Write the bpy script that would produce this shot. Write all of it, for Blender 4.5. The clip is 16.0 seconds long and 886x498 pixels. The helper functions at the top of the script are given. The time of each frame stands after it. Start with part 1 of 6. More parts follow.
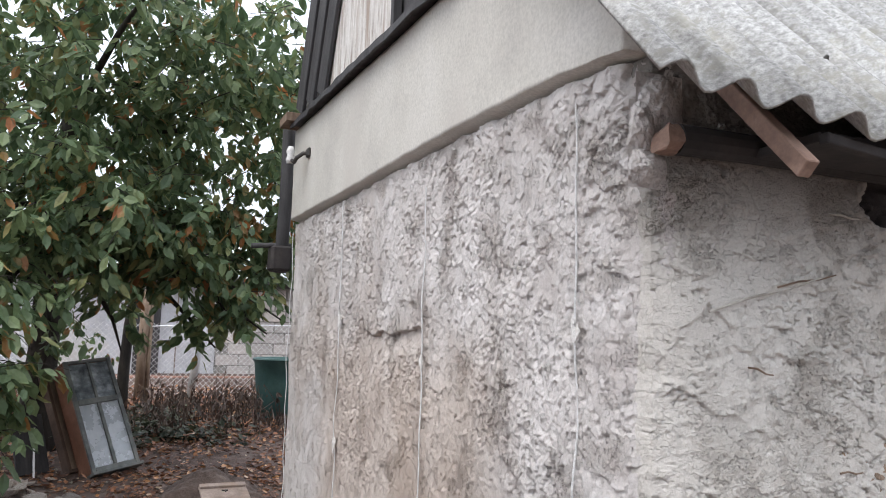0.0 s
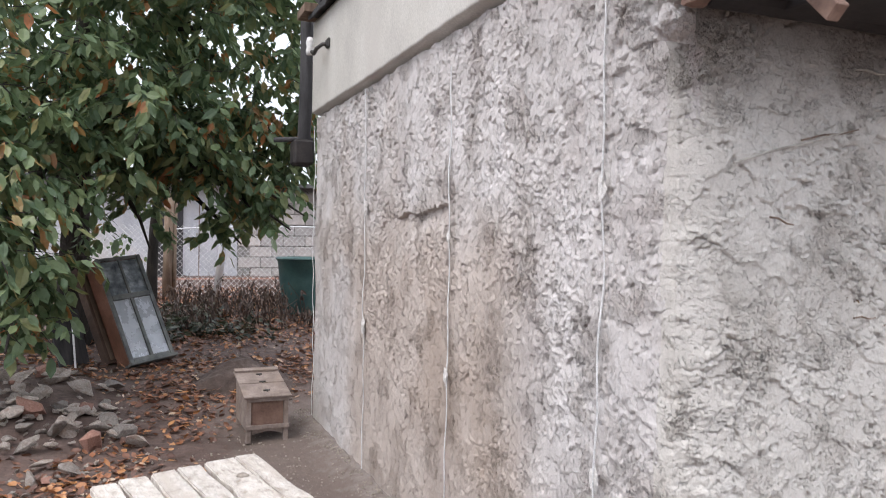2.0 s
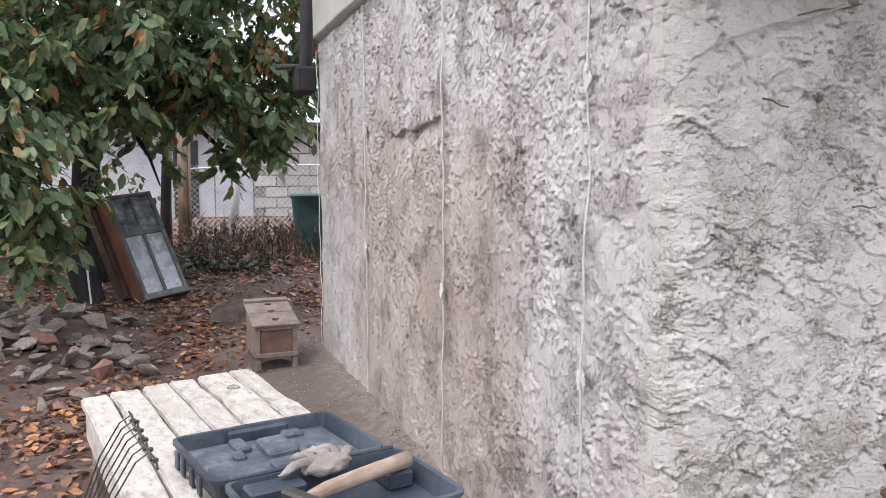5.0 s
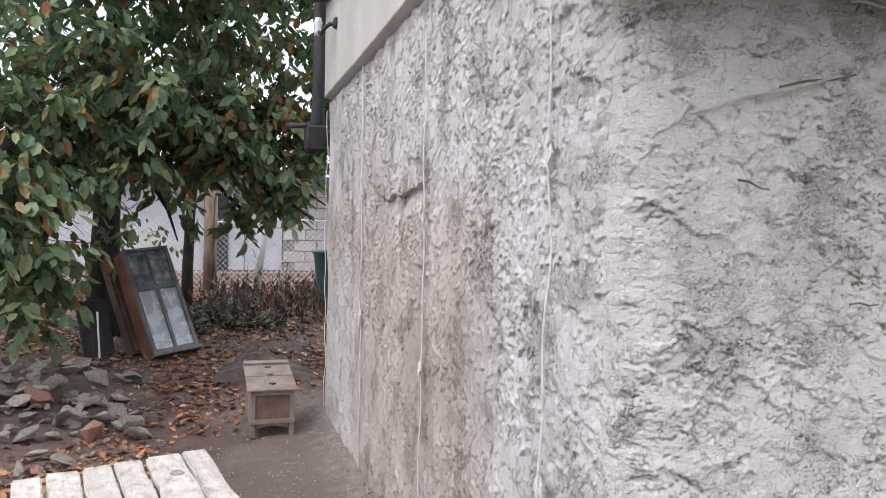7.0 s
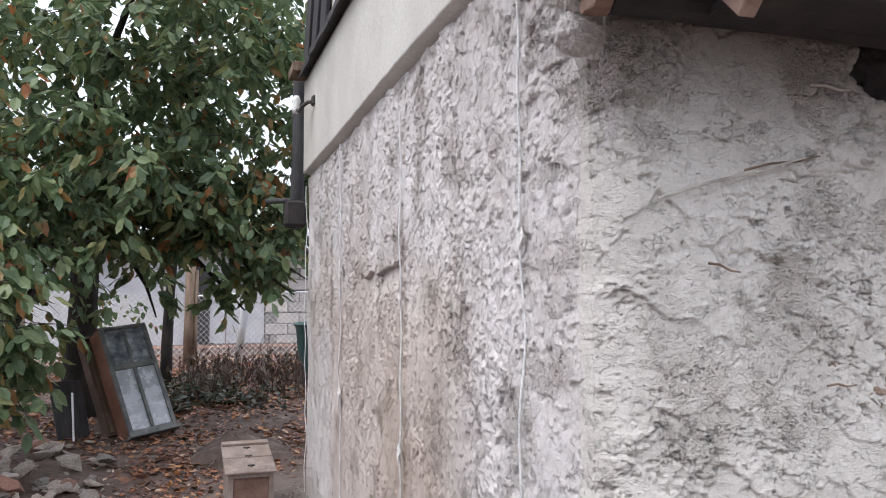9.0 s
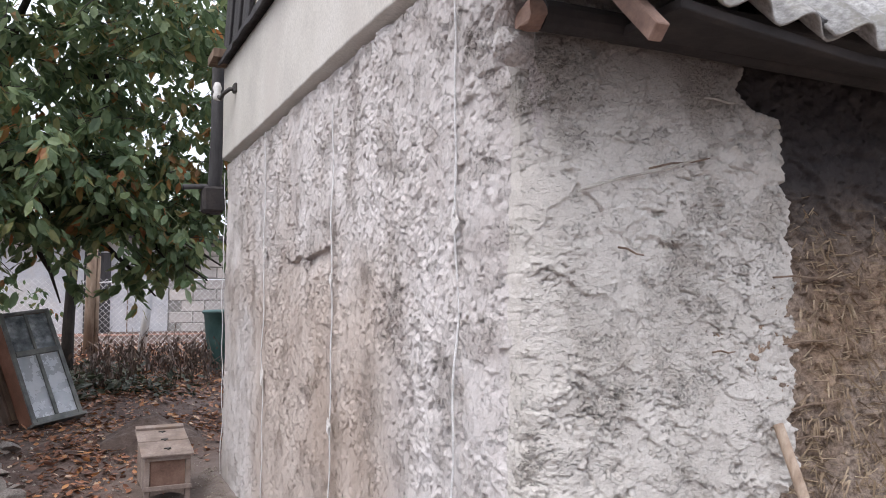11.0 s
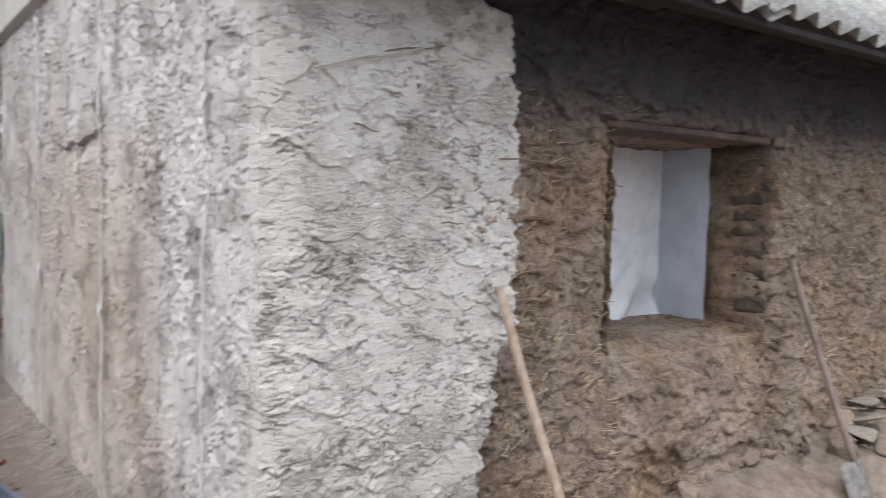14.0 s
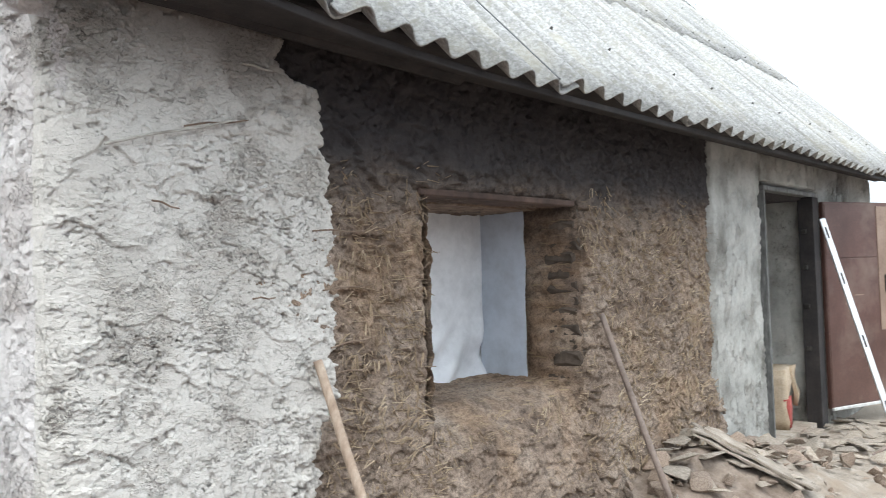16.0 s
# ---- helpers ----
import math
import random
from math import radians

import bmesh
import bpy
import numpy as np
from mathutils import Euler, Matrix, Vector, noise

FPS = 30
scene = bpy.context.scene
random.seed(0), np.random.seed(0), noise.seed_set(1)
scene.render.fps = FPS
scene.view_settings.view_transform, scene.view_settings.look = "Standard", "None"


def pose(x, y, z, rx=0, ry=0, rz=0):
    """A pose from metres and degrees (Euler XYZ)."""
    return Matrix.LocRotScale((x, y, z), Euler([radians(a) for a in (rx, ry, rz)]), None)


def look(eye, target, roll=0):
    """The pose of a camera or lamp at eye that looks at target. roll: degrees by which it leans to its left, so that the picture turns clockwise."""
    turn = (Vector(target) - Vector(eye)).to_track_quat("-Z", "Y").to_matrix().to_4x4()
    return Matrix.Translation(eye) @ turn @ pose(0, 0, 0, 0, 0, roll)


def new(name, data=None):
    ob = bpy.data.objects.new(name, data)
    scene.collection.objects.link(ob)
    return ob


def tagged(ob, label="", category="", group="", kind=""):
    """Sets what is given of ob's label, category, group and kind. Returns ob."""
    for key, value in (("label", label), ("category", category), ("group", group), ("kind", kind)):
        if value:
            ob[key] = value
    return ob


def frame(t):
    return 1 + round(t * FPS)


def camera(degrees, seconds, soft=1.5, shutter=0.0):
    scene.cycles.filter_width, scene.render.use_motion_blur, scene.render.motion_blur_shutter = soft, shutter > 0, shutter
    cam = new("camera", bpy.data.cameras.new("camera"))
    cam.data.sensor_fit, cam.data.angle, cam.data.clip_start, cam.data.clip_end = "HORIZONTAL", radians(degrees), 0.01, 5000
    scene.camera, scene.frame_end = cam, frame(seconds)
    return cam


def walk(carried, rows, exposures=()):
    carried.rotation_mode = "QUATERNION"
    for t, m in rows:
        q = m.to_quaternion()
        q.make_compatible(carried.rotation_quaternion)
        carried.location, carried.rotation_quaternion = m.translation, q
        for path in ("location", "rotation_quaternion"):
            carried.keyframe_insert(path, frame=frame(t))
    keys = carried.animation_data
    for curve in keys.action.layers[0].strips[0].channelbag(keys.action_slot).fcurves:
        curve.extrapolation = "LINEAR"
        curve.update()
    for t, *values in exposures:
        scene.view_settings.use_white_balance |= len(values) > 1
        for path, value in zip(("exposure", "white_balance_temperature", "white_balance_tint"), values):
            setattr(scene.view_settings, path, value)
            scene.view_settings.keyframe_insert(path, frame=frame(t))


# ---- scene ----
cam = camera(60.0, 16.0, 0.9, 0.5)
PATH = [
    (0, (-1.262, -1.673, 1.7), (-0.502, 0.165, 1.906), 1.7),
    (0.5, (-1.248, -1.717, 1.693), (-0.512, 0.135, 1.864), 2.0),
    (1, (-1.29, -1.708, 1.646), (-0.554, 0.148, 1.763), 2.5),
    (1.5, (-1.317, -1.703, 1.6), (-0.595, 0.161, 1.63), 1.5),
    (2, (-1.343, -1.735, 1.548), (-0.609, 0.125, 1.517), 1.0),
    (2.5, (-1.349, -1.743, 1.52), (-0.576, 0.099, 1.434), 0.9),
    (3, (-1.35, -1.733, 1.481), (-0.602, 0.116, 1.334), 1.3),
    (3.5, (-1.331, -1.732, 1.454), (-0.613, 0.125, 1.273), 1.3),
    (3.7, (-1.322, -1.721, 1.441), (-0.607, 0.136, 1.24), 1.3),
    (5.8, (-1.072, -1.702, 1.404), (-0.41, 0.178, 1.24), -0.8),
    (6, (-1.042, -1.677, 1.442), (-0.366, 0.197, 1.27), -0.7),
    (6.5, (-0.954, -1.615, 1.478), (-0.297, 0.272, 1.374), -1.0),
    (7, (-0.859, -1.578, 1.481), (-0.289, 0.339, 1.443), 1.1),
    (7.5, (-0.812, -1.569, 1.506), (-0.258, 0.352, 1.511), -0.8),
    (8, (-0.792, -1.559, 1.528), (-0.227, 0.358, 1.591), -1.0),
    (8.2, (-0.799, -1.559, 1.541), (-0.235, 0.357, 1.636), -0.9),
    (10.3, (-0.892, -1.639, 1.512), (-0.167, 0.219, 1.658), 0.3),
    (10.5, (-0.939, -1.663, 1.507), (-0.174, 0.181, 1.63), -0.3),
    (11, (-0.998, -1.744, 1.498), (-0.159, 0.068, 1.609), 0.3),
    (11.5, (-0.974, -1.813, 1.482), (-0.138, 0.001, 1.583), 0.6),
    (12, (-0.955, -1.893, 1.45), (-0.13, -0.072, 1.491), 1.5),
    (12.5, (-0.944, -1.944, 1.462), (-0.193, -0.091, 1.41), 1.4),
    (13, (-0.946, -1.968, 1.399), (-0.179, -0.123, 1.315), 1.3),
    (13.5, (-0.904, -1.997, 1.385), (0.095, -0.267, 1.288), 1.1),
    (13.7, (-0.91, -2.02, 1.384), (0.181, -0.346, 1.277), 1.6),
    (14, (-0.857, -2.02, 1.377), (0.355, -0.432, 1.271), 1.0),
    (14.5, (-0.827, -2.032, 1.373), (0.514, -0.549, 1.32), -0.2),
    (15, (-0.814, -2.05, 1.415), (0.6, -0.636, 1.438), -0.6),
    (15.5, (-0.793, -2.065, 1.43), (0.666, -0.697, 1.471), -1.8),
    (16, (-0.785, -2.078, 1.39), (0.725, -0.768, 1.453), -1.9),
]
EXPOSURE = [(0, 0.0, 6750, 9), (3.5, 0.12, 6750, 13), (8, 0.06, 6600, 11), (12.5, 0.06, 6800, 14), (14, 0.0, 6700, 8), (15, 0.16, 6650, 4), (16, 0.31, 6600, 3)]
walk(cam, [(t, look(eye, target, roll)) for t, eye, target, roll in PATH], EXPOSURE)
# ---- world and light: an overcast autumn day ----
world = bpy.data.worlds.new("overcast")
scene.world = world
world.use_nodes = True
wn, wl = world.node_tree.nodes, world.node_tree.links
sky = wn.new("ShaderNodeTexSky")
sky.sky_type = "NISHITA"
sky.sun_disc = False
sky.sun_elevation, sky.sun_rotation = radians(59), radians(243)
sky.dust_density, sky.air_density = 4.0, 1.0
cloud = wn.new("ShaderNodeMix")
cloud.data_type = "RGBA"
cloud.inputs[0].default_value = 0.8
cloud.inputs[7].default_value = (9.7, 10.4, 11.9, 1)
wl.new(sky.outputs[0], cloud.inputs[6])
# an overcast dome is about three times as bright overhead as at the skyline
dome = wn.new("ShaderNodeTexCoord")
up = wn.new("ShaderNodeSeparateXYZ")
wl.new(dome.outputs["Generated"], up.inputs[0])
grade = wn.new("ShaderNodeMapRange")
grade.inputs[1].default_value, grade.inputs[2].default_value, grade.inputs[3].default_value, grade.inputs[4].default_value = 0.0, 1.0, 0.55, 1.5
wl.new(up.outputs[2], grade.inputs[0])
graded = wn.new("ShaderNodeVectorMath")
graded.operation = "SCALE"
wl.new(grade.outputs[0], graded.inputs["Scale"])
back = wn["Background"]
back.inputs[1].default_value = 0.20
wl.new(cloud.outputs[2], graded.inputs[0])
wl.new(graded.outputs[0], back.inputs[0])
sun = new("sun", bpy.data.lights.new("sun", "SUN"))
sun.data.energy, sun.data.angle, sun.data.color = 1.15, radians(35), (1.0, 0.97, 0.95)
sun.matrix_world = look((-8, -4, 15), (0, 0, 0))
scene.view_settings.exposure = 0.0

# ---- small helpers ----
FRONT = Matrix.Rotation(-math.atan(0.03), 4, "Z")  # the long wall's own frame: x along it, -y out of it


def nodes(name, rough=0.85, metal=0.0):
    m = bpy.data.materials.new(name)
    m.use_nodes = True
    nt = m.node_tree
    b = nt.nodes["Principled BSDF"]
    b.inputs["Roughness"].default_value, b.inputs["Metallic"].default_value = rough, metal
    return m, nt, b


def noise_tex(nt, co, scale, detail=6, rough=0.6, kind="ShaderNodeTexNoise"):
    n = nt.nodes.new(kind)
    n.inputs["Scale"].default_value = scale
    if kind == "ShaderNodeTexNoise":
        n.inputs["Detail"].default_value, n.inputs["Roughness"].default_value = detail, rough
    nt.links.new(co, n.inputs["Vector"])
    return n


def ramp(nt, value, stops):
    r = nt.nodes.new("ShaderNodeValToRGB")
    e = r.color_ramp.elements
    while len(e) < len(stops):
        e.new(0.5)
    for k, (p, c) in zip(e, stops):
        k.position = p
        k.color = (*c, 1) if len(c) == 3 else c
    nt.links.new(value, r.inputs[0])
    return r.outputs[0]


def mix(nt, fac, a, b, mode="MIX"):
    m = nt.nodes.new("ShaderNodeMix")
    m.data_type, m.blend_type = "RGBA", mode
    for sock, v in ((m.inputs[0], fac), (m.inputs[6], a), (m.inputs[7], b)):
        if isinstance(v, (int, float)):
            sock.default_value = v
        elif isinstance(v, tuple):
            sock.default_value = (*v, 1)
        else:
            nt.links.new(v, sock)
    return m.outputs[2]


def bump(nt, b, height, strength, dist, prev=None):
    k = nt.nodes.new("ShaderNodeBump")
    k.inputs["Strength"].default_value, k.inputs["Distance"].default_value = strength, dist
    nt.links.new(height, k.inputs["Height"])
    if prev:
        nt.links.new(prev, k.inputs["Normal"])
    nt.links.new(k.outputs[0], b.inputs["Normal"])
    return k.outputs[0]


def coords(nt, stretch=(1, 1, 1), rot=(0, 0, 0)):
    c = nt.nodes.new("ShaderNodeTexCoord")
    m = nt.nodes.new("ShaderNodeMapping")
    m.inputs["Scale"].default_value, m.inputs["Rotation"].default_value = stretch, rot
    nt.links.new(c.outputs["Object"], m.inputs[0])
    return m.outputs[0]


def surface(name, dark, mid, light, scale=8, grain=60, rough=0.9, relief=0.4, dist=0.01, stretch=(1, 1, 1), spot=None, vary=0.0, metal=0.0):
    """A worn surface: broad mottling, fine grain, optional stains of a colour, and relief."""
    m, nt, b = nodes(name, rough, metal)
    co = coords(nt, stretch)
    n1, n2 = noise_tex(nt, co, scale), noise_tex(nt, co, grain, 8, 0.7)
    col = ramp(nt, n1.outputs[0], [(0.3, dark), (0.5, mid), (0.72, light)])
    g = ramp(nt, n2.outputs[0], [(0.25, (0.45, 0.45, 0.45)), (0.6, (1, 1, 1))])
    col = mix(nt, 0.55, col, g, "MULTIPLY")
    if spot:
        n3 = noise_tex(nt, co, scale * 0.37, 5, 0.65)
        col = mix(nt, ramp(nt, n3.outputs[0], [(0.5, (0, 0, 0)), (0.66, (1, 1, 1))]), col, spot)
    if vary:
        info = nt.nodes.new("ShaderNodeObjectInfo")
        v = ramp(nt, info.outputs["Random"], [(0, (1 - vary,) * 3), (1, (1 + vary * 0.3, 1 + vary * 0.2, 1 + vary * 0.1))])
        col = mix(nt, 1.0, col, v, "MULTIPLY")
    nt.links.new(col, b.inputs["Base Color"])
    k = bump(nt, b, n1.outputs[0], relief * 0.6, dist * 2)
    bump(nt, b, n2.outputs[0], relief, dist, k)
    return m


def lattice(p, seed):
    h = (p[..., 0].astype(np.int64) * 374761393 + p[..., 1].astype(np.int64) * 668265263 + p[..., 2].astype(np.int64) * 1442695041 + seed * 974711) & 0xFFFFFFFF
    h = np.asarray(h, np.int64)
    h = ((h ^ (h >> 13)) * 1274126177 % 4294967296) & 0xFFFFFFFF
    h = ((h ^ (h >> 16)) * 1103515245) & 0xFFFFFFFF
    return ((h ^ (h >> 15)) & 0xFFFF) / 65535.0


def vnoise(x, y, z, seed=0):
    """Smooth noise from -1 to 1 on arrays."""
    p = np.stack(np.broadcast_arrays(x, y, z), -1).astype(float)
    i = np.floor(p)
    f = p - i
    f = f * f * (3 - 2 * f)
    out = 0
    for a in (0, 1):
        for b in (0, 1):
            for c in (0, 1):
                w = (f[..., 0] if a else 1 - f[..., 0]) * (f[..., 1] if b else 1 - f[..., 1]) * (f[..., 2] if c else 1 - f[..., 2])
                out = out + w * lattice(i + np.array([a, b, c]), seed)
    return out * 2 - 1


def fbm(x, y, z, octaves=4, seed=0, gain=0.5):
    s, a, t = 0, 1.0, 0
    for k in range(octaves):
        s = s + a * vnoise(x * 2**k, y * 2**k, z * 2**k, seed + k)
        t += a
        a *= gain
    return s / t


def cells(u, v, seed=0):
    """Distance to the nearest of scattered points, one to a unit cell, and to the second nearest."""
    iu, iv = np.floor(u), np.floor(v)
    d1 = np.full(np.shape(u), 9.0)
    d2 = d1.copy()
    zero = np.zeros(np.shape(u))
    for a in (-1, 0, 1):
        for b in (-1, 0, 1):
            q = np.stack([iu + a, iv + b, zero], -1)
            pu, pv = iu + a + lattice(q, seed), iv + b + lattice(q, seed + 5)
            d = np.hypot(u - pu, v - pv)
            d2 = np.minimum(d2, np.maximum(d, d1))
            d1 = np.minimum(d1, d)
    return d1, d2


def mesh_of(name, verts, faces, mat, smooth=True):
    me = bpy.data.meshes.new(name)
    if isinstance(faces, np.ndarray):
        V, F = np.asarray(verts, np.float32), np.asarray(faces, np.int32)
        me.vertices.add(len(V))
        me.vertices.foreach_set("co", V.ravel())
        me.loops.add(F.size)
        me.loops.foreach_set("vertex_index", F.ravel())
        me.polygons.add(len(F))
        me.polygons.foreach_set("loop_start", np.arange(0, F.size, F.shape[1], dtype=np.int32))
        me.update(calc_edges=True)
    else:
        me.from_pydata([tuple(v) for v in verts], [], [tuple(f) for f in faces])
    me.materials.append(mat)
    if smooth:
        me.polygons.foreach_set("use_smooth", np.ones(len(me.polygons), bool))
    me.update()
    return me


def sheet(us, vs, place, keep=None):
    """Points and faces of a surface over a grid; place gives x, y, z arrays; keep says which cells stay."""
    U, V = np.meshgrid(us, vs, indexing="ij")
    X, Y, Z = np.broadcast_arrays(*place(U, V))
    n, m = U.shape
    idx = np.arange(n * m).reshape(n, m)
    F = np.stack([idx[:-1, :-1], idx[1:, :-1], idx[1:, 1:], idx[:-1, 1:]], -1)
    if keep is not None:
        F = F[keep((U[:-1, :-1] + U[1:, 1:]) / 2, (V[:-1, :-1] + V[1:, 1:]) / 2)]
    F = F.reshape(-1, 4)
    used = np.unique(F)
    remap = np.zeros(n * m, int)
    remap[used] = np.arange(len(used))
    P = np.stack([X, Y, Z], -1).reshape(-1, 3)[used]
    return P, remap[F]


def part(name, bm, material, parent=None, label="", smooth=False, m=None):
    me = bpy.data.meshes.new(name)
    bm.to_mesh(me)
    bm.free()
    me.materials.append(material)
    if smooth:
        me.polygons.foreach_set("use_smooth", [True] * len(me.polygons))
    ob = new(name, me)
    ob.parent = parent
    if m is not None:
        ob.matrix_basis = m
    return tagged(ob, label)


def box(bm, a, b, bevel=0.0, m=None):
    """A box between two corners, bevelled, added to bm."""
    t = bmesh.new()
    bmesh.ops.create_cube(t, size=1)
    for v in t.verts:
        v.co = Vector([a[k] + (b[k] - a[k]) * (v.co[k] + 0.5) for k in range(3)])
    if bevel:
        bmesh.ops.bevel(t, geom=t.edges[:], offset=bevel, segments=1, affect="EDGES")
    if m is not None:
        t.transform(m)
    me = bpy.data.meshes.new("t")
    t.to_mesh(me)
    t.free()
    bm.from_mesh(me)
    bpy.data.meshes.remove(me)
    return bm


def boxes(*items, bevel=0.003):
    bm = bmesh.new()
    for a, b in items:
        box(bm, a, b, bevel)
    return bm


def tube(bm, pts, radii, sides=8, cap=True):
    """A tapered tube along points, added to bm."""
    rings = []
    pts = [Vector(p) for p in pts]
    for k, p in enumerate(pts):
        d = (pts[min(k + 1, len(pts) - 1)] - pts[max(k - 1, 0)]).normalized()
        x = d.orthogonal().normalized() if k == 0 else (x - d * x.dot(d)).normalized()
        y = d.cross(x)
        r = radii[k] if isinstance(radii, (list, tuple)) else radii
        rings.append([bm.verts.new(p + (x * math.cos(t) + y * math.sin(t)) * r) for t in np.linspace(0, 2 * math.pi, sides, False)])
    for a, b in zip(rings, rings[1:]):
        for k in range(sides):
            bm.faces.new((a[k], a[(k + 1) % sides], b[(k + 1) % sides], b[k]))
    if cap:
        bm.faces.new(rings[0][::-1])
        bm.faces.new(rings[-1])
    return bm


def wobble(bm, amp, freq, seed):
    for v in bm.verts:
        v.co += noise.noise_vector(v.co * freq + Vector((seed * 7.3, seed * 3.1, seed))) * amp
    return bm


def thing(name, label, category, m=None, group="", kind=""):
    ob = new(name)
    ob.empty_display_size = 0.1
    if m is not None:
        ob.matrix_basis = m
    return tagged(ob, label, category, group, kind)


def ground_z(x, y):
    """Height of the yard: level before the house, rising behind it."""
    x, y = np.asarray(x, float), np.asarray(y, float)
    t = np.clip(y - 4.2, 0, 9)
    z = 0.085 * t * np.clip(1.2 - 0.2 * np.clip(x - 0.5, 0, 9), 0, 1.0)
    return z + 0.025 * fbm(x * 0.9, y * 0.9, 0 * x, 3, 40)


def gz(x, y):
    return float(ground_z(x, y))

# ---- materials ----
def torn(nt, b, stretch, n2, n3, depth, rag=1.0):
    """Fine relief of torn mortar: ragged steps at two sizes, pits, grains."""
    co = coords(nt, stretch)
    w = noise_tex(nt, co, 30, 4, 0.7)
    warped = mix(nt, 0.035, co, w.outputs[1], "LINEAR_LIGHT")
    last = None
    for scale, strength, dist in ((17, 0.55, 0.011), (42, 0.7, 0.007)):
        v = nt.nodes.new("ShaderNodeTexVoronoi")
        v.inputs["Scale"].default_value = scale
        nt.links.new(warped, v.inputs["Vector"])
        last = bump(nt, b, v.outputs["Color"], strength * rag, dist * depth, last)
    pits = noise_tex(nt, warped, 46, 2, 0.5)
    last = bump(nt, b, ramp(nt, pits.outputs[0], [(0.27, (0, 0, 0)), (0.35, (1, 1, 1))]), 0.9, 0.014 * depth, last)
    last = bump(nt, b, n2.outputs[0], 0.3 + 0.3 * rag, 0.014, last)
    bump(nt, b, n3.outputs[0], 0.35 + 0.35 * rag, 0.006, last)


def plaster_mat(name, dark, mid, light, stain, stain_at, tint_zone=None, stretch=(1, 1, 1), depth=1.0):
    """Rough-thrown plaster with dried patches; stain is a colour of its own in broad patches."""
    m, nt, b = nodes(name, 0.95)
    co = coords(nt)
    n1, n2, n3, n4 = noise_tex(nt, co, 3.2, 6, 0.6), noise_tex(nt, co, 26, 6, 0.65), noise_tex(nt, co, 130, 6, 0.7), noise_tex(nt, co, 0.9, 4, 0.6)
    col = ramp(nt, n1.outputs[0], [(0.32, dark), (0.5, mid), (0.68, light)])
    col = mix(nt, 0.5, col, ramp(nt, n2.outputs[0], [(0.26, (0.62, 0.61, 0.60)), (0.46, (0.97, 0.97, 0.97)), (0.7, (1.05, 1.05, 1.05))]), "MULTIPLY")
    col = mix(nt, 0.45, col, ramp(nt, n3.outputs[0], [(0.3, (0.72, 0.71, 0.70)), (0.6, (1.04, 1.04, 1.04))]), "MULTIPLY")
    col = mix(nt, ramp(nt, n4.outputs[0], [(stain_at, (0, 0, 0)), (stain_at + 0.14, (0.75, 0.75, 0.75))]), col, stain)
    sp = noise_tex(nt, co, 75, 2, 0.5)
    # tints a y-z zone: damp on the gable, soot and eave shade on the corner
    if tint_zone:
        (y0, y1, z0, z1), tint = tint_zone
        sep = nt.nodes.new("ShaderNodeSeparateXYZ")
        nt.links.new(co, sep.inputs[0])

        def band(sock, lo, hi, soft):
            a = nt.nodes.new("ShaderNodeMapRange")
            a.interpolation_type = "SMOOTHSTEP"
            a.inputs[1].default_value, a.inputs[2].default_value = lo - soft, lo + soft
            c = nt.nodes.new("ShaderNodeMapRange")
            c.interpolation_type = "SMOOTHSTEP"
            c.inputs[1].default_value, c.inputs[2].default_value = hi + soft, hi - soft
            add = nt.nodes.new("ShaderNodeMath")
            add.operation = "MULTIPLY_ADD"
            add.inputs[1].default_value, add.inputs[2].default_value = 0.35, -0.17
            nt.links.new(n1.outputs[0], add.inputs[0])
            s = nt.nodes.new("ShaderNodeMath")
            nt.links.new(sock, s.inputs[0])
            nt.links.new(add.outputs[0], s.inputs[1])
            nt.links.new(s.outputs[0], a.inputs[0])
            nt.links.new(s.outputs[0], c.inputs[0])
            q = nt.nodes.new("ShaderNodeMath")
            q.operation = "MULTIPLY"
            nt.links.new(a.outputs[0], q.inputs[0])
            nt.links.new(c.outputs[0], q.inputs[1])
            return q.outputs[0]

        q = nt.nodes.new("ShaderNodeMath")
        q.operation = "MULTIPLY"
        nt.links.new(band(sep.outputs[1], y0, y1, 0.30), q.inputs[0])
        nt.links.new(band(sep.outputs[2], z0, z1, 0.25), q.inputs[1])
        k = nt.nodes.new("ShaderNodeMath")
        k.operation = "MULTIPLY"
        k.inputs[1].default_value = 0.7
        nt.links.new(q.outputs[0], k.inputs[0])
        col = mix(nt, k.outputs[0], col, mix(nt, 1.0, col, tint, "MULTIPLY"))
    # torn patches of coarser, darker mortar; short thin cracks and pits, shade painted in
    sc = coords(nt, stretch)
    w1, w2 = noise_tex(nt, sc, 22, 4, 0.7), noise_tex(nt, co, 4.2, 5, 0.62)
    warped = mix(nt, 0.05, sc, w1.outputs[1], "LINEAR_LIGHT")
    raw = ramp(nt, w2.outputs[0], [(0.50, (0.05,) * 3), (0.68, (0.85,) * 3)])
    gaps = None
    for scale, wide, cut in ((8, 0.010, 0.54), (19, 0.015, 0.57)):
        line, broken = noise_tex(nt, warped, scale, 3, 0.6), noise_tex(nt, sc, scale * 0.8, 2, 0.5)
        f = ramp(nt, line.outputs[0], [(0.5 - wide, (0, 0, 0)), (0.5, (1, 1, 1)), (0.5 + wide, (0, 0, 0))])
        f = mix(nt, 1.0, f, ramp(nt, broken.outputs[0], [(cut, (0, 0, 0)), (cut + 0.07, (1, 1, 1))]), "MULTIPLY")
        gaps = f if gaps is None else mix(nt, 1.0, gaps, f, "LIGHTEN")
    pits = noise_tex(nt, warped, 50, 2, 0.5)
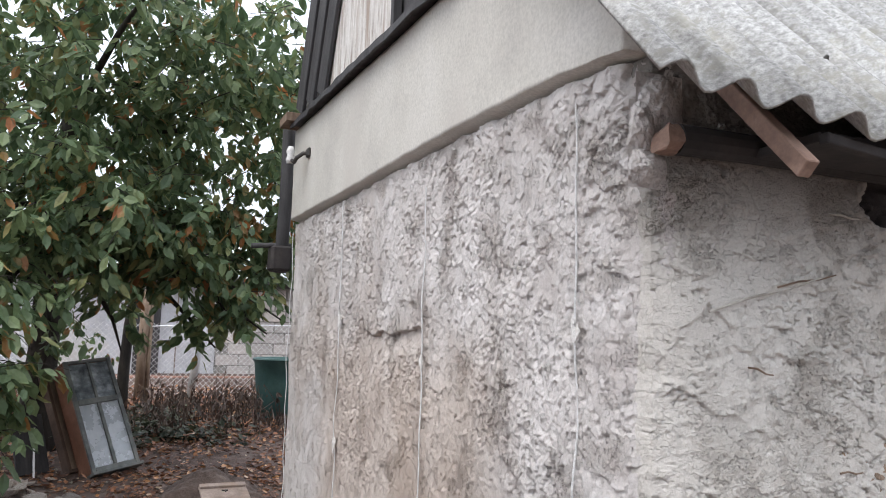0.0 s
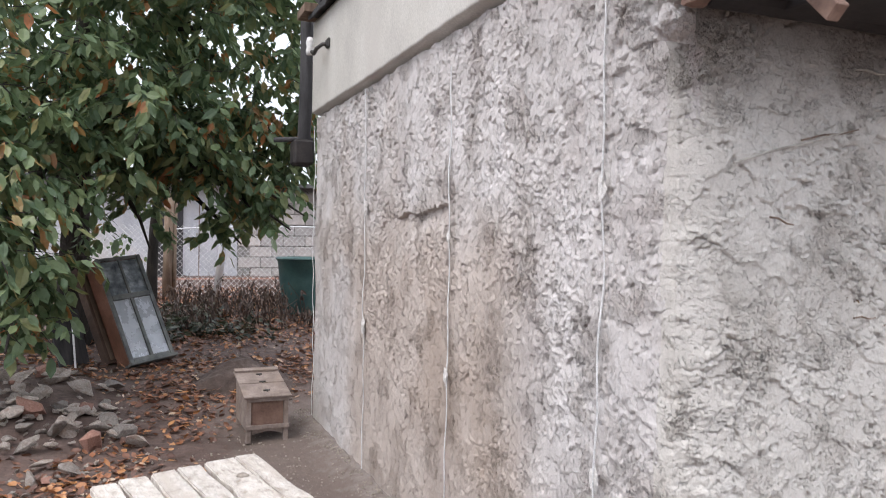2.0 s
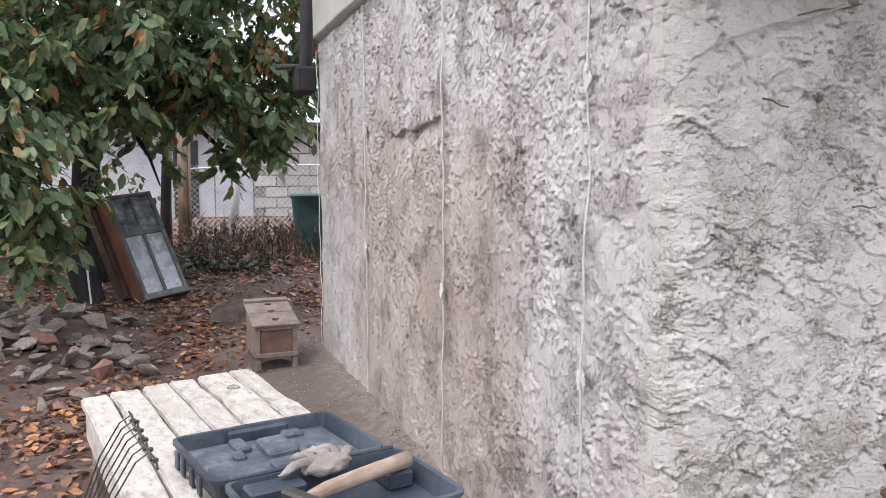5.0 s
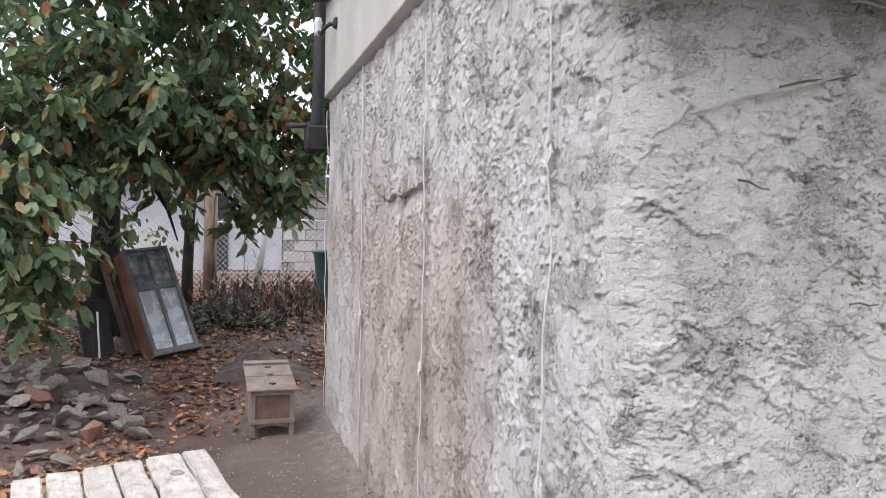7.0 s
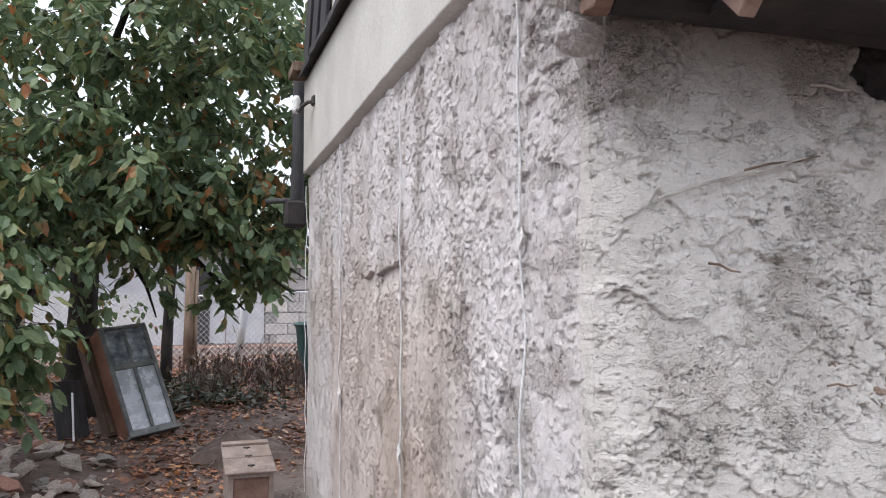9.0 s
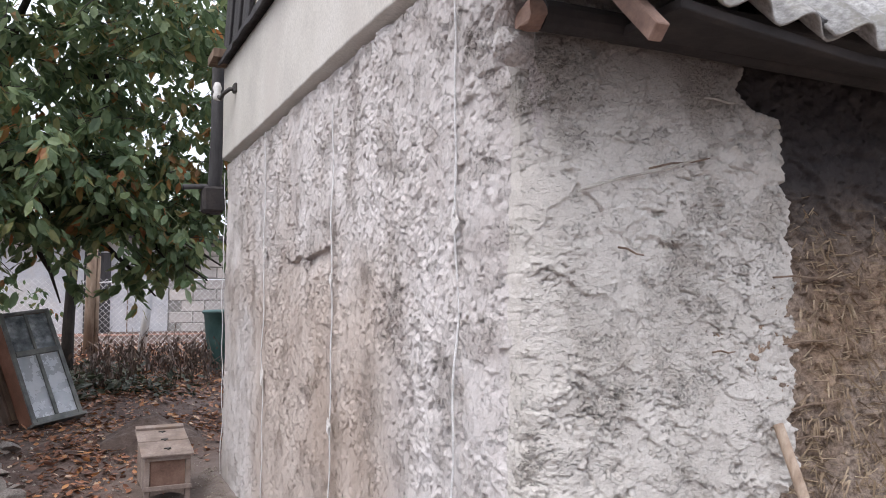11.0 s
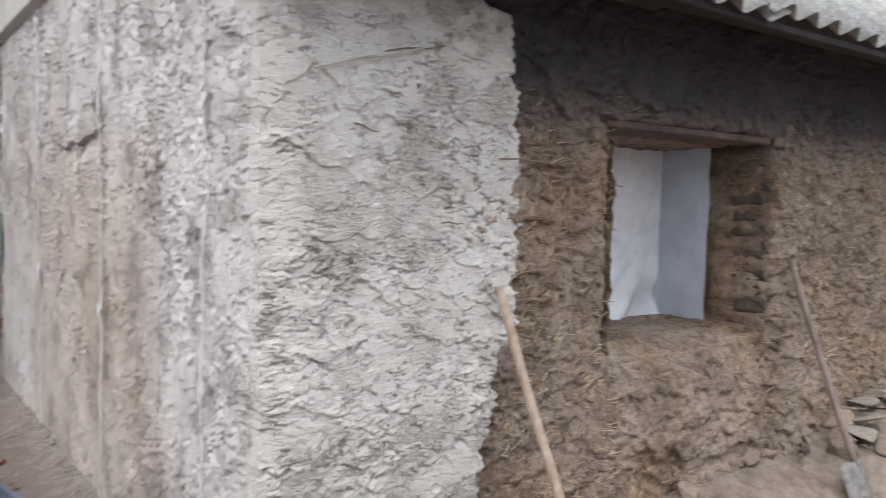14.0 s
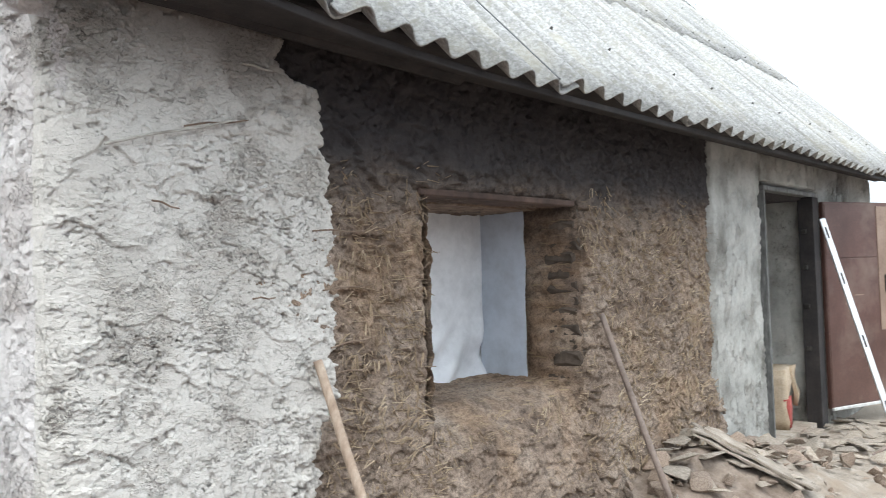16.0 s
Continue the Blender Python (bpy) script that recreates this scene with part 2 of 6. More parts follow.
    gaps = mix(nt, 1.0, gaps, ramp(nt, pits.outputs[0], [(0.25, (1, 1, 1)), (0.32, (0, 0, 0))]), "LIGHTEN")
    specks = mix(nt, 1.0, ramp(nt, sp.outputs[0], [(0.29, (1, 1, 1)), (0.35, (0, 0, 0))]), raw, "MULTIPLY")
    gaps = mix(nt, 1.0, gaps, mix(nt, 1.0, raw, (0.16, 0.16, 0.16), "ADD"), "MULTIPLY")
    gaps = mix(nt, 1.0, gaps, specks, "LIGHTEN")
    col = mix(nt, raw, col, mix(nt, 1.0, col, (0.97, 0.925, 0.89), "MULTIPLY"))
    # shade of the gaps goes into the base colour here
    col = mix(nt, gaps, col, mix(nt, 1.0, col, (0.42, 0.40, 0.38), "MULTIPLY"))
    nt.links.new(col, b.inputs["Base Color"])
    last = bump(nt, b, mix(nt, 1.0, gaps, (1, 1, 1), "DIFFERENCE"), 1.0, 0.016 * depth)
    for scale, strength, dist in ((58, 0.8, 0.010), (120, 0.8, 0.005)):
        grain = nt.nodes.new("ShaderNodeTexVoronoi")
        grain.inputs["Scale"].default_value = scale
        nt.links.new(warped, grain.inputs["Vector"])
        last = bump(nt, b, mix(nt, 1.0, mix(nt, 1.0, raw, (0.12, 0.12, 0.12), "ADD"), ramp(nt, grain.outputs["Distance"], [(0.1, (1, 1, 1)), (0.6, (0, 0, 0))]), "MULTIPLY"), strength, dist * depth, last)
    coarse = noise_tex(nt, warped, 33, 5, 0.75)
    last = bump(nt, b, mix(nt, 1.0, raw, coarse.outputs[0], "MULTIPLY"), 0.45, 0.016 * depth, last)
    last = bump(nt, b, n2.outputs[0], 0.25, 0.012, last)
    bump(nt, b, n3.outputs[0], 0.35, 0.005, last)
    return m


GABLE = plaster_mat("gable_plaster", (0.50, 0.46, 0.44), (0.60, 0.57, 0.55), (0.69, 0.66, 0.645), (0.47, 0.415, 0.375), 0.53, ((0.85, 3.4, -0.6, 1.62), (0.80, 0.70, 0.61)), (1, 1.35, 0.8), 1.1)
# darker from z 2.03 up: soot and eave shade painted into the colour
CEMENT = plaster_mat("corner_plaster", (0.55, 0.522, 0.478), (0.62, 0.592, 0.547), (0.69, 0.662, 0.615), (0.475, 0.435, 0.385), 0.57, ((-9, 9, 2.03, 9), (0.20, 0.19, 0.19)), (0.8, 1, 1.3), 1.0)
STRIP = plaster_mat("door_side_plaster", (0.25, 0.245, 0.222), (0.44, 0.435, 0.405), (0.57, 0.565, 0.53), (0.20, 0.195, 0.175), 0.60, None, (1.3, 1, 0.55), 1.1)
BAND = surface("smooth_render", (0.50, 0.48, 0.44), (0.57, 0.55, 0.50), (0.63, 0.61, 0.565), 2.2, 70, 0.9, 0.15, 0.003, spot=(0.50, 0.47, 0.43))


def cob_mat():
    m, nt, b = nodes("straw_mud", 0.97)
    co, long = coords(nt), coords(nt, (10, 10, 90), (0.5, 0.3, 0.2))
    n1, n2, n3 = noise_tex(nt, co, 3.0), noise_tex(nt, co, 22, 6, 0.7), noise_tex(nt, co, 110, 6, 0.75)
    s1 = noise_tex(nt, long, 1.0, 3, 0.5)
    col = ramp(nt, n1.outputs[0], [(0.3, (0.165, 0.12, 0.092)), (0.5, (0.29, 0.222, 0.172)), (0.72, (0.41, 0.335, 0.275))])
    col = mix(nt, 0.6, col, ramp(nt, n2.outputs[0], [(0.37, (0.27, 0.245, 0.23)), (0.53, (1.14, 1.14, 1.14))]), "MULTIPLY")
    col = mix(nt, 0.7, col, ramp(nt, n3.outputs[0], [(0.36, (0.38, 0.37, 0.36)), (0.56, (1.15, 1.15, 1.15))]), "MULTIPLY")
    tan = noise_tex(nt, co, 1.9, 4, 0.6)
    col = mix(nt, ramp(nt, tan.outputs[0], [(0.5, (0, 0, 0)), (0.66, (0.55, 0.55, 0.55))]), col, mix(nt, 1.0, col, (1.25, 1.05, 0.80), "MULTIPLY"))
    col = mix(nt, ramp(nt, s1.outputs[0], [(0.62, (0, 0, 0)), (0.7, (0.5, 0.5, 0.5))]), col, (0.50, 0.38, 0.22))
    # soot above the window, with the shade below the eaves painted in
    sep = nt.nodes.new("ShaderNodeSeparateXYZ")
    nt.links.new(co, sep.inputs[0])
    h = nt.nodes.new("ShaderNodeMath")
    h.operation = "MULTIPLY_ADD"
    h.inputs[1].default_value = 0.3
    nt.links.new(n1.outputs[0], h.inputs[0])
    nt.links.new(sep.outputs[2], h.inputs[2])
    soot_shade = nt.nodes.new("ShaderNodeMapRange")
    soot_shade.interpolation_type = "SMOOTHSTEP"
    soot_shade.inputs[1].default_value, soot_shade.inputs[2].default_value, soot_shade.inputs[4].default_value = 1.66, 2.04, 0.95
    nt.links.new(h.outputs[0], soot_shade.inputs[0])
    col = mix(nt, soot_shade.outputs[0], col, (0.036, 0.033, 0.036))
    nt.links.new(col, b.inputs["Base Color"])
    torn(nt, b, (0.9, 1, 1.2), n2, n3, 2.4)
    return m


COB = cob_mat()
STRAW = surface("straw", (0.20, 0.145, 0.095), (0.40, 0.30, 0.20), (0.64, 0.53, 0.385), 10, 90, 0.8)
ASBESTOS = surface("asbestos_cement", (0.25, 0.25, 0.245), (0.42, 0.42, 0.41), (0.60, 0.60, 0.59), 60, 150, 0.95, 0.3, 0.004, spot=(0.30, 0.295, 0.265), vary=0.12)
# rain streaks and lichen along the slope
nt = ASBESTOS.node_tree
b = nt.nodes["Principled BSDF"]
old = b.inputs["Base Color"].links[0].from_socket
streak = noise_tex(nt, coords(nt, (14, 0.9, 0.9)), 1.0, 5, 0.6)
patch = noise_tex(nt, coords(nt), 2.6, 5, 0.65)
col = mix(nt, 1.0, old, ramp(nt, streak.outputs[0], [(0.30, (0.62, 0.61, 0.60)), (0.52, (1.0, 1.0, 1.0)), (0.72, (1.10, 1.09, 1.07))]), "MULTIPLY")
col = mix(nt, ramp(nt, patch.outputs[0], [(0.52, (0, 0, 0)), (0.68, (0.45, 0.45, 0.45))]), col, (0.40, 0.375, 0.30))
nt.links.new(col, b.inputs["Base Color"])
OLDWOOD = surface("old_wood", (0.13, 0.085, 0.06), (0.22, 0.155, 0.11), (0.33, 0.25, 0.19), 5, 45, 0.85, 0.5, 0.004, (3, 3, 0.6))
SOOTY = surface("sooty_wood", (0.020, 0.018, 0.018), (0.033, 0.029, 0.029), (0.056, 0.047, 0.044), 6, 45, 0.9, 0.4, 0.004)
RAWWOOD = surface("raw_wood", (0.27, 0.19, 0.135), (0.40, 0.30, 0.225), (0.52, 0.42, 0.33), 9, 60, 0.8, 0.3, 0.003, (1, 5, 1))
HANDLEWOOD = surface("dusty_handle_wood", (0.24, 0.165, 0.12), (0.36, 0.265, 0.20), (0.48, 0.38, 0.31), 9, 60, 0.8, 0.3, 0.003, (1, 4, 4))
TAILWOOD = surface("dull_red_wood", (0.17, 0.10, 0.075), (0.26, 0.165, 0.125), (0.36, 0.24, 0.19), 9, 60, 0.8, 0.3, 0.003, (1, 1, 1))
LINTEL = surface("dark_red_wood", (0.045, 0.028, 0.022), (0.082, 0.050, 0.039), (0.135, 0.087, 0.068), 9, 60, 0.85, 0.4, 0.004)
DOORFRAME = surface("grey_frame_paint", (0.09, 0.09, 0.085), (0.15, 0.15, 0.145), (0.27, 0.27, 0.26), 12, 60, 0.8, 0.4, 0.003, (4, 4, 1))
GREYWOOD = surface("weathered_wood", (0.15, 0.113, 0.096), (0.25, 0.198, 0.170), (0.35, 0.292, 0.258), 7, 60, 0.9, 0.5, 0.004, (1, 1, 1), spot=(0.22, 0.16, 0.12))
BOXPANEL = surface("reddish_board", (0.13, 0.075, 0.055), (0.20, 0.12, 0.09), (0.27, 0.175, 0.135), 6, 60, 0.85, 0.4, 0.003)
PALEWOOD = surface("dusty_planks", (0.40, 0.34, 0.285), (0.66, 0.61, 0.55), (0.78, 0.74, 0.69), 16, 50, 0.92, 1.0, 0.010, (2, 0.8, 1), spot=(0.56, 0.50, 0.44), vary=0.1)
PEELING = surface("peeling_white_paint", (0.30, 0.25, 0.21), (0.68, 0.65, 0.61), (0.80, 0.78, 0.75), 5, 60, 0.7, 0.5, 0.004, (5, 5, 0.7), spot=(0.34, 0.27, 0.22))
DARKBOARD = surface("dark_board", (0.03, 0.029, 0.031), (0.052, 0.05, 0.053), (0.085, 0.08, 0.082), 4, 50, 0.8, 0.4, 0.004, (4, 4, 0.6))
STEEL = surface("dull_steel", (0.13, 0.12, 0.11), (0.22, 0.21, 0.20), (0.34, 0.33, 0.32), 20, 90, 0.6, 0.3, 0.002, spot=(0.25, 0.19, 0.15), metal=0.3)
PALEMORTAR = surface("pale_mortar", (0.62, 0.60, 0.57), (0.72, 0.70, 0.67), (0.80, 0.78, 0.75), 14, 80, 0.95, 0.6, 0.005)
ZINC = surface("galvanised_bead", (0.55, 0.55, 0.54), (0.74, 0.74, 0.73), (0.84, 0.84, 0.83), 20, 120, 0.5, 0.2, 0.001, metal=0.15)
SHEETING = surface("white_plastic_sheet", (0.80, 0.81, 0.83), (0.84, 0.85, 0.87), (0.87, 0.88, 0.90), 2, 6, 0.45, 0.05, 0.002)
# bluer, darker copy of the sheeting: shade on the side panel painted in
SHADESHEET = surface("shaded_plastic_sheet", (0.56, 0.61, 0.69), (0.60, 0.65, 0.73), (0.64, 0.69, 0.77), 2, 6, 0.5, 0.05, 0.002)
DOORPAINT = surface("brown_door_paint", (0.085, 0.042, 0.034), (0.115, 0.058, 0.046), (0.15, 0.08, 0.065), 3, 70, 0.42, 0.2, 0.002, spot=(0.20, 0.14, 0.115))
DOORPATCH = surface("faded_door_paint", (0.22, 0.15, 0.11), (0.30, 0.21, 0.16), (0.36, 0.27, 0.21), 5, 70, 0.6, 0.2, 0.002)
ALU = surface("aluminium", (0.72, 0.73, 0.74), (0.80, 0.81, 0.82), (0.86, 0.87, 0.88), 9, 90, 0.35, 0.05, 0.001, metal=0.6)
CASE = surface("dark_blue_plastic", (0.022, 0.029, 0.042), (0.033, 0.043, 0.060), (0.052, 0.064, 0.086), 9, 70, 0.5, 0.15, 0.002, spot=(0.085, 0.098, 0.12))
DUSTY = surface("dusty_plastic", (0.04, 0.048, 0.062), (0.082, 0.094, 0.114), (0.18, 0.195, 0.22), 14, 70, 0.75, 0.2, 0.002)
CLOTH = surface("dirty_cloth", (0.16, 0.135, 0.12), (0.27, 0.235, 0.21), (0.40, 0.36, 0.33), 12, 200, 0.95, 0.4, 0.003)
WIRE = surface("dark_wire", (0.04, 0.037, 0.035), (0.07, 0.065, 0.06), (0.11, 0.10, 0.09), 20, 90, 0.55, 0.2, 0.001, metal=0.5)
TEAL = surface("teal_barrel", (0.03, 0.085, 0.085), (0.045, 0.115, 0.11), (0.07, 0.15, 0.14), 4, 50, 0.55, 0.2, 0.003)
LIMEWASH = surface("whitewashed_wall", (0.46, 0.47, 0.50), (0.56, 0.57, 0.60), (0.64, 0.65, 0.68), 3, 40, 0.9, 0.3, 0.005, spot=(0.55, 0.53, 0.51))
BLOCK = surface("grey_block", (0.46, 0.43, 0.415), (0.57, 0.54, 0.52), (0.66, 0.63, 0.61), 8, 60, 0.95, 0.5, 0.006, vary=0.3)
MORTAR = surface("mortar", (0.22, 0.21, 0.20), (0.30, 0.29, 0.27), (0.38, 0.36, 0.34), 8, 60, 0.95, 0.5, 0.006)
STONE = surface("rubble_stone", (0.32, 0.28, 0.25), (0.49, 0.44, 0.40), (0.66, 0.61, 0.56), 9, 55, 0.95, 0.9, 0.010, spot=(0.34, 0.265, 0.225), vary=0.5)
# brick brown taken darker, to carry the shadow of the recess
ADOBE = surface("shaded_adobe", (0.07, 0.053, 0.042), (0.12, 0.093, 0.073), (0.19, 0.15, 0.118), 12, 70, 0.97, 0.6, 0.008, vary=0.25)
SLABREED = surface("pale_reed", (0.34, 0.31, 0.27), (0.46, 0.43, 0.38), (0.55, 0.52, 0.47), 20, 90, 0.9)
BRICKRED = surface("broken_brick", (0.24, 0.12, 0.09), (0.33, 0.18, 0.14), (0.40, 0.26, 0.21), 12, 70, 0.95, 0.5, 0.006, vary=0.3)
CASING = surface("dark_brown_casing", (0.05, 0.03, 0.022), (0.095, 0.058, 0.042), (0.16, 0.105, 0.08), 5, 60, 0.8, 0.4, 0.003)
CLOD = surface("mud_clod", (0.23, 0.17, 0.13), (0.35, 0.275, 0.22), (0.47, 0.39, 0.325), 12, 70, 0.97, 0.6, 0.008, vary=0.3)
SLAB = surface("pale_fallen_render", (0.26, 0.22, 0.178), (0.39, 0.34, 0.285), (0.52, 0.465, 0.405), 9, 70, 0.97, 0.5, 0.006, vary=0.25)
DIRT = surface("dug_earth", (0.055, 0.037, 0.03), (0.10, 0.071, 0.059), (0.165, 0.128, 0.108), 7, 60, 0.97, 0.7, 0.012)
PALEDUST = surface("pale_mortar_dust", (0.24, 0.20, 0.16), (0.345, 0.298, 0.248), (0.45, 0.40, 0.345), 7, 70, 0.97, 0.6, 0.01, spot=(0.27, 0.215, 0.165))
BARK = surface("bark", (0.02, 0.018, 0.016), (0.04, 0.034, 0.03), (0.07, 0.06, 0.05), 10, 45, 0.95, 0.9, 0.015, (1, 1, 0.3))
PAPER = surface("paper_sack", (0.42, 0.32, 0.22), (0.54, 0.43, 0.31), (0.62, 0.52, 0.40), 8, 70, 0.8, 0.2, 0.003)
SACKRED = surface("red_print", (0.36, 0.07, 0.06), (0.46, 0.10, 0.085), (0.52, 0.16, 0.13), 8, 70, 0.7, 0.2, 0.003)
CERAMIC = surface("white_ceramic", (0.62, 0.62, 0.60), (0.72, 0.72, 0.70), (0.78, 0.78, 0.76), 10, 60, 0.25, 0.05, 0.001)
FRAMEPAINT = surface("grey_green_paint", (0.07, 0.077, 0.078), (0.13, 0.14, 0.138), (0.25, 0.26, 0.25), 9, 60, 0.7, 0.4, 0.003, spot=(0.19, 0.19, 0.175))
REDBROWN = surface("red_brown_paint", (0.13, 0.055, 0.03), (0.20, 0.085, 0.05), (0.27, 0.13, 0.085), 5, 60, 0.75, 0.4, 0.003)
SLATEDARK = surface("dark_roofing", (0.07, 0.07, 0.072), (0.11, 0.11, 0.112), (0.16, 0.16, 0.16), 5, 60, 0.9, 0.4, 0.005)

glass_m, nt, b = nodes("dusty_sky_glass", 0.12)
b.inputs["Base Color"].default_value = (0.33, 0.37, 0.40, 1)
b.inputs["Transmission Weight"].default_value = 0.25
b.inputs["Specular IOR Level"].default_value = 0.9
gn = noise_tex(nt, coords(nt), 7, 5, 0.6)
# pale blue base colour paints the sky's reflection on the lower panes
nt.links.new(ramp(nt, gn.outputs[0], [(0.3, (0.52, 0.57, 0.63)), (0.65, (0.74, 0.78, 0.83))]), b.inputs["Base Color"])
nt.links.new(ramp(nt, gn.outputs[0], [(0.3, (0.06,) * 3), (0.65, (0.4,) * 3)]), b.inputs["Roughness"])


DARKGLASS = surface("grimy_glass", (0.06, 0.072, 0.082), (0.20, 0.225, 0.245), (0.50, 0.54, 0.57), 9, 40, 0.2, 0.05, 0.001)


def earth_mat():
    m, nt, b = nodes("trodden_earth", 0.97)
    co = coords(nt)
    n1, n2, n3 = noise_tex(nt, co, 1.1, 6, 0.6), noise_tex(nt, co, 14, 6, 0.65), noise_tex(nt, co, 90, 6, 0.7)
    col = ramp(nt, n1.outputs[0], [(0.3, (0.080, 0.050, 0.040)), (0.5, (0.132, 0.088, 0.073)), (0.7, (0.20, 0.148, 0.125))])
    col = mix(nt, 0.6, col, ramp(nt, n2.outputs[0], [(0.3, (0.5, 0.49, 0.48)), (0.65, (1.1, 1.1, 1.1))]), "MULTIPLY")
    col = mix(nt, 0.5, col, ramp(nt, n3.outputs[0], [(0.3, (0.55, 0.55, 0.55)), (0.65, (1.1, 1.1, 1.1))]), "MULTIPLY")
    # pale mortar droppings along the foot of the gable and before the long wall
    sep = nt.nodes.new("ShaderNodeSeparateXYZ")
    nt.links.new(co, sep.inputs[0])

    def near(sock, mid, reach):
        d = nt.nodes.new("ShaderNodeMath")
        d.operation = "SUBTRACT"
        d.inputs[1].default_value = mid
        nt.links.new(sock, d.inputs[0])
        a = nt.nodes.new("ShaderNodeMath")
        a.operation = "ABSOLUTE"
        nt.links.new(d.outputs[0], a.inputs[0])
        w = nt.nodes.new("ShaderNodeMath")
        w.operation = "MULTIPLY_ADD"
        w.inputs[1].default_value = 0.9
        w.inputs[2].default_value = -0.45
        nt.links.new(n2.outputs[0], w.inputs[0])
        s = nt.nodes.new("ShaderNodeMath")
        nt.links.new(a.outputs[0], s.inputs[0])
        nt.links.new(w.outputs[0], s.inputs[1])
        r = nt.nodes.new("ShaderNodeMapRange")
        r.interpolation_type = "SMOOTHSTEP"
        r.inputs[1].default_value, r.inputs[2].default_value = reach + 0.25, reach - 0.2
        nt.links.new(s.outputs[0], r.inputs[0])
        return r.outputs[0]

    # the trodden way along the gable, dusty and paler
    q0 = nt.nodes.new("ShaderNodeMath")
    q0.operation = "MULTIPLY"
    nt.links.new(near(sep.outputs[0], -0.15, 0.55), q0.inputs[0])
    nt.links.new(near(sep.outputs[1], 2.2, 3.0), q0.inputs[1])
    col = mix(nt, q0.outputs[0], col, mix(nt, n1.outputs[0], (0.092, 0.066, 0.055), (0.205, 0.162, 0.140)))
    col = mix(nt, 0.35, col, ramp(nt, n2.outputs[0], [(0.3, (0.55, 0.54, 0.53)), (0.65, (1.1, 1.1, 1.1))]), "MULTIPLY")
    q = nt.nodes.new("ShaderNodeMath")
    q.operation = "MULTIPLY"
    nt.links.new(near(sep.outputs[0], 0.1, 0.12), q.inputs[0])
    nt.links.new(near(sep.outputs[1], 1.6, 2.9), q.inputs[1])
    col = mix(nt, q.outputs[0], col, mix(nt, n2.outputs[0], (0.17, 0.145, 0.13), (0.40, 0.36, 0.33)))
    q2 = nt.nodes.new("ShaderNodeMath")
    q2.operation = "MULTIPLY"
    nt.links.new(near(sep.outputs[0], 5.2, 3.6), q2.inputs[0])
    nt.links.new(near(sep.outputs[1], -1.4, 1.6), q2.inputs[1])
    col = mix(nt, q2.outputs[0], col, mix(nt, n1.outputs[0], (0.30, 0.25, 0.20), (0.46, 0.40, 0.33)))
    nt.links.new(col, b.inputs["Base Color"])
    k = bump(nt, b, n2.outputs[0], 0.7, 0.03)
    bump(nt, b, n3.outputs[0], 0.6, 0.008, k)
    return m


EARTH = earth_mat()


def leaf_mat(name, stops, through_light=0.42, autumn=0):
    m, nt, b = nodes(name, 0.5)
    g = nt.nodes.new("ShaderNodeNewGeometry")
    col = ramp(nt, g.outputs["Random Per Island"], stops)
    n = noise_tex(nt, coords(nt), 30, 4, 0.6)
    if autumn:
        # whole sprays that have turned
        spray = noise_tex(nt, coords(nt), 2.1, 3, 0.6)
        col = mix(nt, ramp(nt, spray.outputs[0], [(autumn, (0, 0, 0)), (autumn + 0.03, (0.85, 0.85, 0.85))]), col, ramp(nt, g.outputs["Random Per Island"], [(0.0, (0.16, 0.17, 0.07)), (0.5, (0.36, 0.20, 0.08)), (1.0, (0.42, 0.15, 0.07))]))
    col = mix(nt, 0.35, col, ramp(nt, n.outputs[0], [(0.3, (0.5, 0.5, 0.5)), (0.6, (1.1, 1.1, 1.1))]), "MULTIPLY")
    nt.links.new(col, b.inputs["Base Color"])
    t = nt.nodes.new("ShaderNodeBsdfTranslucent")
    nt.links.new(col, t.inputs[0])
    mx = nt.nodes.new("ShaderNodeMixShader")
    mx.inputs[0].default_value = through_light
    nt.links.new(b.outputs[0], mx.inputs[1])
    nt.links.new(t.outputs[0], mx.inputs[2])
    nt.links.new(mx.outputs[0], nt.nodes["Material Output"].inputs[0])
    return m


LEAF = leaf_mat("green_leaves", [(0.0, (0.07, 0.12, 0.06)), (0.45, (0.14, 0.205, 0.10)), (0.8, (0.20, 0.265, 0.125)), (0.94, (0.23, 0.23, 0.09)), (0.975, (0.33, 0.18, 0.065)), (1.0, (0.46, 0.17, 0.065))], autumn=0.635)
FARLEAF = leaf_mat("far_leaves", [(0.0, (0.06, 0.09, 0.05)), (0.6, (0.12, 0.15, 0.07)), (1.0, (0.22, 0.20, 0.08))])
WEED = leaf_mat("dark_weeds", [(0.0, (0.022, 0.03, 0.018)), (0.6, (0.05, 0.062, 0.034)), (0.9, (0.085, 0.085, 0.045)), (1.0, (0.12, 0.075, 0.045))], 0.2)
FALLEN = leaf_mat("fallen_leaves", [(0.0, (0.10, 0.05, 0.036)), (0.40, (0.19, 0.088, 0.055)), (0.72, (0.33, 0.135, 0.062)), (0.92, (0.47, 0.225, 0.085)), (1.0, (0.52, 0.41, 0.31))], 0.1)
DEADPLANT = leaf_mat("dry_plants", [(0.0, (0.05, 0.032, 0.026)), (0.6, (0.10, 0.065, 0.05)), (1.0, (0.17, 0.12, 0.09))], 0.1)


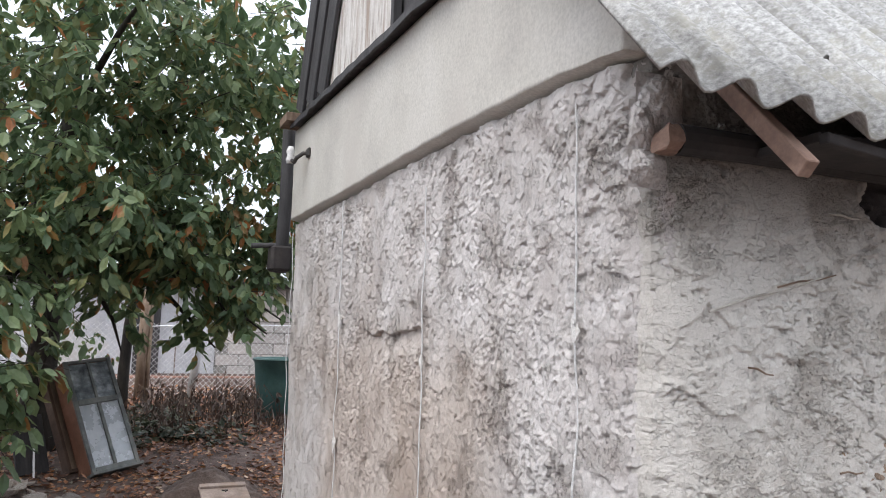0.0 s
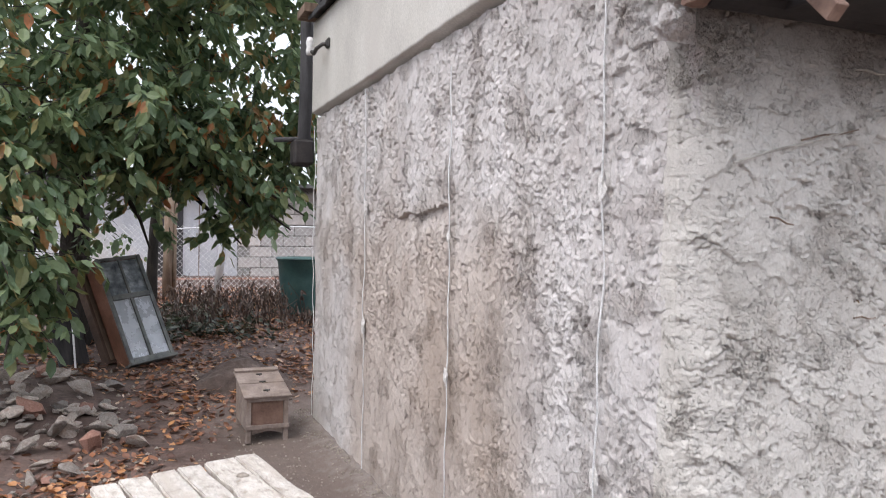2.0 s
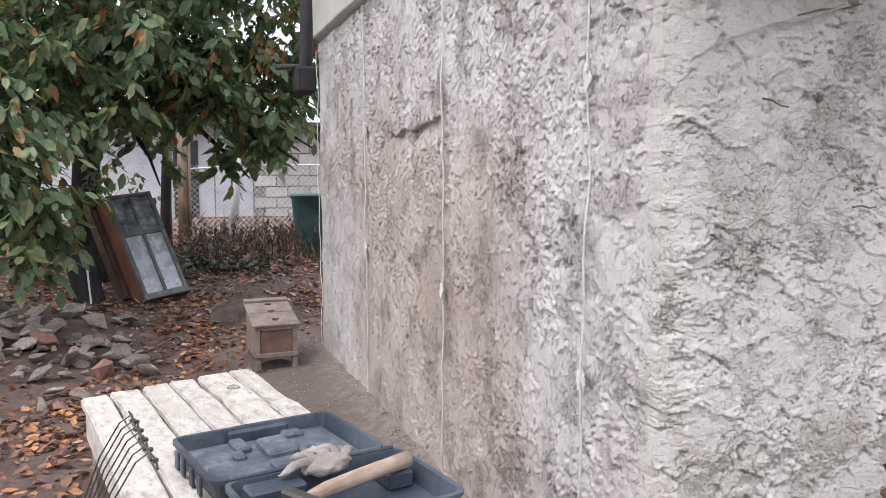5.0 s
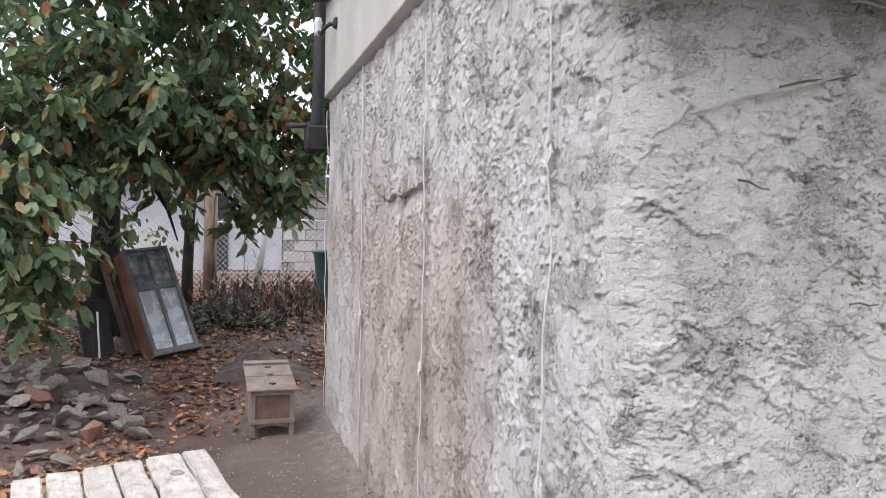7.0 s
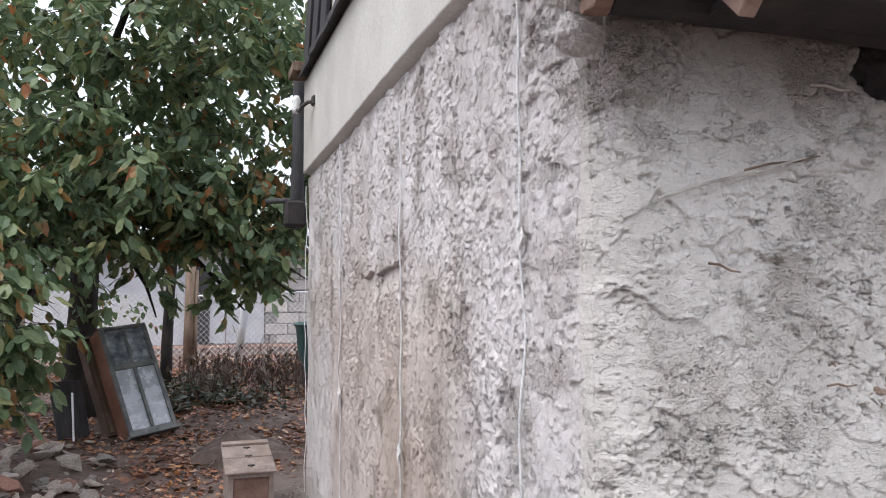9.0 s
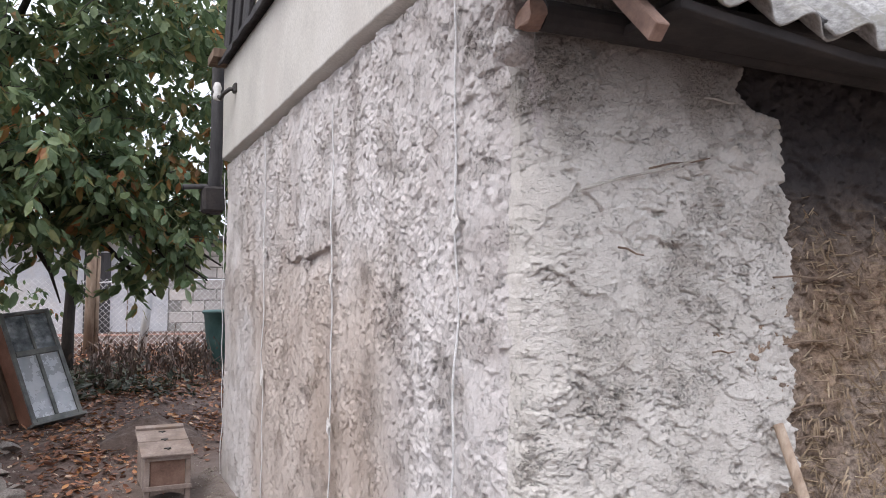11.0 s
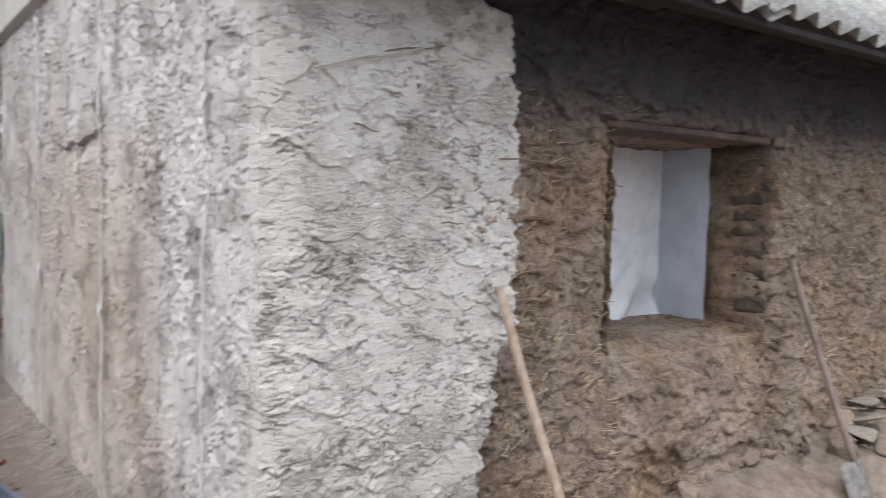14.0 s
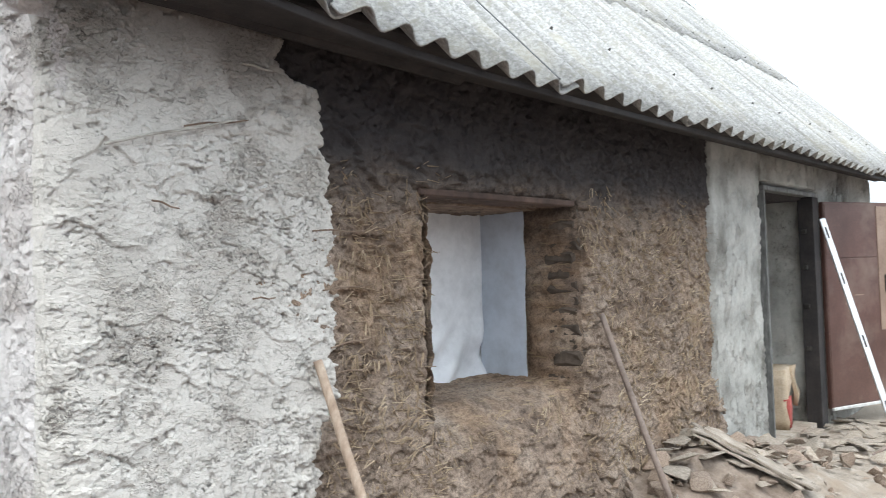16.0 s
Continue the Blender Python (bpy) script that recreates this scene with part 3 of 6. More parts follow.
# ---- ground ----
def make_ground():
    far = [-400, -200, -100, -60, -35, -20]
    us = np.array(far + list(np.arange(-12, -3.5, 0.5)) + list(np.arange(-3.5, 6.5, 0.045)) + list(np.arange(6.5, 13, 0.5)) + [20, 35, 60, 100, 200, 400])
    vs = np.array(far + list(np.arange(-12, -2.5, 0.5)) + list(np.arange(-2.5, 9.0, 0.045)) + list(np.arange(9, 20, 0.4)) + [25, 35, 60, 100, 200, 400])

    def place(U, V):
        z = ground_z(U, V) + 0.030 * fbm(U * 5, V * 5, 0 * U, 4, 50, 0.6) * np.clip(0.55 + fbm(U, V, 0 * U, 2, 52), 0.15, 1.2)
        z += 0.06 * np.exp(-((U + 0.02) / 0.16) ** 2) * np.clip((4.7 - V) * 3, 0, 1) * np.clip((V + 0.4) * 3, 0, 1) * (0.7 + 0.5 * fbm(U * 5, V * 5, 0 * U, 3, 61))
        return U, V, z

    P, F = sheet(us, vs, place)
    ob = new("ground", mesh_of("ground", P, F, EARTH))
    tagged(ob, "bare trodden brown earth of a yard with mortar droppings", "ground", kind="structure")


make_ground()


# ---- the house: gable wall ----
def ledges(u, v, su, sv, seed):
    """Overlapping smears: each cell has its own height and hangs out towards its lower edge."""
    iu, iv = np.floor(u / su), np.floor(v / sv)
    best = np.full(np.shape(u), 9.0)
    h = np.zeros(np.shape(u))
    zero = np.zeros(np.shape(u))
    for a in (-1, 0, 1):
        for b in (-1, 0, 1):
            q = np.stack([iu + a, iv + b, zero], -1)
            pu, pv = iu + a + lattice(q, seed), iv + b + lattice(q, seed + 5)
            du, dv = u / su - pu, v / sv - pv
            d = np.hypot(du, dv)
            near = d < best
            best = np.where(near, d, best)
            h = np.where(near, lattice(q, seed + 9) - 0.45 * dv + 0.15 * du * (lattice(q, seed + 11) - 0.5), h)
    return h


def crevices(u, v, fu, fv, seed, width=0.07, cover=0.0):
    """Short thin crooked clefts, 0 to 1, gathered in patches."""
    zero = 0 * u
    line = np.clip(1 - np.abs(fbm(u * fu, v * fv, zero, 4, seed, 0.65)) / width, 0, 1)
    broken = np.clip(3.5 * vnoise(u * fu * 0.9, v * fv * 0.9, zero, seed + 31) + 0.4, 0, 1)
    patch = np.clip(2.6 * fbm(u * 2.3, v * 2.3, zero, 3, seed + 37) + cover, 0, 1)
    return line * broken * patch


def clump(u, v, seed, size, rough=1.0, flat=1.0, lump=(0.010, 0.007), cleft=0.02, freq=(13, 13), cover=0.4):
    """Relief of hand-thrown plaster, in metres: ragged overlapping lumps, clefts, pits and smears."""
    zero = 0 * u
    wu = u + 0.030 * fbm(u * 9, v * 9, zero, 4, seed + 1, 0.7)
    wv = v + 0.030 * fbm(u * 9, v * 9, zero, 4, seed + 2, 0.7)
    amount = np.clip(0.55 + 1.5 * fbm(u * 2.1, v * 2.1, zero, 3, seed + 6), 0.08, 1.2)
    a = ledges(wu, wv, size * flat, size, seed)
    c = ledges(wu * 1.2 + 5, wv * 1.2, size * 0.42 * flat, size * 0.45, seed + 20)
    big = fbm(u * 1.6, v * 1.6, zero, 3, seed + 3)
    h = 0.018 * big + amount * (lump[0] * a + lump[1] * c) + 0.007 * fbm(u * 30, v * 30, zero, 4, seed + 7, 0.75)
    h = h - cleft * crevices(wu, wv, freq[0], freq[1], seed + 40, 0.08, cover) - 0.6 * cleft * crevices(wu, wv, freq[0] * 2.1, freq[1] * 2.1, seed + 50, 0.12, cover + 0.1)
    return rough * h


def padded(u, v, seed, size, flat, bias, crack=0.012, grain=1.0, lean=0.0, step=0.006, spread=2.0):
    """Relief of hand-thrown plaster: smoothed pads, torn granular seams between them, pits and broken cracks."""
    u, v = u + 41.7, v + 17.3
    zero = 0 * u
    wu = u + 0.050 * fbm(u * 6, v * 6, zero, 5, seed + 1, 0.62)
    wv = v + 0.050 * fbm(u * 6, v * 6, zero, 5, seed + 2, 0.62)
    p = wu + lean * wv
    d1, d2 = cells(p / (size * flat), wv / size, seed)
    gap = np.clip(d2 - d1 + 0.09 * fbm(u * 38, v * 38, zero, 3, seed + 33, 0.7), 0, 2)
    patch = fbm(u * 2.6, v * 2.6, zero, 4, seed + 6, 0.6)
    rag = np.clip(0.75 * np.clip(1 - gap / 0.45, 0, 1) + spread * patch + bias, 0, 1)
    h = 0.020 * fbm(u * 1.6, v * 1.6, zero, 3, seed + 3) + step * ledges(p, wv, size * flat, size, seed)
    h = h + 0.45 * step * rag * ledges(wu + 5, wv, 0.030, 0.026, seed + 20)
    g1, _ = cells(wu / 0.020, wv / 0.020, seed + 60)
    some = np.clip(2.6 * vnoise(u * 21, v * 21, zero, seed + 61) + 0.35, 0, 1)
    h = h + grain * 0.0085 * rag * some * np.sqrt(np.clip(1 - g1 / 0.72, 0, 1))
    h = h + (0.0007 + 0.0080 * rag) * fbm(u * 33, v * 33, zero, 4, seed + 7, 0.8) + 0.0013 * (1 - rag) * fbm(u * 15, v * 55, zero, 3, seed + 8, 0.7)
    broken = np.clip(3.2 * vnoise(wu * 20, wv * 20, zero, seed + 31) + 0.2, 0, 1) * np.clip(2.4 * patch + 0.75, 0, 1)
    h = h - crack * np.clip(1 - gap / 0.050, 0, 1) * broken
    for m, lo, depth in ((1.0, 0.40, 0.012), (1.9, 0.42, 0.008)):
        q = fbm(wu * 27 * m, wv * 27 * m, zero, 2, seed + 11 + int(3 * m))
        h = h - depth * np.clip((q - lo) / 0.10, 0, 1) * rag
    return h


def join(*pieces):
    V, F, n = [], [], 0
    for P, f in pieces:
        V.append(np.asarray(P, float))
        F.append(np.asarray(f, int) + n)
        n += len(P)
    return np.concatenate(V), np.concatenate(F)


def block(a, b):
    P = [(x, y, z) for x in (a[0], b[0]) for y in (a[1], b[1]) for z in (a[2], b[2])]
    return P, [(0, 1, 3, 2), (4, 6, 7, 5), (0, 4, 5, 1), (2, 3, 7, 6), (0, 2, 6, 4), (1, 5, 7, 3)]


def hem(U, V):
    """1 on the outermost ring of a grid, 0 inside."""
    e = np.zeros(U.shape)
    e[0, :] = e[-1, :] = e[:, 0] = e[:, -1] = 1
    return e


DEPTH = 4.56


def band_z(y):
    """Height of the lower edge of the smooth band along the gable."""
    return np.interp(y, [0, 0.4, 1.5, 2.8, 4.6], [2.470, 2.497, 2.517, 2.512, 2.525]) + 0.006 * fbm(y * 7, 0 * y, 0 * y, 4, 71, 0.7)


def make_gable():
    us = np.concatenate([np.arange(-0.020, 1.3, 0.0044), np.arange(1.3, 2.6, 0.0062), np.arange(2.6, DEPTH + 0.001, 0.0095)])
    vs = np.arange(-0.12, 2.545, 0.0050)

    def place(U, V):
        h = 0.9 * padded(U, V, 3, 0.065, 1.0, 0.24, 0.006, 1.25, 0.0, 0.0034, 1.3) - 0.006
        corner = np.clip((V - 1.95) / 0.25, 0, 1) * np.clip((0.34 - U) / 0.12, 0, 1)
        h = h + corner * (0.022 * ledges(U + 9 + 0.05 * fbm(U * 12 + 50, V * 12, 0 * U, 4, 5), V + 0.05 * fbm(U * 12 + 70, V * 12, 0 * U, 4, 6), 0.085, 0.065, 77) - 0.006)
        for yb in (0.30, 1.56, 2.99):
            h = h - 0.009 * np.exp(-((U - yb + 0.018) / 0.009) ** 2) * np.clip(0.2 + 2.4 * fbm(V * 3, 0 * U + yb, 0 * U, 3, 8), 0, 1)
        brow = 1.70 + 0.10 * (1.62 - U) * 0.5 + 0.035 * fbm(U * 9, 0 * V, 0 * U, 4, 4, 0.75)
        step = np.clip((brow - V) / 0.012, 0, 1) * np.clip((V - brow + 0.12) / 0.10, 0, 1) * np.clip((U - 1.60) / 0.03, 0, 1) * np.clip((2.52 - U) / 0.15, 0, 1)
        h = h * (1 - 0.40 * np.clip((1.2 - V) / 0.6, 0, 1) * np.clip((U - 0.9) / 0.6, 0, 1)) - 0.026 * step
        V = V - 0.25 * h
        x = -h + 0.10 * np.clip((0.20 - U) / 0.25, 0, 1) ** 2 + 0.08 * hem(U, V) + 0.050 * np.clip((V - band_z(U) + 0.014 - 0.012 * fbm(U * 14, V * 14, 0 * U, 3, 9)) / 0.012, 0, 1)
        return x, U, V

    P, F = sheet(us, vs, place)
    F = F[:, ::-1]
    core = block((0.10, 0.07, -0.3), (0.46, DEPTH - 0.01, 2.49))
    ob = new("wall_gable", mesh_of("wall_gable", *join((P, F), core), GABLE, False))
    return tagged(ob, "gable wall of rough-thrown beige mud plaster, damp patches", "wall", kind="structure")


gable = make_gable()


def bead(y, z0, z1, seed):
    """A thin guide strip that dips into the plaster here and there."""
    bm = bmesh.new()
    zs = np.linspace(z0, z1, 70)
    pts = [(-0.016 - 0.004 * math.sin(z * 2 + seed) + 0.022 * noise.noise(Vector((z * 3.1, seed * 5.0, 0))), y + 0.003 * math.sin(z * 1.7 + seed * 2), z) for z in zs]
    tube(bm, pts, 0.0033, 6)
    return bm


for yb, top, k in ((0.30, 2.40, 1), (1.56, 2.34, 2), (2.99, 2.48, 3), (4.53, 2.44, 4)):
    part("plaster_bead", bead(yb, 0.06, top, k), ZINC, gable, "galvanised guide bead set upright in the plaster")
for yb, zb, k, w in ((0.30, 1.71, 2, 0.8), (1.56, 1.55, 3, 0.6), (2.98, 1.74, 4, 1.2), (2.99, 0.97, 5, 1.0), (1.57, 0.90, 6, 0.8), (0.31, 0.80, 7, 0.8)):
    bm = bmesh.new()
    bmesh.ops.create_icosphere(bm, subdivisions=4, radius=0.040)
    wobble(wobble(bm, 0.030, 22, k), 0.014, 70, k)
    bm.transform(Matrix.Diagonal((0.20, 0.60, 1.15, 1)))
    part("mortar_dab", bm, PALEMORTAR, gable, "pale dab of mortar that holds the bead", False, Matrix.Translation((-0.018, yb - 0.006, zb)) @ Matrix.Scale(w, 4))

SLOPE, EAVE_D, EAVE_Z = 1.03, -0.42, 2.17


def roof_z(d):
    return EAVE_Z + SLOPE * (d - EAVE_D)


def eave_sag(u):
    """The eaves droop from the gable corner towards the middle of the house."""
    return np.interp(u, [-0.3, -0.1, 0.2, 0.5, 0.9, 1.3, 2.0, 5.0, 8.0], [0.060, 0.045, 0.028, -0.006, -0.038, -0.050, -0.058, -0.055, -0.045])


def make_upper_gable():
    # smooth rendered band, cut along the slope
    top = 3.19
    us, vs = np.linspace(0, DEPTH, 200), np.linspace(0, 1, 40)

    def place(U, V):
        hi = np.minimum(top + 0.035 * (U - 1.5), roof_z(U) - 0.03)
        lo = band_z(U)
        z = lo + (hi - lo) * V
        x = -0.040 - 0.006 * fbm(U * 1.5, z * 1.5, 0 * U, 3, 72) + 0.10 * hem(U, V)
        return x, U, z

    P, F = sheet(us, vs, place)
    F = F[:, ::-1]
    core = block((0.03, 0.9, 2.53), (0.40, DEPTH - 0.02, 3.15))
    ob = new("wall_gable_upper", mesh_of("wall_gable_upper", *join((P, F), core), BAND))
    tagged(ob, "smooth grey-beige rendered band on the gable above the rough plaster", "wall", kind="structure")
    ledge = boxes(((-0.10, 0.88, 3.37), (0.05, DEPTH - 0.12, 3.395)), ((-0.105, 0.88, 3.34), (-0.09, DEPTH - 0.12, 3.375)))
    for v in ledge.verts:
        v.co.z += 0.035 * (v.co.y - 1.5) - 0.175
    bmesh.ops.subdivide_edges(ledge, edges=[e for e in ledge.edges if e.calc_length() > 1], cuts=24)
    part("ledge", wobble(ledge, 0.016, 7, 2), DARKBOARD, ob, "warped grey wooden drip ledge")
    # planked gable triangle
    y = 0.98
    k = 0
    while y < 3.75:
        w = 0.115
        hi = min(roof_z(y) - 0.08, 3.42 + (4.5 - y) * 2.1)
        if not 1.85 < y < 2.2:
            bm = boxes(((0.02, y, 3.20), (0.045, y + w - 0.006, hi)), bevel=0.004)
            part("plank", wobble(bm, 0.004, 3, k), PEELING, ob, "upright board with peeling white paint")
        y += w
        k += 1
    part("attic_shutter", boxes(((0.06, 1.8, 3.20), (0.08, 2.3, 4.3)), ((0.0, 1.82, 3.20), (0.05, 1.87, 4.3)), ((0.0, 2.19, 3.20), (0.05, 2.24, 4.3))), DARKBOARD, ob, "dark attic opening frame")
    for j, off in enumerate((0.0, 0.27, 0.54)):
        bm = boxes(((-0.06 + 0.02 * j, -0.13, 0), (-0.03 + 0.02 * j, 0.13, 2.6)), bevel=0.005)
        m = Matrix.Translation((0, 4.36 - off, 3.40)) @ Matrix.Rotation(math.atan2(1, 2.1), 4, "X")
        part("barge_board", bm, DARKBOARD, ob, "dark weathered barge board", m=m)
    part("rafter_end", boxes(((-0.16, 4.32, 3.31), (0.02, 4.62, 3.38))), OLDWOOD, ob, "red-brown rafter end")


make_upper_gable()


# ---- the house: long wall with window and door ----
WIN = (1.47, 2.55, 0.82, 1.71)
DOOR = (4.97, 6.12, 0.0, 1.88)
WALL_END = 7.92


def plaster_edge(z):
    e = np.interp(z, [0, 0.5, 0.8, 0.95, 1.17, 1.6, 2.03, 2.05, 2.4], [0.83, 0.84, 0.89, 0.95, 1.0, 0.99, 0.91, 0.80, 0.79])
    return e + 0.035 * fbm(z * 9, 0 * z, 0 * z, 3, 81) + 0.030 * fbm(z * 34, 0 * z, 0 * z, 3, 82, 0.7)


def mud(u, v, seed=21):
    """Relief of a cob wall: courses of torn lumps, hollows, a bulging foot."""
    zero = 0 * u
    wu = u + 0.03 * fbm(u * 10, v * 10, zero, 3, seed + 1, 0.65)
    wv = v + 0.03 * fbm(u * 10, v * 10, zero, 3, seed + 2, 0.65)
    course = np.abs(((wv + 0.07 * fbm(u * 3, v * 3, zero, 3, seed + 9)) / 0.16) % 1 - 0.5) * 2
    low = np.clip((0.75 - v) / 0.5, 0, 1) * np.clip((u - 1.0) / 0.35, 0, 1)
    a, c = ledges(wu, wv, 0.14, 0.09, seed + 3), ledges(wu + 3, wv * 1.1, 0.05, 0.04, seed + 4)
    return (0.024 * fbm(u * 2, v * 2, zero, 3, seed + 5) - 0.06 * np.clip(course - 0.80, 0, 1) * (0.6 + 0.6 * vnoise(u * 2, v * 2, zero, seed + 8))
            + (0.015 + 0.020 * low) * a + 0.010 * c - 0.018 * crevices(wu, wv, 17, 22, seed + 60, 0.10, 0.8) - 0.014 * crevices(wu, wv, 34, 40, seed + 61, 0.16, 0.9) + 0.011 * fbm(u * 26, v * 26, zero, 4, seed + 7, 0.75) + low * 0.05)


def make_front():
    us, vs = np.arange(0.6, 4.16, 0.0085), np.arange(-0.12, 2.46, 0.0085)

    def inside(U, V, grow=0.0):
        j = 0.03 * fbm(V * 15, 0 * V, 0 * V, 4, 94, 0.7)
        return (U + j > WIN[0] - grow) & (U + j < WIN[1] + grow) & (V > WIN[2] - 0.012 - grow) & (V < WIN[3] + grow)

    def place(U, V):
        h = mud(U, V)
        edge = np.maximum.reduce([WIN[0] - U, U - WIN[1], WIN[2] - V, V - WIN[3]])
        h = h - 0.045 * np.clip(1 - np.clip(edge, 0, 1) / 0.05, 0, 1) ** 2 * (V > WIN[2])
        side = np.clip((U - WIN[0]) / 0.10, 0, 1) ** 0.6 * np.clip((WIN[1] - U) / 0.10, 0, 1) ** 0.6
        under = np.clip((V - WIN[2] + 0.17 + 0.02 * fbm(U * 6, 0 * U, 0 * U, 3, 95)) / 0.16, 0, 1.1) ** 2 * (V < WIN[2] + 0.02) * side
        y = -h + 0.10 * hem(U, V) + 0.20 * under - 0.04 * np.clip(1 - np.abs(V - WIN[2] + 0.30) / 0.22, 0, 1) * side
        return U + 0.012 * fbm(U * 12, V * 12, 0 * U, 2, 91), y, V + 0.010 * fbm(U * 12, V * 12, 0 * U, 2, 92) - 0.3 * h

    P, F = sheet(us, vs, place, lambda U, V: ~inside(U, V))
    pieces = [(P, F)]
    # reveals: two jambs, sill and soffit
    for fixed, lo, hi, upright, flip in ((WIN[0], WIN[2], WIN[3], True, 0), (WIN[1], WIN[2], WIN[3], True, 1), (WIN[2], WIN[0], WIN[1], False, 1), (WIN[3], WIN[0], WIN[1], False, 0)):
        a, d = np.arange(lo - 0.03, hi + 0.031, 0.0135), np.linspace(-0.005, 0.66, 50)

        def reveal(A, D):
            h = 0.6 * mud(A * 1.0 + 7, D + fixed, 33) * np.clip(D / 0.06, 0.0, 1)
            if upright:
                h = h + 0.02 * np.abs(np.sin(A * math.pi / 0.085)) * np.clip((D) / 0.1, 0, 1) * np.clip((0.34 - D) / 0.1, 0, 1)
            j = 0.03 * fbm(A * 15, 0 * A, 0 * A, 4, 94, 0.7) * np.clip((0.3 - D) / 0.3, 0, 1) if upright else 0
            if not upright and flip:
                h = h - 0.14 * np.clip((0.24 - D) / 0.24, 0, 1) ** 2
            s = fixed - j + (h if (upright and not flip) or (not upright and flip) else -h)
            return (s, D, A) if upright else (A, D, s)

        Q, G = sheet(a, d, reveal)
        pieces.append((Q, G[:, ::-1] if flip else G))
    # solid core round the opening
    pieces += [block((0.1, 0.06, -0.3), (WIN[0] - 0.06, 0.6, 2.45)), block((WIN[1] + 0.06, 0.06, -0.3), (DOOR[0] - 0.02, 0.6, 2.45)), block((WIN[0] - 0.06, 0.06, -0.3), (WIN[1] + 0.06, 0.6, WIN[2] - 0.06)),
               block((WIN[0] - 0.06, 0.06, WIN[3] + 0.06), (WIN[1] + 0.06, 0.6, 2.45)), block((DOOR[0] - 0.02, 0.03, DOOR[3] + 0.02), (WALL_END, 0.6, 2.45)), block((DOOR[1] + 0.02, 0.03, -0.3), (WALL_END, 0.6, DOOR[3] + 0.02))]
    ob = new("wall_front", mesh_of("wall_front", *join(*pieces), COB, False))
    ob.matrix_basis = FRONT
    tagged(ob, "long cob wall of brown straw and mud, soot and painted shade under the eaves", "wall", kind="structure")
    # straw standing out of the mud
    rng = np.random.default_rng(5)
    V, F = [], []
    n0 = 10000
    US, VS, R = rng.uniform(0.92, 4.05, n0), rng.uniform(0.05, 1.82, n0), rng.random(n0)
    zero = 0 * US
    dense = 0.60 + 0.8 * vnoise(US * 4.0, VS * 4.0, zero, 7) + np.where(US < 1.5, 0.30, 0) - np.where(VS < 0.6, 0.25, 0) - np.clip((VS - 1.55) * 3, 0, 1)
    ok = ~inside(US, VS, 0.02) & (US > plaster_edge(VS) + 0.01) & (R < dense)
    HS, AS = mud(US, VS), 3.0 * vnoise(US * 7.0, VS * 7.0, zero, 9)
    for u, v, h, turn in zip(US[ok], VS[ok], HS[ok], AS[ok]):
        a = turn + rng.normal(-0.5, 0.7)
        L, w = rng.uniform(0.012, 0.065), rng.uniform(0.0009, 0.0026)
        p = Vector((u, -h - 0.002, v))
        d = Vector((math.cos(a), rng.uniform(-0.6, 0.05), math.sin(a))).normalized() * L
        side = Vector((-math.sin(a), 0, math.cos(a))) * w
        n = len(V)
        V += [p - side, p + side, p + d + side * 0.6, p + d - side * 0.6, p + Vector((0, -w * 2, 0)), p + d + Vector((0, -w * 2, 0))]
        F += [(n, n + 4, n + 5, n + 3), (n + 4, n + 1, n + 2, n + 5), (n + 1, n, n + 3, n + 2)]
    st = new("straw", mesh_of("straw", V, F, STRAW, False))
    st.parent = ob
    tagged(st, "chopped yellow straw standing out of the mud", kind="stuff")
    part("window_lintel", wobble(boxes(((WIN[0] - 0.04, -0.006, 1.700), (WIN[1] - 0.02, 0.22, 1.730)), bevel=0.006), 0.016, 5, 3), LINTEL, ob, "red-brown wooden lintel board above the window hole")
    part("inner_lintel", boxes(((WIN[0] - 0.05, 0.24, 1.70), (WIN[1] + 0.05, 0.6, 1.75))), OLDWOOD, ob)

    # cement plaster round the corner, with a torn edge
    us, vs = np.arange(0.03, 1.10, 0.0042), np.arange(-0.12, 2.47, 0.0042)

    def place2(U, V):
        e = plaster_edge(V)
        h = padded(U, V, 13, 0.110, 1.15, 0.08, 0.010, 1.2, 0.35, 0.0058, 1.5)
        wu, wv = U + 60 + 0.03 * fbm(U * 9 + 90, V * 9, 0 * U, 4, 27, 0.7), V + 30 + 0.03 * fbm(U * 9 + 95, V * 9, 0 * U, 4, 28, 0.7)
        for lean, seed, freq in ((0.5, 140, 14), (-0.7, 150, 17), (0.1, 160, 26)):
            h = h - 0.014 * crevices(wu + lean * wv, wv - 0.2 * lean * wu, freq * 0.6, freq * 1.25, seed, 0.035, 0.1)
        corner = np.clip((V - 2.0) / 0.2, 0, 1) * np.clip((0.16 - U) / 0.12, 0, 1)
        h = h + corner * (0.022 * ledges(U + 9 + 0.05 * fbm(U * 12 + 50, V * 12, 0 * U, 4, 15), V + 0.05 * fbm(U * 12 + 70, V * 12, 0 * U, 4, 16), 0.085, 0.065, 78) - 0.006)
        V2 = V - 0.25 * h
        y = -0.035 - h + 0.10 * np.clip((0.18 - U) / 0.23, 0, 1) ** 2
        y = y + 0.055 * np.clip((U - e + 0.03) / 0.03, 0, 1) ** 2 + 0.08 * hem(U, V)
        return np.minimum(U, e + 0.004 * vnoise(V * 40, 0 * U, 0 * U, 19)), y, V2

    P, F = sheet(us, vs, place2, lambda U, V: U < plaster_edge(V) + 0.03)
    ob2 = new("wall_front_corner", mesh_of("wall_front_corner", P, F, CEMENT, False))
    ob2.matrix_basis = FRONT
    tagged(ob2, "grey cement plaster at the house corner ending in a ragged edge", "wall", kind="structure")

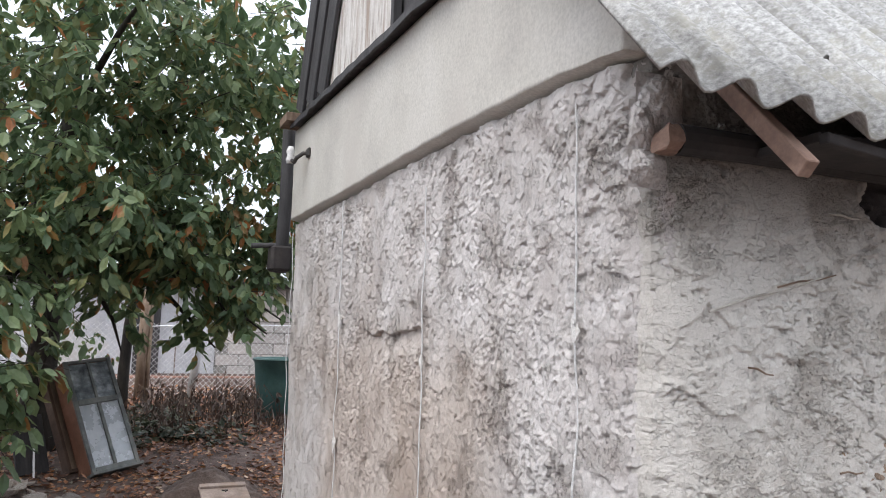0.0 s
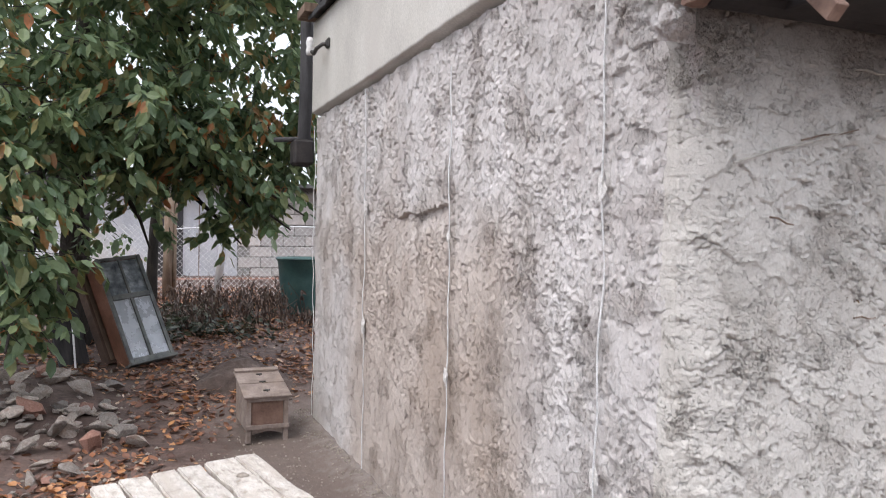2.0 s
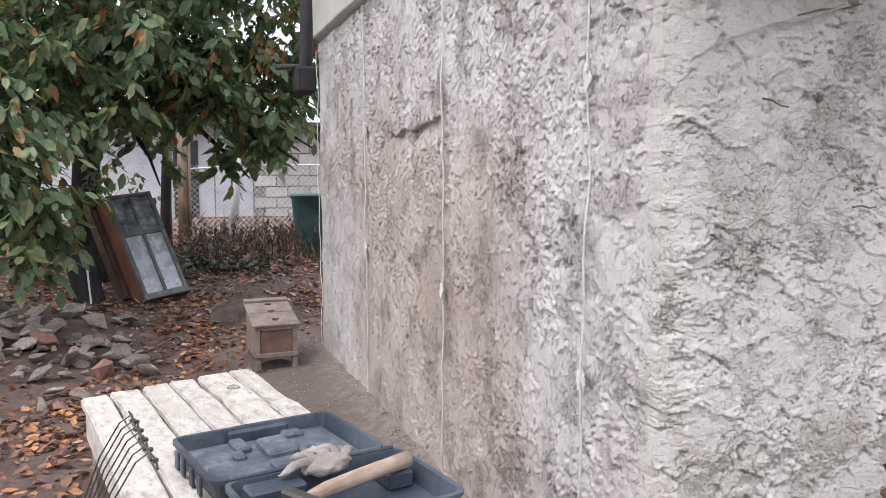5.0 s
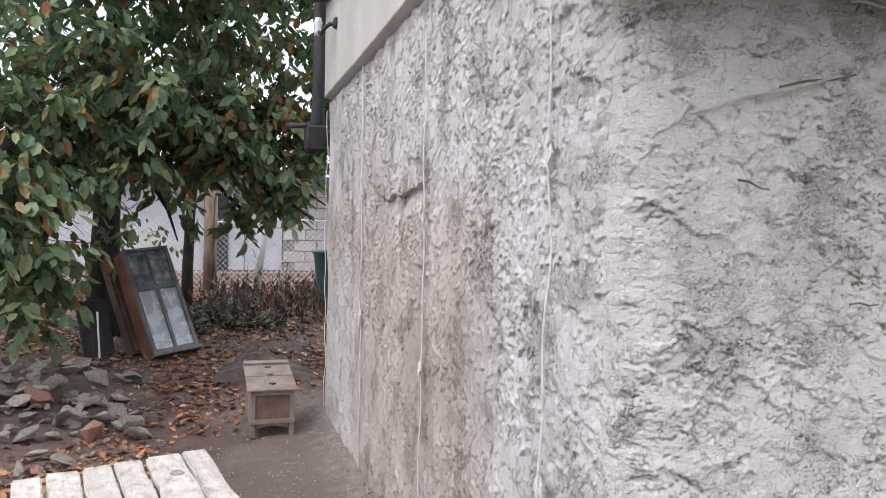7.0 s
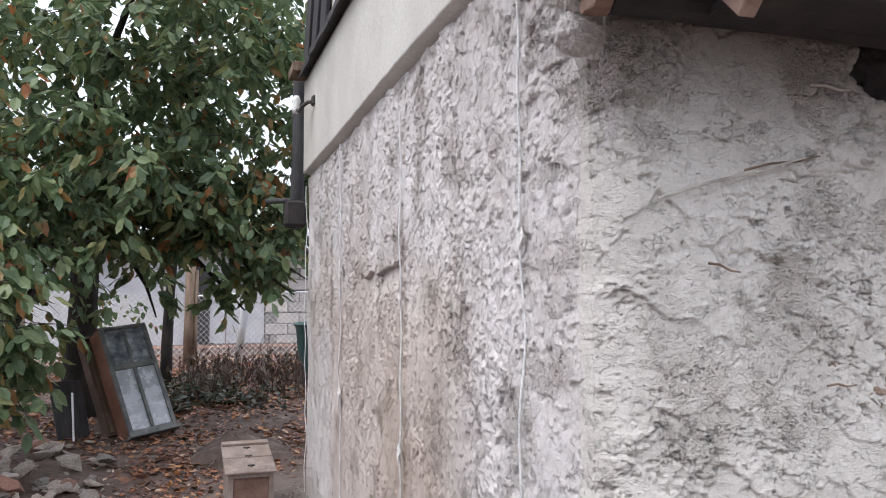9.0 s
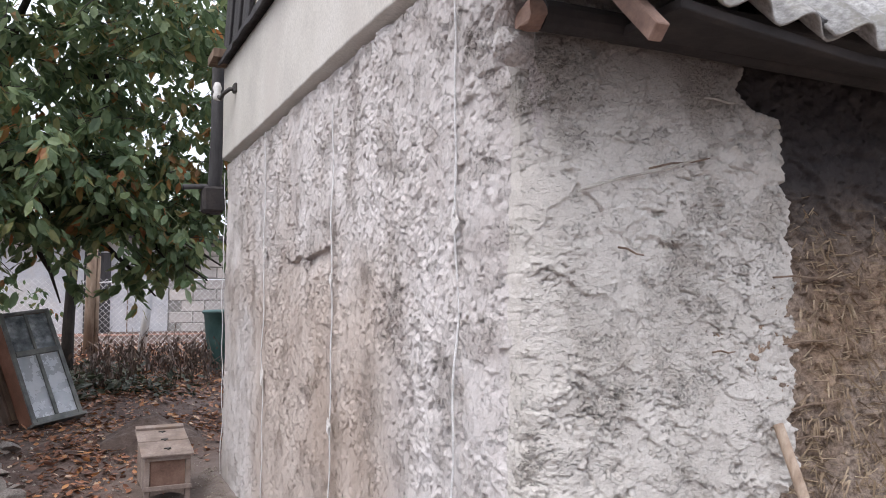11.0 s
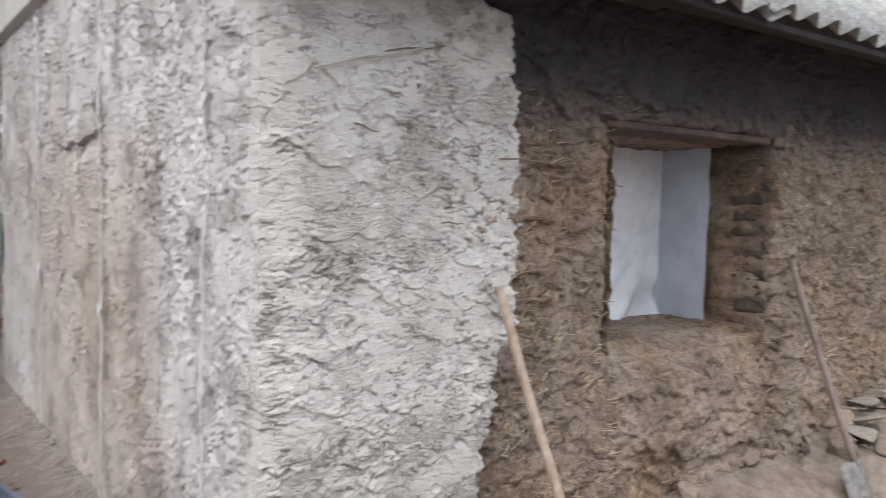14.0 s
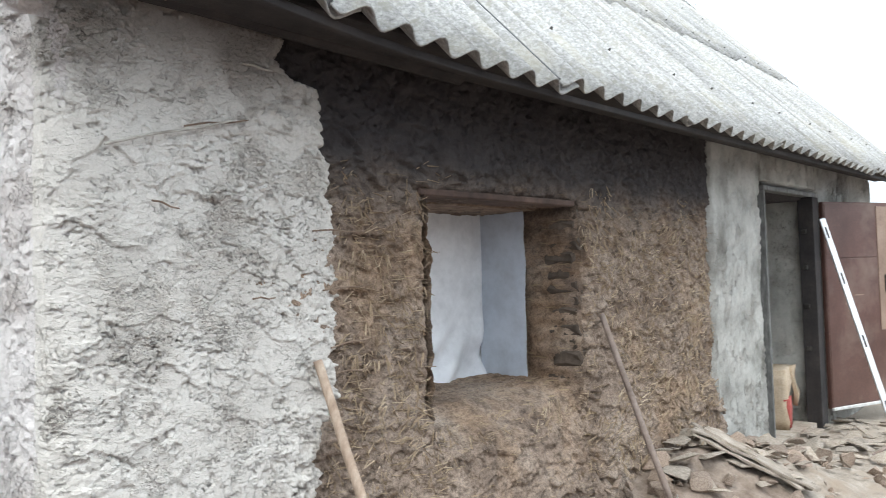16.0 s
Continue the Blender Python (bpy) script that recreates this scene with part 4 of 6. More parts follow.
    # plaster strip beside the door and beyond it
    for lo, hi, name in ((4.06, DOOR[0] - 0.05, "wall_front_doorside"), (DOOR[1] + 0.05, WALL_END, "wall_front_end"), (DOOR[0] - 0.06, DOOR[1] + 0.06, "wall_front_over_door")):
        us, vs = np.arange(lo, hi, 0.02), np.arange(-0.12, 2.46, 0.02)

        def place3(U, V):
            h = clump(U, V, 43, 0.09, 0.9, 0.8, (0.008, 0.006), 0.03, (14, 7), 0.6)
            h = h - 0.012 * np.clip(np.abs(np.sin(V * 2.1 + U * 25 + 2 * fbm(U * 3, V, 0 * U, 2, 44))) - 0.93, 0, 1) * 10
            return U + (0.03 * fbm(V * 6, 0 * U, 0 * U, 3, 45)) * np.clip((lo + 0.08 - U) / 0.08, 0, 1), -0.035 - h + 0.09 * hem(U, V), V

        if name.endswith("over_door"):
            vs = np.arange(DOOR[3] + 0.09, 2.46, 0.02)
        P, F = sheet(us, vs, place3)
        ob3 = new(name, mesh_of(name, P, F, STRIP))
        ob3.matrix_basis = FRONT
        tagged(ob3, "blotchy grey cement plaster strip beside the door", "wall", kind="structure")


make_front()


def make_wall_bits():
    # reeds caught in the plaster, and stubs that stick out of its torn edge
    host = bpy.data.objects["wall_front_corner"]
    for a, b, r in (((0.17, -0.062, 1.765), (0.56, -0.070, 1.875), 0.0042), ((0.40, -0.066, 1.84), (0.62, -0.060, 1.885), 0.003), ((0.86, -0.055, 1.545), (1.10, -0.045, 1.55), 0.003), ((0.90, -0.05, 1.345), (1.12, -0.06, 1.36), 0.003), ((0.93, -0.05, 1.15), (1.14, -0.055, 1.175), 0.0035),
                    ((0.95, -0.045, 1.06), (1.10, -0.05, 1.065), 0.003), ((0.60, -0.058, 2.06), (0.72, -0.062, 2.055), 0.004), ((0.62, -0.06, 1.33), (0.70, -0.064, 1.33), 0.003), ((0.30, -0.06, 1.62), (0.38, -0.066, 1.60), 0.003)):
        bm = bmesh.new()
        a, b = Vector(a), Vector(b)
        tube(bm, [a, a.lerp(b, 0.35) + Vector((0, 0, 0.004)), a.lerp(b, 0.7) - Vector((0, 0, 0.003)), b], [r, r, r * 0.9, r * 0.7], 6)
        ob = part("reed", bm, OLDWOOD if r < 0.004 else SLABREED, host, "dry reed caught in the plaster")
    # mud smeared round the end of the log under the roof, in ragged overlapping tongues
    for k, (x, y, z, w, hgt) in enumerate(((0.035, -0.060, 2.30, 0.075, 0.10), (-0.012, -0.060, 2.245, 0.050, 0.075), (0.00, -0.055, 2.140, 0.060, 0.055))):
        us, vs = np.linspace(-1, 1, 44), np.linspace(-1, 1, 52)

        def tongue(U, V):
            r = np.clip(1 - np.hypot(U, V) - 0.30 * fbm(U * 2 + 9 * k + 30, V * 2 + 30, 0 * U, 4, 171, 0.65), 0, 1)
            out = 0.052 * np.sqrt(r) + 0.020 * r * ledges(U + 20 + k, V + 20, 0.7, 0.45, 172 + k) + 0.010 * r * fbm(U * 6 + 40, V * 6 + 40, 0 * U, 4, 173, 0.7)
            return x + U * w - 0.45 * out, y + 0.03 - 0.85 * out, z + V * hgt

        P, F = sheet(us, vs, tongue)
        ob = new("mud_smear", mesh_of("mud_smear", P, F, GABLE, False))
        ob.parent = host
        tagged(ob, "ragged smear of dried mud round the log")
    # a pier of adobe bricks in the window hole's side, shadow painted in
    host = bpy.data.objects["wall_front"]
    rng = random.Random(6)
    me = []
    for k in range(3):
        bm = bmesh.new()
        box(bm, (-0.03, 0, 0), (0.03, 0.165, 0.066), 0.010)
        bmesh.ops.subdivide_edges(bm, edges=bm.edges[:], cuts=1, use_grid_fill=True)
        wobble(wobble(bm, 0.026, 14, k), 0.012, 40, k)
        m = bpy.data.meshes.new("adobe_brick")
        bm.to_mesh(m)
        bm.free()
        m.materials.append(ADOBE)
        me.append(m)
    for row in range(12):
        ob = new("adobe_brick", me[row % 3])
        ob.parent = host
        ob.matrix_basis = pose(WIN[1] + 0.014 + rng.uniform(-0.008, 0.008), 0.012 + rng.uniform(-0.012, 0.02), WIN[2] + 0.015 + row * 0.0725, 0, 0, rng.uniform(-3, 3))


make_wall_bits()

# closing walls of the house, unseen
bm = boxes(((0.4, DEPTH - 0.4, -0.3), (WALL_END, DEPTH, 3.3)), ((WALL_END - 0.4, 0.1, -0.3), (WALL_END, DEPTH - 0.4, 2.4)), bevel=0)
tagged(part("wall_back", bm, BAND), "plain rendered back and end walls", "wall", kind="structure")
bm = boxes(((0.3, 0.3, 2.42), (WALL_END - 0.1, DEPTH - 0.2, 2.47)), bevel=0)
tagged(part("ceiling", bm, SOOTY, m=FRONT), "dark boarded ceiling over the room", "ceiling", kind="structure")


# ---- roof ----
def make_roof():
    roof = thing("roof", "corrugated grey asbestos-cement roof, weathered and speckled", "roof", FRONT, kind="structure")
    seams = [-0.262, 0.73, 1.88, 3.03, 4.18, 5.33, 6.48, 7.63, 8.25]
    ridge_d = 3.20
    length = math.hypot(1, SLOPE)
    total = (ridge_d - EAVE_D) * length
    pitch = 0.1643
    rng = random.Random(3)
    for c in range(len(seams) - 1):
        a, b = seams[c] - (0.06 if c else 0), seams[c + 1] + 0.035
        for r in range(3):
            t0, t1 = r * 1.62 - (0 if r else rng.uniform(-0.012, 0.025)), min(r * 1.62 + 1.75, total)
            if t1 <= t0:
                continue
            us = np.linspace(a, b, int((b - a) / pitch * 9) + 2)
            vs = np.linspace(t0, t1, 5)
            lift = 0.006 + 0.005 * r
            tilt = rng.uniform(-0.006, 0.006)

            def place(U, V, off=0.0):
                w = 0.027 * np.cos(2 * math.pi * (U + 0.05) / pitch) + lift + off + 0.027 * np.clip((b - U) / (b - a), 0, 1) + tilt * (U - a)
                d, z = EAVE_D + V / length, EAVE_Z + V / length * SLOPE + eave_sag(U)
                n = 1 / length
                return U, d - w * SLOPE * n, z + w * n

            P1, F1 = sheet(us, vs, place)
            P2, F2 = sheet(us, vs, lambda U, V: place(U, V, -0.008))
            n, m = len(us), len(vs)
            rim = [i * m for i in range(n)] + [(n - 1) * m + j for j in range(1, m)] + [i * m + m - 1 for i in range(n - 2, -1, -1)] + [j for j in range(m - 2, 0, -1)]
            F = [tuple(q) for q in F1] + [tuple(q[::-1] + n * m) for q in F2] + [(rim[k], rim[k] + n * m, rim[(k + 1) % len(rim)] + n * m, rim[(k + 1) % len(rim)]) for k in range(len(rim))]
            ob = new("roof_sheet", mesh_of("roof_sheet", np.concatenate([P1, P2]), F, ASBESTOS))
            ob.parent = roof
            # nails with their dark washers
            if r < 2:
                for t in ((t1 - 0.12), (t0 + 0.35) if r == 0 else (t0 + 0.9)):
                    for w in range(1, 7, 3 if t < t1 - 0.2 else 2):
                        s = (math.floor(a / pitch) + w) * pitch - 0.05 + pitch
                        if a + 0.1 < s < b - 0.05:
                            bm = bmesh.new()
                            bmesh.ops.create_cone(bm, cap_ends=True, segments=8, radius1=0.009, radius2=0.004, depth=0.012)
                            w2 = 0.027 + lift + 0.012
                            part("roof_nail", bm, WIRE, roof, m=Matrix.Translation((s, EAVE_D + t / length - w2 * SLOPE / length, EAVE_Z + t / length * SLOPE + w2 / length)) @ Matrix.Rotation(math.atan(SLOPE), 4, "X"))
    # dark grime in the joints between the sheets
    for u0 in seams[1:-1]:
        u1 = u0 - 0.060
        w = 0.027 * math.cos(2 * math.pi * (u1 + 0.05) / pitch) + 0.016
        bm = boxes(((u1 - 0.010, 0.02, -0.004), (u1 + 0.004, total - 0.02, 0.024)), bevel=0.001)
        bmesh.ops.subdivide_edges(bm, edges=[e for e in bm.edges if e.calc_length() > 1], cuts=30)
        m = Matrix.Translation((0, EAVE_D - w * SLOPE / length, EAVE_Z + float(eave_sag(u1)) + w / length)) @ Matrix.Rotation(math.atan(SLOPE), 4, "X")
        part("joint_grime", wobble(bm, 0.004, 9, 2), SLATEDARK, roof, "dark grime along the lap of two sheets", m=m)
    # far slope
    bm = boxes(((-0.10, 0, -0.03), (8.2, 2.75, 0.0)), bevel=0)
    part("far_slope", bm, ASBESTOS, roof, m=Matrix.Translation((0, 4.62, 3.38)) @ Matrix.Rotation(math.pi - math.atan(2.1), 4, "X"))
    # timbers under the sheets
    bm = boxes(((0.25, -0.385, 2.134), (8.1, -0.355, 2.160)))
    bmesh.ops.subdivide_edges(bm, edges=[e for e in bm.edges if e.calc_length() > 1], cuts=40)
    for v in bm.verts:
        v.co.z += float(eave_sag(v.co.x))
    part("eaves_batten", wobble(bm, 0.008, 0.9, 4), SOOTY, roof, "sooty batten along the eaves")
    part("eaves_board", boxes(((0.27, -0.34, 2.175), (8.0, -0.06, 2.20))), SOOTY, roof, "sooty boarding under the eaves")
    # log darker than its end: eave shade put into the wood colour
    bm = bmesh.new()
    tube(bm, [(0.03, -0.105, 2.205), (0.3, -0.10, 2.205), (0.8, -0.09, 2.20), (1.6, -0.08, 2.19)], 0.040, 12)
    part("wall_plate", wobble(bm, 0.008, 4, 2), SOOTY, roof, "round sooty log wall plate, eave shade painted into its colour")
    bm = bmesh.new()
    tube(bm, [(-0.012, -0.106, 2.205), (0.029, -0.105, 2.205)], 0.037, 12)
    bmesh.ops.subdivide_edges(bm, edges=bm.edges[:], cuts=1, use_grid_fill=True)
    part("log_end", wobble(bm, 0.022, 22, 2), TAILWOOD, roof, "sawn reddish end of the log")
    for k, s in enumerate(np.arange(0.17, 8.0, 1.02)):
        end = -0.40 if k == 0 else -0.30
        bm = boxes(((-0.019, 0, -0.025), (0.019, (1.6 - end) * length, 0.022)), bevel=0.003)
        m = Matrix.Translation((s, end, roof_z(end) - 0.105)) @ Matrix.Rotation(math.atan(SLOPE), 4, "X")
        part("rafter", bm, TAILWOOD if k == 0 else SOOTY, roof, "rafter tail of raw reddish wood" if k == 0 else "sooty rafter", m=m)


make_roof()


# ---- window hole: white sheeting over the frame behind ----
def make_sheeting():
    win = thing("window_1", "deep window hole hung with white plastic sheeting", "window", FRONT, kind="structure")
    us, vs = np.arange(WIN[0] - 0.02, WIN[1] + 0.015, 0.018), np.arange(WIN[2] - 0.005, WIN[3] + 0.03, 0.018)

    def back(U, V):
        fold = 0.012 * fbm(U * 4, V * 2.5, 0 * U, 3, 101) + 0.034 * np.clip((WIN[2] + 0.36 - V) / 0.3, 0, 1) * np.sin(22 * (V - 0.75 * U) + 3 * fbm(U * 3, V * 3, 0 * U, 2, 103))
        return U, 0.59 - fold + 0.05 * np.clip((U - WIN[1] + 0.06) / 0.08, 0, 1), V

    P, F = sheet(us, vs, back)
    ob = new("back_sheet", mesh_of("back_sheet", P, F, SHEETING))
    ob.parent = win
    tagged(ob, "creased white sheet hanging over the window frame")
    ds = np.arange(0.32, 0.63, 0.018)

    def side(D, V):
        e = 0.014 * fbm(V * 7, 0 * V, 0 * V, 3, 105) * np.clip((0.36 - D) / 0.04, 0, 1)
        return WIN[1] - 0.035 + 0.006 * fbm(D * 5, V * 3, 0 * V, 2, 104), D + e - 0.02 * (V - WIN[2]), V

    P, F = sheet(ds, vs, side)
    ob = new("side_sheet", mesh_of("side_sheet", P, F[:, ::-1], SHADESHEET))
    ob.parent = win
    tagged(ob, "flat white sheet lining the side of the window hole, bluish shade painted in")


make_sheeting()


# ---- doorway ----
def make_door():
    door = thing("door_1", "brown-painted door leaf standing wide open on the long wall", "door", FRONT, kind="structure")
    s0, s1, z1 = DOOR[0], DOOR[1], DOOR[3]
    part("frame_post", boxes(((s0 - 0.016, -0.055, 0.0), (s0 + 0.006, 0.03, z1 + 0.04))), DOORFRAME, door, "narrow grey-painted door post")
    part("frame_head", boxes(((s0 - 0.016, -0.055, z1 + 0.042), (s1 + 0.02, 0.03, z1 + 0.075))), DOORFRAME, door)
    part("frame_post", boxes(((s1 - 0.10, -0.06, 0.0), (s1 + 0.05, 0.06, z1 + 0.04))), SOOTY, door, "dark tarred door post")
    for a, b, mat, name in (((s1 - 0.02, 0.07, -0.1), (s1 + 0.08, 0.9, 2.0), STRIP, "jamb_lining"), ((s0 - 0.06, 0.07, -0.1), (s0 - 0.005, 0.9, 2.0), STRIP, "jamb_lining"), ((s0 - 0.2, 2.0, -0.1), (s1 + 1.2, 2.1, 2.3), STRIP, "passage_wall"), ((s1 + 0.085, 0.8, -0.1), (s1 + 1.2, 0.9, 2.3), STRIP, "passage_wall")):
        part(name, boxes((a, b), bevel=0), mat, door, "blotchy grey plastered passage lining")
    part("threshold", boxes(((s0, -0.02, -0.02), (s1 - 0.12, 0.9, 0.06))), SLAB, door)
    for z in (0.65, 1.0, 1.32, 1.62):
        part("hinge_bracket", boxes(((s1 - 0.125, -0.005, z), (s1 - 0.10, 0.03, z + 0.035))), WIRE, door, "worn metal hinge bracket")
    # the open leaf, in its own frame: x away from the hinge
    ang = -math.atan2(0.36, 0.93)
    m = Matrix.Translation((s1 + 0.06, -0.075, 0.15)) @ Matrix.Rotation(ang, 4, "Z")
    bm = boxes(((0, -0.02, 0), (1.0, 0.02, 1.735)), bevel=0.004)
    leaf = part("leaf", bm, DOORPAINT, door, "brown sheet-clad door leaf", m=m)
    part("upper_sheet", boxes(((0.01, -0.026, 1.26), (0.66, -0.02, 1.72)), bevel=0.002), DOORPAINT, leaf)
    part("lower_sheet", boxes(((0.01, -0.025, 0.02), (0.66, -0.02, 1.25)), bevel=0.002), DOORPAINT, leaf)
    part("faded_panel", boxes(((0.68, -0.026, 0.62), (0.98, -0.02, 1.70)), bevel=0.002), DOORPATCH, leaf, "faded lighter brown panel with a lock")
    part("lock", boxes(((0.75, -0.045, 0.95), (0.80, -0.026, 1.10))), WIRE, leaf, "dark iron lock")
    part("drip_lip", boxes(((0.0, -0.04, -0.012), (1.0, -0.018, 0.012))), ZINC, leaf, "pale metal edge strip")
    for k, (x, z, w) in enumerate(((0.34, 0.93, 0.12), (0.22, 0.86, 0.10), (0.25, 0.80, 0.07), (0.30, 0.74, 0.06))):
        part("scratch_mark", boxes(((x, -0.0285, z), (x + w, -0.0265, z + 0.011)), bevel=0.001), DOORPATCH, leaf, "white smear of plaster")


make_door()


def make_sack():
    ob = thing("paper_sack", "torn brown and red paper cement sack standing in the doorway", "sack", FRONT @ pose(5.72, 0.20, 0.06, 0, 0, 12) @ Matrix.Diagonal((1, 1, 0.78, 1)))
    bm = bmesh.new()
    box(bm, (-0.17, -0.09, 0), (0.17, 0.09, 0.60))
    bmesh.ops.subdivide_edges(bm, edges=bm.edges[:], cuts=4, use_grid_fill=True)
    part("bag", wobble(bm, 0.05, 5, 3), PAPER, ob, smooth=True)
    bm = bmesh.new()
    box(bm, (-0.16, -0.115, 0.02), (0.06, -0.07, 0.30))
    bmesh.ops.subdivide_edges(bm, edges=bm.edges[:], cuts=3, use_grid_fill=True)
    part("printed_panel", wobble(bm, 0.02, 6, 4), SACKRED, ob, "red printed panel", True)
    bm = bmesh.new()
    box(bm, (0.08, -0.15, 0.22), (0.22, -0.11, 0.58))
    bmesh.ops.subdivide_edges(bm, edges=bm.edges[:], cuts=3, use_grid_fill=True)
    part("torn_flap", wobble(bm, 0.05, 5, 7), PAPER, ob, "torn open paper flap", True)


make_sack()


# ---- tools leaning on the long wall ----
def handle(p, q, r, name, label, category, mat):
    ob = thing(name, label, category, FRONT)
    bm = bmesh.new()
    p, q = Vector(p), Vector(q)
    tube(bm, [p.lerp(q, t) for t in np.linspace(0, 1, 9)], [r * 0.93] + [r] * 7 + [r * 0.95], 10)
    part("handle", wobble(bm, 0.006, 2.5, 3), mat, ob, smooth=True)
    return ob


handle((0.95, -0.50, 0.0), (0.862, -0.055, 1.115), 0.0165, "wooden_pole", "pale wooden tool handle leaning on the plaster edge", "pole", RAWWOOD)
shovel = handle((2.655, -0.40, 0.26), (2.622, -0.075, 1.16), 0.0155, "shovel", "shovel with a grey wooden handle leaning on the mud wall", "shovel", GREYWOOD)
us, vs = np.linspace(-1, 1, 9), np.linspace(0, 1, 9)


def blade(U, V):
    w = 0.10 * np.where(V < 0.75, 1.0, np.sqrt(np.clip(1 - ((V - 0.75) / 0.25) ** 2, 0, 1)) * 0.999 + 0.001)
    return 2.657 + U * w, -0.40 - 0.10 * V + 0.03 * U * U, 0.29 - 0.26 * V


P, F = sheet(us, vs, blade)
ob = new("blade", mesh_of("blade", P, F, STEEL))
ob.parent = shovel
ob.modifiers.new("thick", "SOLIDIFY").thickness = 0.003
tagged(ob, "worn steel shovel blade")


def make_rule():
    a, b = FRONT @ Vector((6.03, -0.125, 1.735)), FRONT @ Vector((5.90, -0.62, 0.03))
    d = (a - b).normalized()
    x = d.cross(Vector((0.75, 0.66, 0))).normalized()
    y = d.cross(x)
    m = Matrix((x, y, d)).transposed().to_4x4()
    m.translation = b
    L = (a - b).length
    ob = thing("aluminium_rule", "long aluminium plasterer's straightedge leaning on the open door", "straightedge", m)
    part("profile", boxes(((-0.024, -0.009, 0), (0.024, 0.009, L)), bevel=0.003), ALU, ob)
    for t in (0.13, 0.42, 0.71, 0.93):
        part("slot", boxes(((-0.009, -0.0115, L * t - 0.05), (0.009, 0.0115, L * t + 0.05)), bevel=0.004), WIRE, ob, "dark grip slot")


make_rule()


# ---- stones, clods and slabs ----
def stone_meshes(name, mat, count, flat, seed):
    out = []
    rng = np.random.default_rng(seed)
    for k in range(count):
        bm = bmesh.new()
        for _ in range(13):
            v = rng.normal(size=3)
            v /= np.linalg.norm(v)
            bm.verts.new(Vector(v * rng.uniform(0.75, 1.0)) * 1.0)
        res = bmesh.ops.convex_hull(bm, input=bm.verts[:])
        bmesh.ops.delete(bm, geom=[g for g in res["geom_interior"] if isinstance(g, bmesh.types.BMVert)], context="VERTS")
        bmesh.ops.bevel(bm, geom=bm.edges[:], offset=0.03, segments=1, affect="EDGES")
        bm.transform(Matrix.Diagonal((1.0, 0.8, flat, 1)))
        me = bpy.data.meshes.new(name)
        bm.to_mesh(me)
        bm.free()
        me.materials.append(mat)
        out.append(me)
    return out


STONES = stone_meshes("stone", STONE, 9, 0.33, 1)
BRICKS = stone_meshes("brick_piece", BRICKRED, 3, 0.6, 2)
CLODS = stone_meshes("clod", CLOD, 8, 0.5, 3)
SLABS = stone_meshes("slab_piece", SLAB, 9, 0.15, 4)


def strew(parent, kinds, n, place, size, seed, tilt=0.5, inv=None):
    rng = np.random.default_rng(seed)
    for k in range(n):
        meshes, name = kinds[rng.integers(len(kinds))]
        x, y, z = place(rng)
        s = size[0] + (size[1] - size[0]) * rng.random() ** 2.2
        ob = new(name, meshes[rng.integers(len(meshes))])
        ob.parent = parent
        e = Euler((rng.normal(0, tilt), rng.normal(0, tilt), rng.uniform(0, 6.28)))
        ob.matrix_basis = Matrix.LocRotScale((x, y, z + s * 0.25), e, (s, s, s))


def make_rubble():
    pile = thing("rubble_pile", "heap of broken grey stones and brick bits on the earth", "rubble")
    us, vs = np.linspace(-3.9, -1.2, 60), np.linspace(3.0, 6.9, 80)

    def hump(x, y):
        return 0.20 * np.exp(-((x + 2.6) / 0.8) ** 2 - ((y - 5.0) / 1.3) ** 2)

    P, F = sheet(us, vs, lambda U, V: (U, V, ground_z(U, V) - 0.02 + hump(U, V) + 0.03 * fbm(U * 6, V * 6, 0 * U, 3, 111) * np.clip(hump(U, V) * 12, 0, 1)))
    core = new("mound", mesh_of("mound", P, F, EARTH))
    core.parent = pile

    def place(rng):
        x, y = rng.normal(-2.35, 0.55), rng.normal(4.75, 0.85)
        while x > -1.25 - 0.12 * (y - 4) or y > 6.7 or y < 2.9:
            x, y = rng.normal(-2.35, 0.55), rng.normal(4.75, 0.85)
        return x, y, gz(x, y) + float(hump(x, y))

    strew(pile, [(STONES, "stone")] * 7 + [(BRICKS, "brick_piece")], 298, place, (0.028, 0.16), 11, 0.40)


make_rubble()


def heap_height(s, d):
    """Height of the fallen mud along the foot of the long wall."""
    s, d = np.asarray(s, float), np.asarray(d, float)
    top = np.interp(s, [0.9, 1.2, 2.0, 2.8, 3.3, 3.9, 4.6, 5.2, 6.5], [0.05, 0.22, 0.26, 0.30, 0.42, 0.34, 0.14, 0.05, 0.0])
    reach = np.interp(s, [0.9, 2.0, 3.4, 4.6, 6.5], [0.35, 0.55, 0.95, 1.3, 1.0])
    return top * np.exp(-(np.clip(-d, 0, 9) / reach) ** 2 * 1.6)


